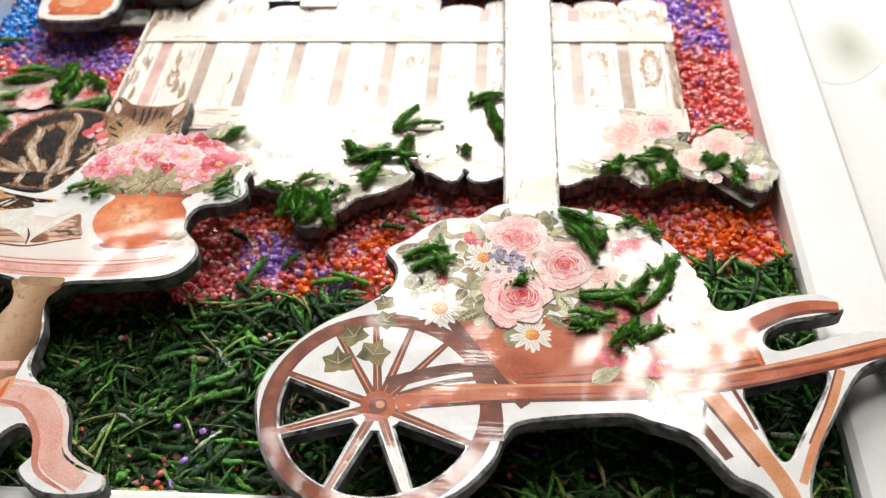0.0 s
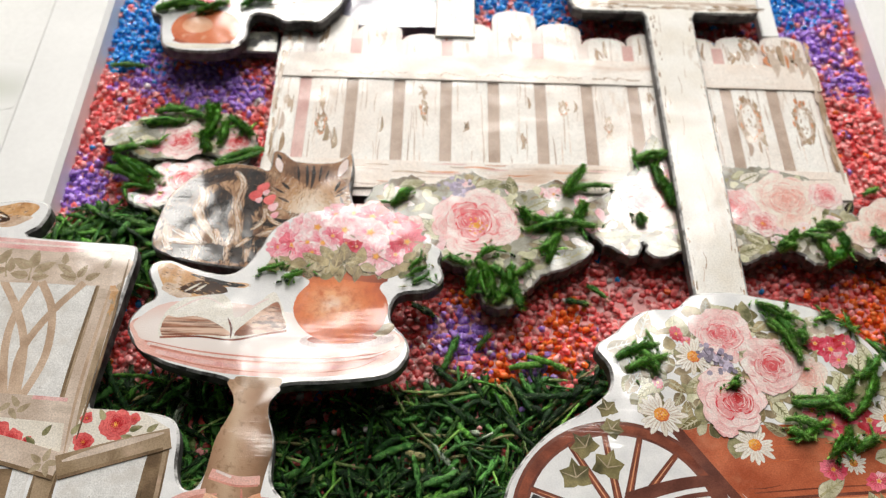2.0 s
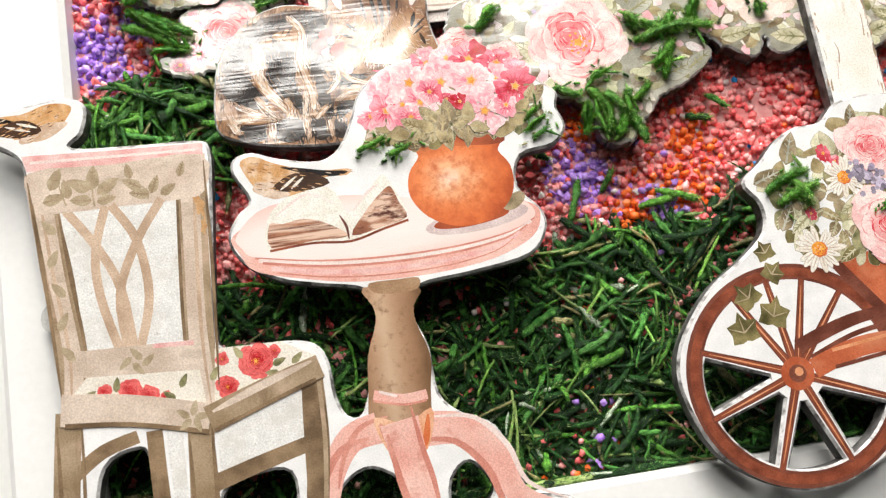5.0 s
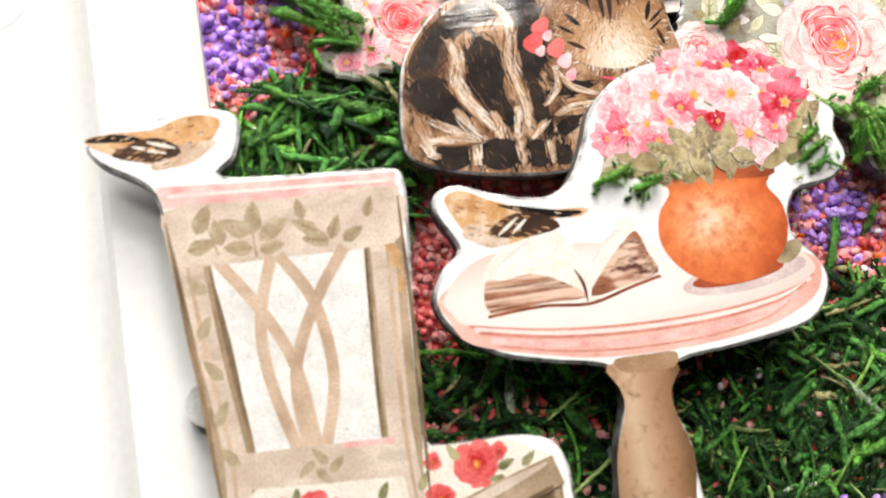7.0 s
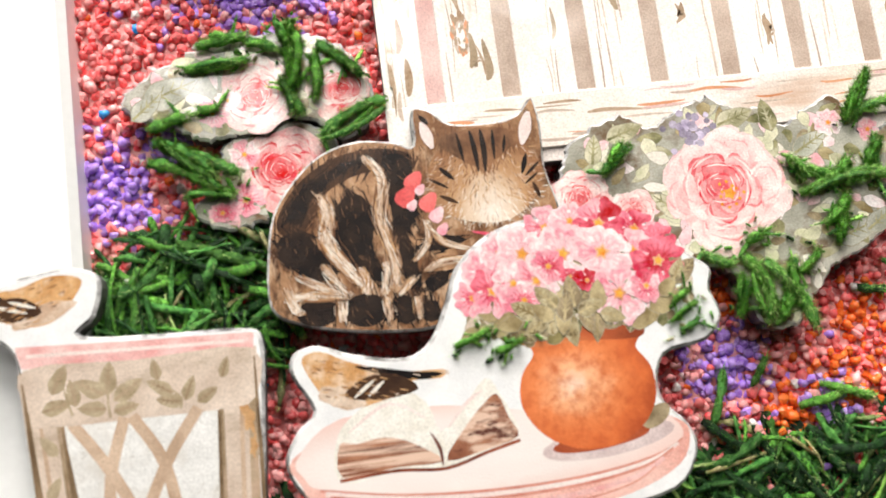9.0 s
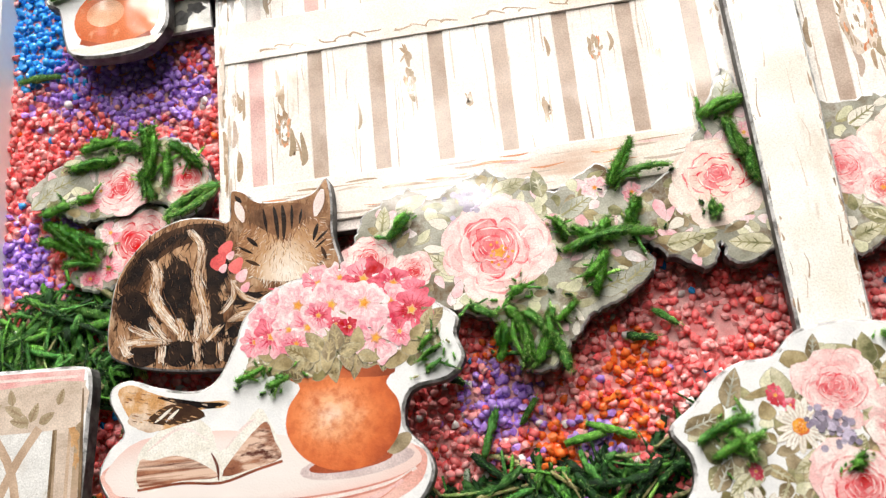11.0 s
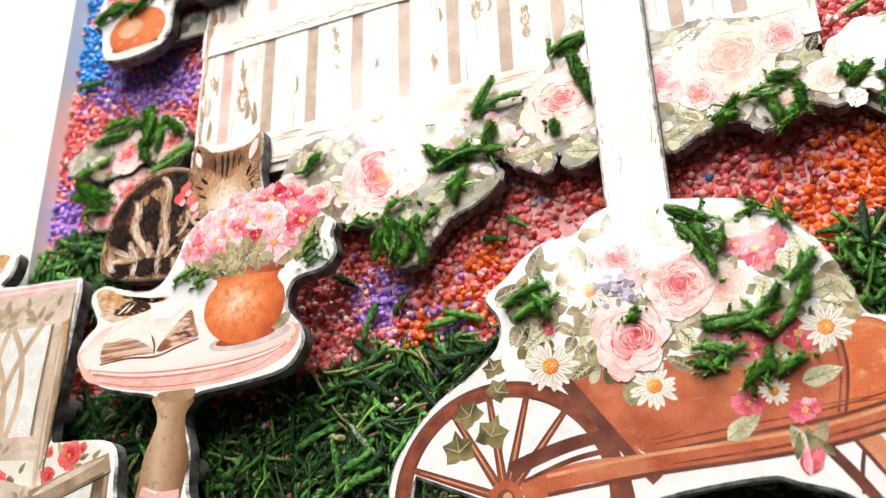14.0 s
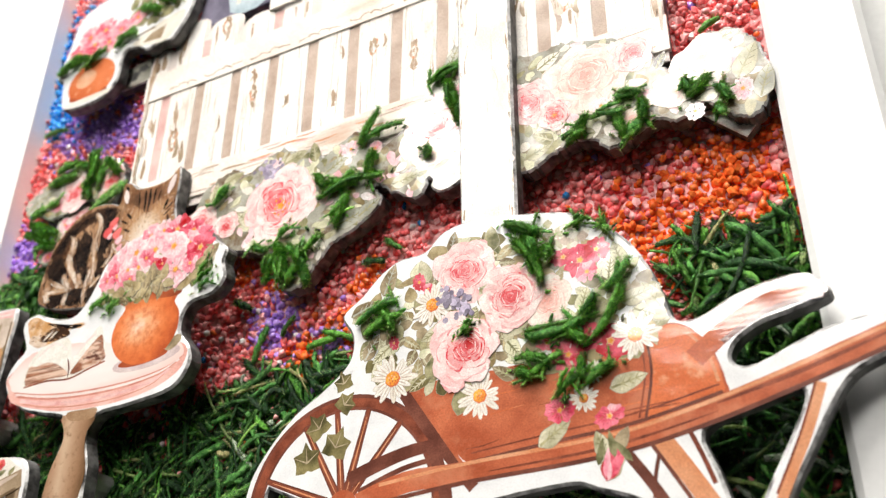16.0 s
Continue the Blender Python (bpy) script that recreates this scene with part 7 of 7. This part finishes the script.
moss("moss_lawn", "bed of dried green moss stems along the foot of the picture", LAWN, 4300, 31, 3.4, 6.6, 1.0, 0.13)
under, r2 = Strands(), random.Random(77)
for x, y in scatter(LAWN, 1500, r2):
    a = r2.uniform(0, math.tau)
    under.add(((max(x - 4 * math.cos(a), L + 1), max(y - 4 * math.sin(a), B + 1), 3.6), (x, y, 4.4), (min(x + 4 * math.cos(a), R - 1), max(y + 4 * math.sin(a), B + 1), 3.6)), r2.uniform(0.9, 1.3), MOSS[0], r2, 0, 4)
tagged(under.make("moss_mat"), "flat dark green moss mat under the moss stems", "moss", kind="stuff")
moss("moss_bush", "heap of dried green moss stems against the frame", BUSH, 420, 32, 4.0, 9.0, 1.1, 0.5)
moss("moss_tuft", "tuft of dried green moss stems beside the frame", TUFT, 380, 33, 4.0, 8.4, 1.0, 0.6)
# grains that rolled onto the moss
stray, r3 = [], random.Random(5)
for cx, cy, n, spread in ((-44, 82, 22, 4), (-50, 80, 10, 3), (-30, 119, 10, 4), (-100, 84, 6, 8), (20, 83, 8, 6), (60, 82, 6, 5), (-60, 113, 4, 4), (-124, 150, 4, 5)):
    for _ in range(n):
        stray.append((min(max(cx + r3.gauss(0, spread), L + 1.5), R - 1.5), max(cy + r3.gauss(0, spread), B + 1.5), r3.uniform(5.0, 6.6), r3.uniform(0.6, 0.85)))
sand("stray_sand", "stray coral, orange and purple sand grains caught in the moss", stray, r3, (0.30, 0.14, 0.22, 0.02, 0.24, 0.08))
loose = Strands()
for (x0, y0), (x1, y1) in (((-9, 148), (-5, 145)), ((-14, 144), (-9, 143)), ((-34, 131), (-31, 135)), ((-48, 142), (-43, 139)), ((-41, 126), (-38, 134)), ((-27, 127), (-20, 128)), ((-23, 130), (-15, 127)), ((47, 133), (53, 133)), ((-129, 212), (-120, 212)), ((60, 176), (64, 178))):
    loose.stem(((x0, y0, 5.4), ((x0 + x1) / 2, (y0 + y1) / 2, 6.4), (x1, y1, 5.4)), 0.75, MOSS[r.choice((0, 4, 1))], r)
for x, y in scatter(LAWN, 150, r2):
    a, ln = r2.uniform(0, math.tau), r2.uniform(5, 13)
    ends = [(min(max(x + k * ln * math.cos(a) / 2, L + 1), R - 1), max(y + k * ln * math.sin(a) / 2, B + 1)) for k in (-1, 1)]
    loose.stem(((*ends[0], r2.uniform(5.4, 7)), (x + r2.uniform(-1, 1), y + r2.uniform(-1, 1), r2.uniform(7, 8.4)), (*ends[1], r2.uniform(5.4, 7))), r2.uniform(0.18, 0.42), MOSS[r2.choice((2, 3, 3, 5))], r2, 3, 5, 0.5)
tagged(loose.make("loose_moss"), "loose dried moss stems scattered on the sand", "moss", kind="stuff")

print_all()
